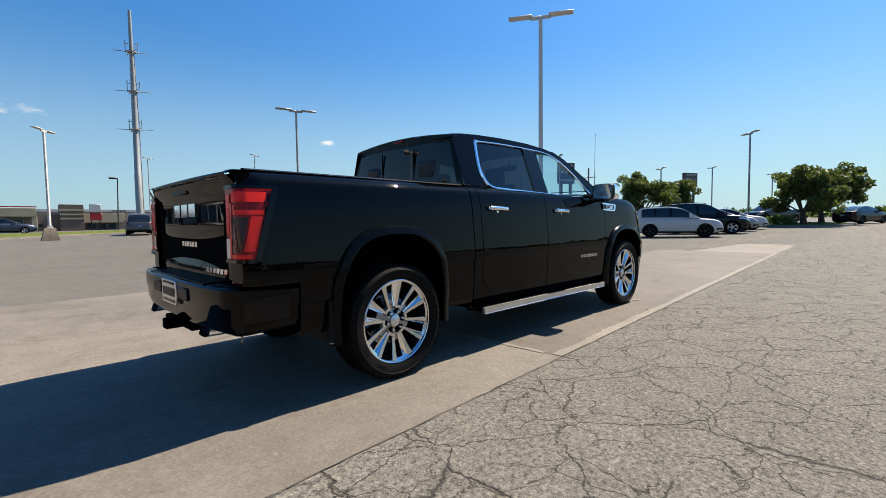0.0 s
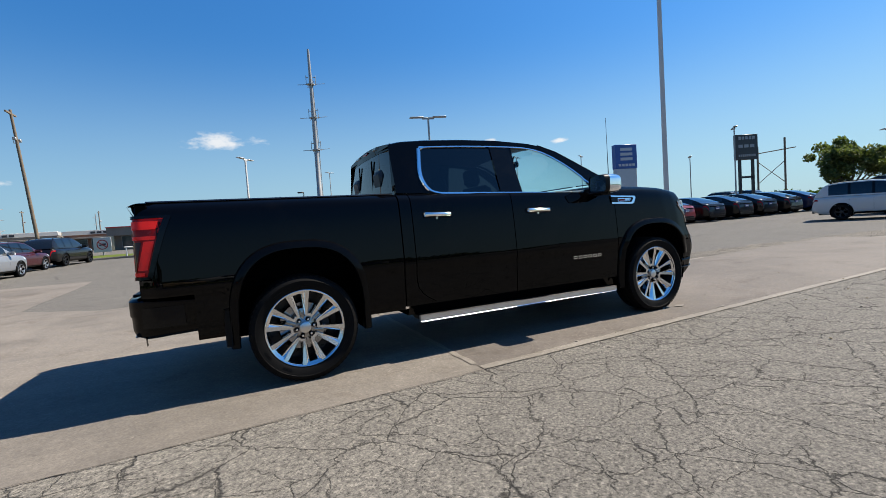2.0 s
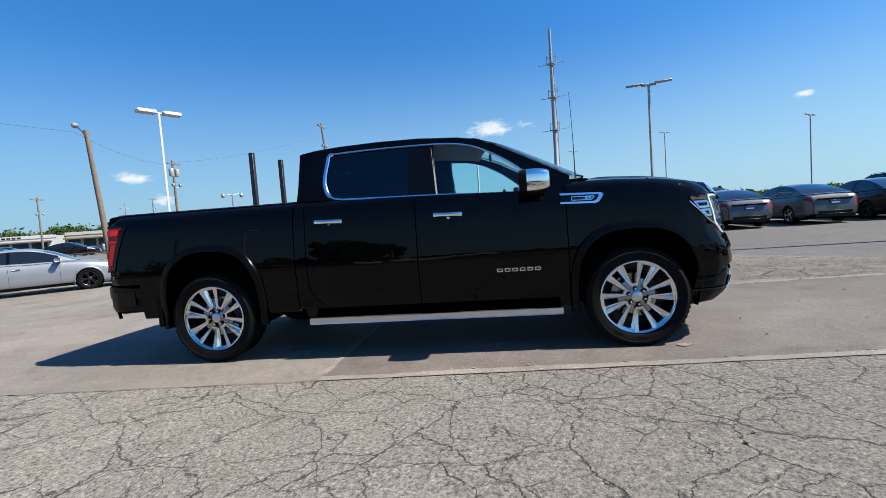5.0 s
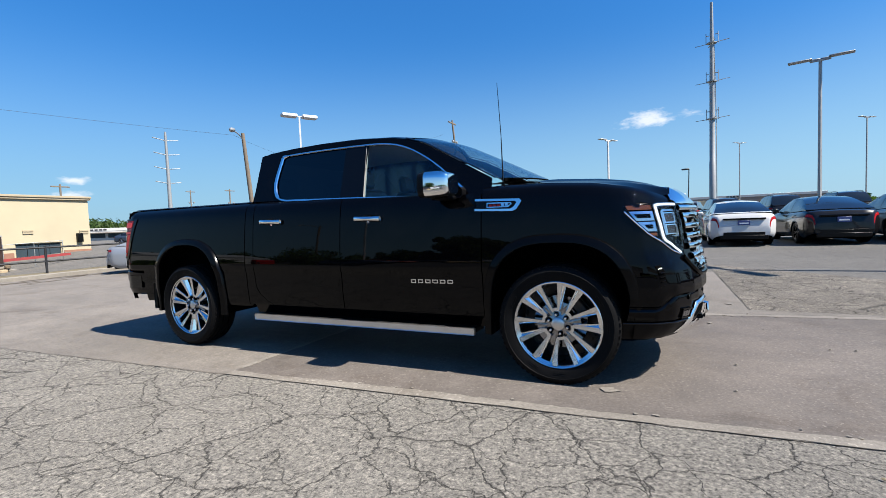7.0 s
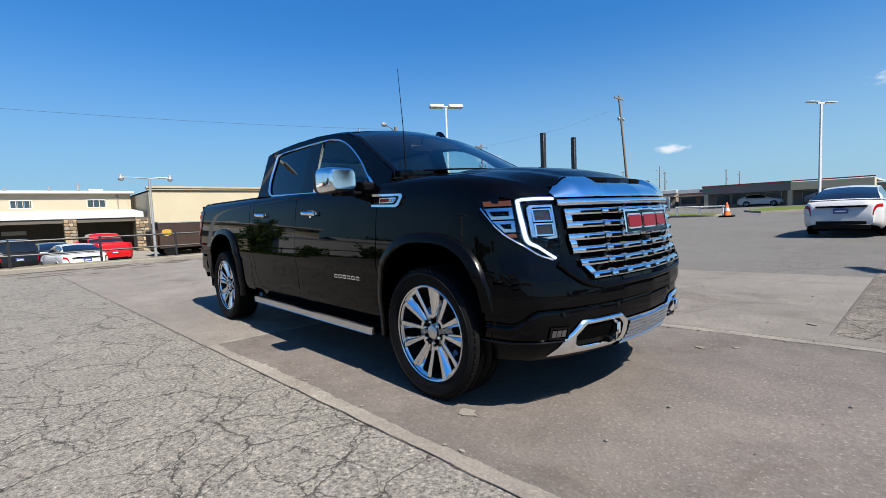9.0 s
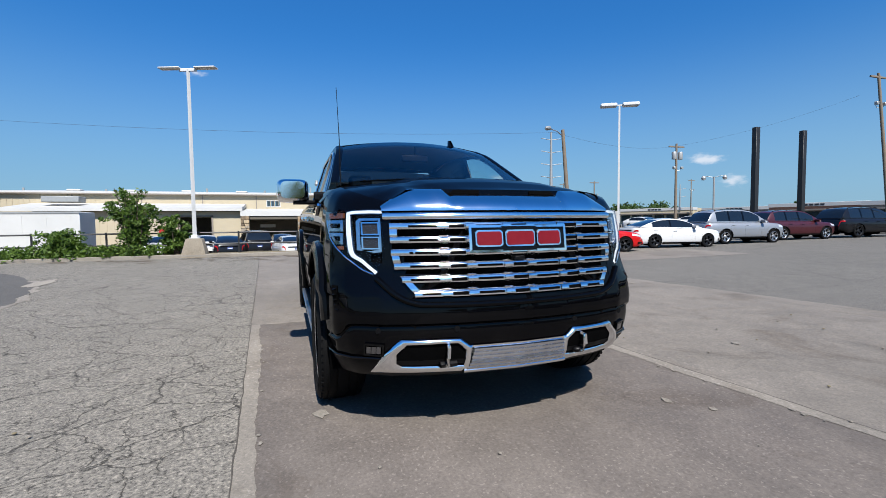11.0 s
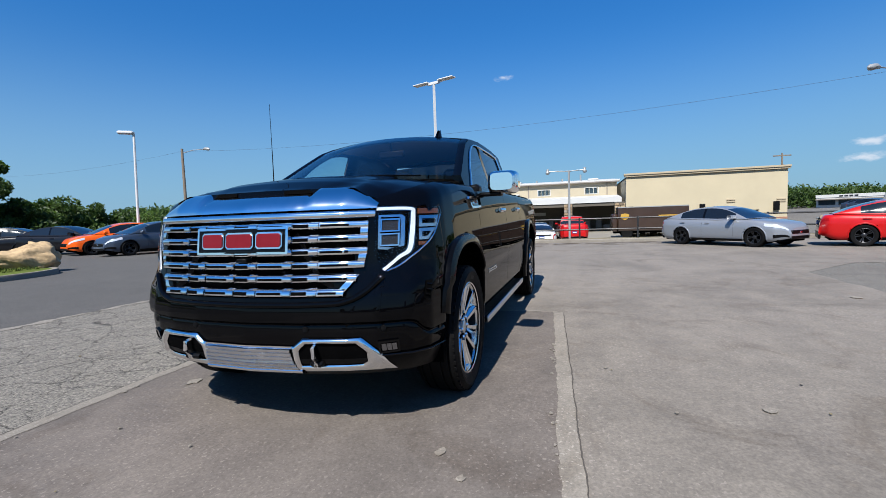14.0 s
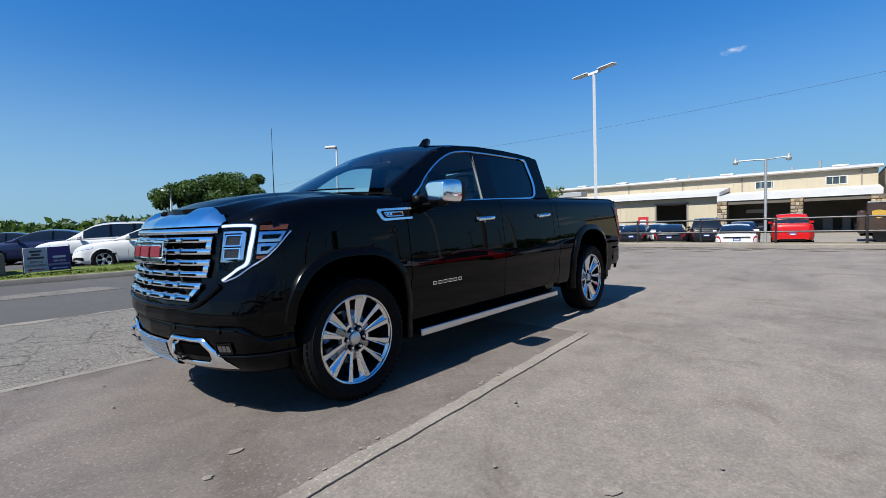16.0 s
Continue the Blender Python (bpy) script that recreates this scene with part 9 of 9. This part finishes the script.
for y in (0.35, 3.7):
    for s in (-1, 1):
        part("wheel", Bld().lathe([(0.0, 0.08), (0.22, 0.08), (0.40, 0.13), (0.42, 0.0), (0.40, -0.13), (0, -0.08)], 20, 'y'), M_RUBBER, van).matrix_basis = pose(s * 1.02, y, 0.42, 0, 0, 90)
part("shield_mark", Bld().slab([(-0.1, 1.86), (-0.1, 1.56), (0.2, 1.40), (0.5, 1.56), (0.5, 1.86), (0.2, 1.93)], lambda a, b, h: (1.155 + h, a, b), 0.012), M_GOLD, van, "gold shield-shaped mark")
part("name_bar", Bld().box(1.155, 2.6, 1.62, 1.165, 4.1, 1.74), M_GOLD, van)
sh = thing("metal_shed", "white metal shed with a low roof", "building", pose(-58, -42, lie(-58, -42)))
part("wall", Bld().box(-5, -9, 0, 5, 9, 4.6), M_ROOFWHITE, sh)
part("roof", Bld().add([(5.3, -9.3, 4.6), (5.3, 9.3, 4.6), (0, 9.3, 5.7), (0, -9.3, 5.7), (-5.3, -9.3, 4.6), (-5.3, 9.3, 4.6)], [(0, 1, 2, 3), (3, 2, 5, 4), (0, 3, 4), (1, 2, 5)]), M_ROOFWHITE, sh)
part("rolling_door", Bld().box(5.0, -3, 0, 5.05, 1, 3.4), M_TAUPE, sh)

# ---- north side: glazed showroom, tower, shops ----
def wall_box(parent, name, x0, x1, y0, y1, z0, z1, m, label=""):
    return part(name, Bld().box(x0, y0, z0, x1, y1, z1, 0.02), m, parent, label)


NZ = lie(-10, 62)
sr = thing("showroom", "low taupe showroom with a glazed front and white canopy", "building", pose(0, 0, 0))
wall_box(sr, "wall", -16.2, -0.6, 62.6, 76, NZ, 2.5, M_TAUPE)
wall_box(sr, "fascia", -16.4, -7.3, 61.2, 63, 2.25, 3.25, M_TAUPE, "taupe fascia")
wall_box(sr, "fascia", -7.3, -0.4, 61.0, 63, 2.25, 3.15, M_CREAM, "cream fascia")
wall_box(sr, "roof", -16.2, -0.5, 62.9, 76, 3.0, 3.2, M_ROOFWHITE)
for i in range(8):
    x = -15.2 + 1.75 * i
    if i in (4,):
        continue
    w = part("window", Bld().box(x, 62.45, NZ + 0.3, x + 1.6, 62.6, 2.2), M_GREYPOLE, sr, "tall shop window")
    part("pane", Bld().box(x + 0.06, 62.41, NZ + 0.36, x + 1.54, 62.45, 2.14), M_WINDOW, w)
for x in (-7.6, -0.8, -16.2):
    wall_box(sr, "column", x, x + 0.45, 61.2, 61.65, NZ, 2.3, M_CREAM)
part("roof_edge", Bld().box(-16.45, 61.1, 3.22, -0.35, 61.3, 3.34), M_SIGNRED, sr, "thin red roof edge")
s2 = thing("showroom_hall", "long taupe hall with cream awning", "building", pose(0, 0, 0))
wall_box(s2, "wall", -3.0, 12, 67, 82, lie(0, 67), 2.7, M_TAUPE)
wall_box(s2, "awning", -6, -1.4, 62.5, 67, 1.9, 2.75, M_CREAM)
wall_box(s2, "fascia", 4.1, 8.2, 66.0, 67.2, 1.6, 2.7, M_CREAM)
tw = part("entry_tower", Bld().box(1.9, 65.4, lie(3, 66), 4.1, 67.4, 3.75, 0.02), surface("brown_stone_panel", (0.13, 0.10, 0.08), 0.7, 0, 0.2, 2), s2, "dark stone entry tower with pale bands")
for z in (2.0, 2.5, 3.0):
    part("band", Bld().box(1.86, 65.35, z, 4.14, 65.42, z + 0.18), M_CREAM, tw)
for x in (4.6, 5.6, 6.6):
    w = part("window", Bld().box(x, 66.9, lie(5, 66) + 0.1, x + 0.85, 67.02, 1.55), M_TAUPE, s2)
    part("pane", Bld().box(x + 0.05, 66.86, lie(5, 66) + 0.15, x + 0.8, 66.9, 1.5), M_WINDOW, w)
wb = part("window", Bld().box(-0.2, 66.95, 1.1, 0.5, 67.02, 1.5), M_TAUPE, s2)
part("pane", Bld().box(-0.15, 66.9, 1.14, 0.45, 66.95, 1.46), M_WINDOW, wb)
rs = thing("roadside_sign", "white and red roadside sign on posts", "sign", pose(5.0, 64, lie(5, 64)))
part("sign_panel", Bld().box(-0.55, -0.1, 2.2, 0.55, 0.1, 3.1, 0.02), M_WHITESIGN, rs)
part("sign_board", Bld().box(-0.5, -0.08, 1.2, 0.6, 0.08, 2.1, 0.02), M_SIGNRED, rs)
for s in (-1, 1):
    part("sign_leg", Bld().box(s * 0.4 - 0.05, -0.05, 0, s * 0.4 + 0.05, 0.05, 2.2), M_BLACKSTEEL, rs)
# grass verge before the showroom
island("grass_bed", [(-22, 35), (-12, 34.2), (-7.2, 33.4), (-6.6, 34.2), (-7.5, 36.5), (-12, 39), (-22, 41)])
island("grass_bed", [(-5.0, 38), (3, 45), (14, 46.5), (14, 48.5), (2, 50.5), (-6, 50), (-7.5, 44)])
island("grass_bed", [(38.7, 4.6), (38.0, 2), (39.5, -0.4), (43.5, -0.8), (45.8, 1), (44.0, 4.2)])
for i, (x, y) in enumerate(((39.6, 3.6), (40.6, 4.0), (41.8, 3.9), (39.3, 2.8))):
    rnd = random.Random(60 + i)
    bb = Bld()
    for _ in range(24):
        leaves(bb, rnd, Vector((rnd.gauss(0, 0.3), rnd.gauss(0, 0.3), rnd.uniform(0.15, 0.6))), 0.3, 20, 0.08)
    o = tagged(part("shrub", bb, M_LEAFH, None, "", 180, False), "small clipped green shrub on the island", "shrub", "island shrubs")
    o.matrix_basis = pose(x, y, lie(x, y) + 0.12)
# street shops to the north-west
def shop(x, y, w, d, h, m, turn, label):
    t = thing("shop", label, "building", pose(x, y, lie(x, y), 0, 0, turn), "street shops")
    part("wall", Bld().box(-w / 2, 0, 0, w / 2, d, h, 0.02), m, t)
    part("parapet", Bld().box(-w / 2 - 0.1, -0.1, h - 0.5, w / 2 + 0.1, d * 0.3, h + 0.1, 0.02), M_ROOFWHITE, t)
    part("awning", Bld().box(-w / 2, -1.2, h * 0.62, w / 2, 0, h * 0.70, 0.02), M_TAUPE, t)
    n = max(2, int(w / 2.6))
    for i in range(n):
        a = -w / 2 + 0.3 + (w - 0.6) / n * i
        q = part("window", Bld().box(a, -0.06, 0.5, a + (w - 0.6) / n - 0.4, 0, h * 0.6), M_GREYPOLE, t)
        part("pane", Bld().box(a + 0.06, -0.09, 0.56, a + (w - 0.6) / n - 0.46, -0.06, h * 0.6 - 0.06), M_WINDOW, q)
    for i in range(4):
        part("sign_bar", Bld().box(-1.4 + 0.75 * i, -0.14, h - 0.38, -0.85 + 0.75 * i, -0.1, h - 0.08), M_BLACKSIGN, t)


for x, y, w, h, m, a in ((-20, 76, 9, 2.8, M_BRICKRED, 5), (-32, 78, 12, 3.0, M_TAUPE, 8), (-46, 80, 13, 3.2, M_BRICKRED, 12), (-60, 80, 12, 3.0, M_TAUPE, 15), (-78, 78, 16, 3.4, M_CREAM, 25), (-92, 70, 12, 3.2, M_ROOFWHITE, 35), (-105, 52, 10, 2.5, M_ROOFWHITE, 60), (-110, 34, 14, 3.2, M_CREAM, 75), (-35, 130, 30, 4, M_CREAM, 5), (20, 140, 40, 4.5, M_TAUPE, 0)):
    shop(x, y, w, 9, h, m, a, "low flat-roofed shop beside the street")
# cars far off in the north-west
for i, (x, y, a) in enumerate(((-40, 40, 20), (-44, 37, 25), (-48, 33, 30), (-52, 30, 30), (-36, 44, 10), (-58, 42, 40), (-50, 50, 20), (-62, 34, 30), (-10.5, 63, 0), (-42, 62, 5), (-30, 60, 5), (-3, 57, 0))):
    copy_thing(first_of[("white", "black", "grey", "blue")[i % 4]], park(x, y, a))
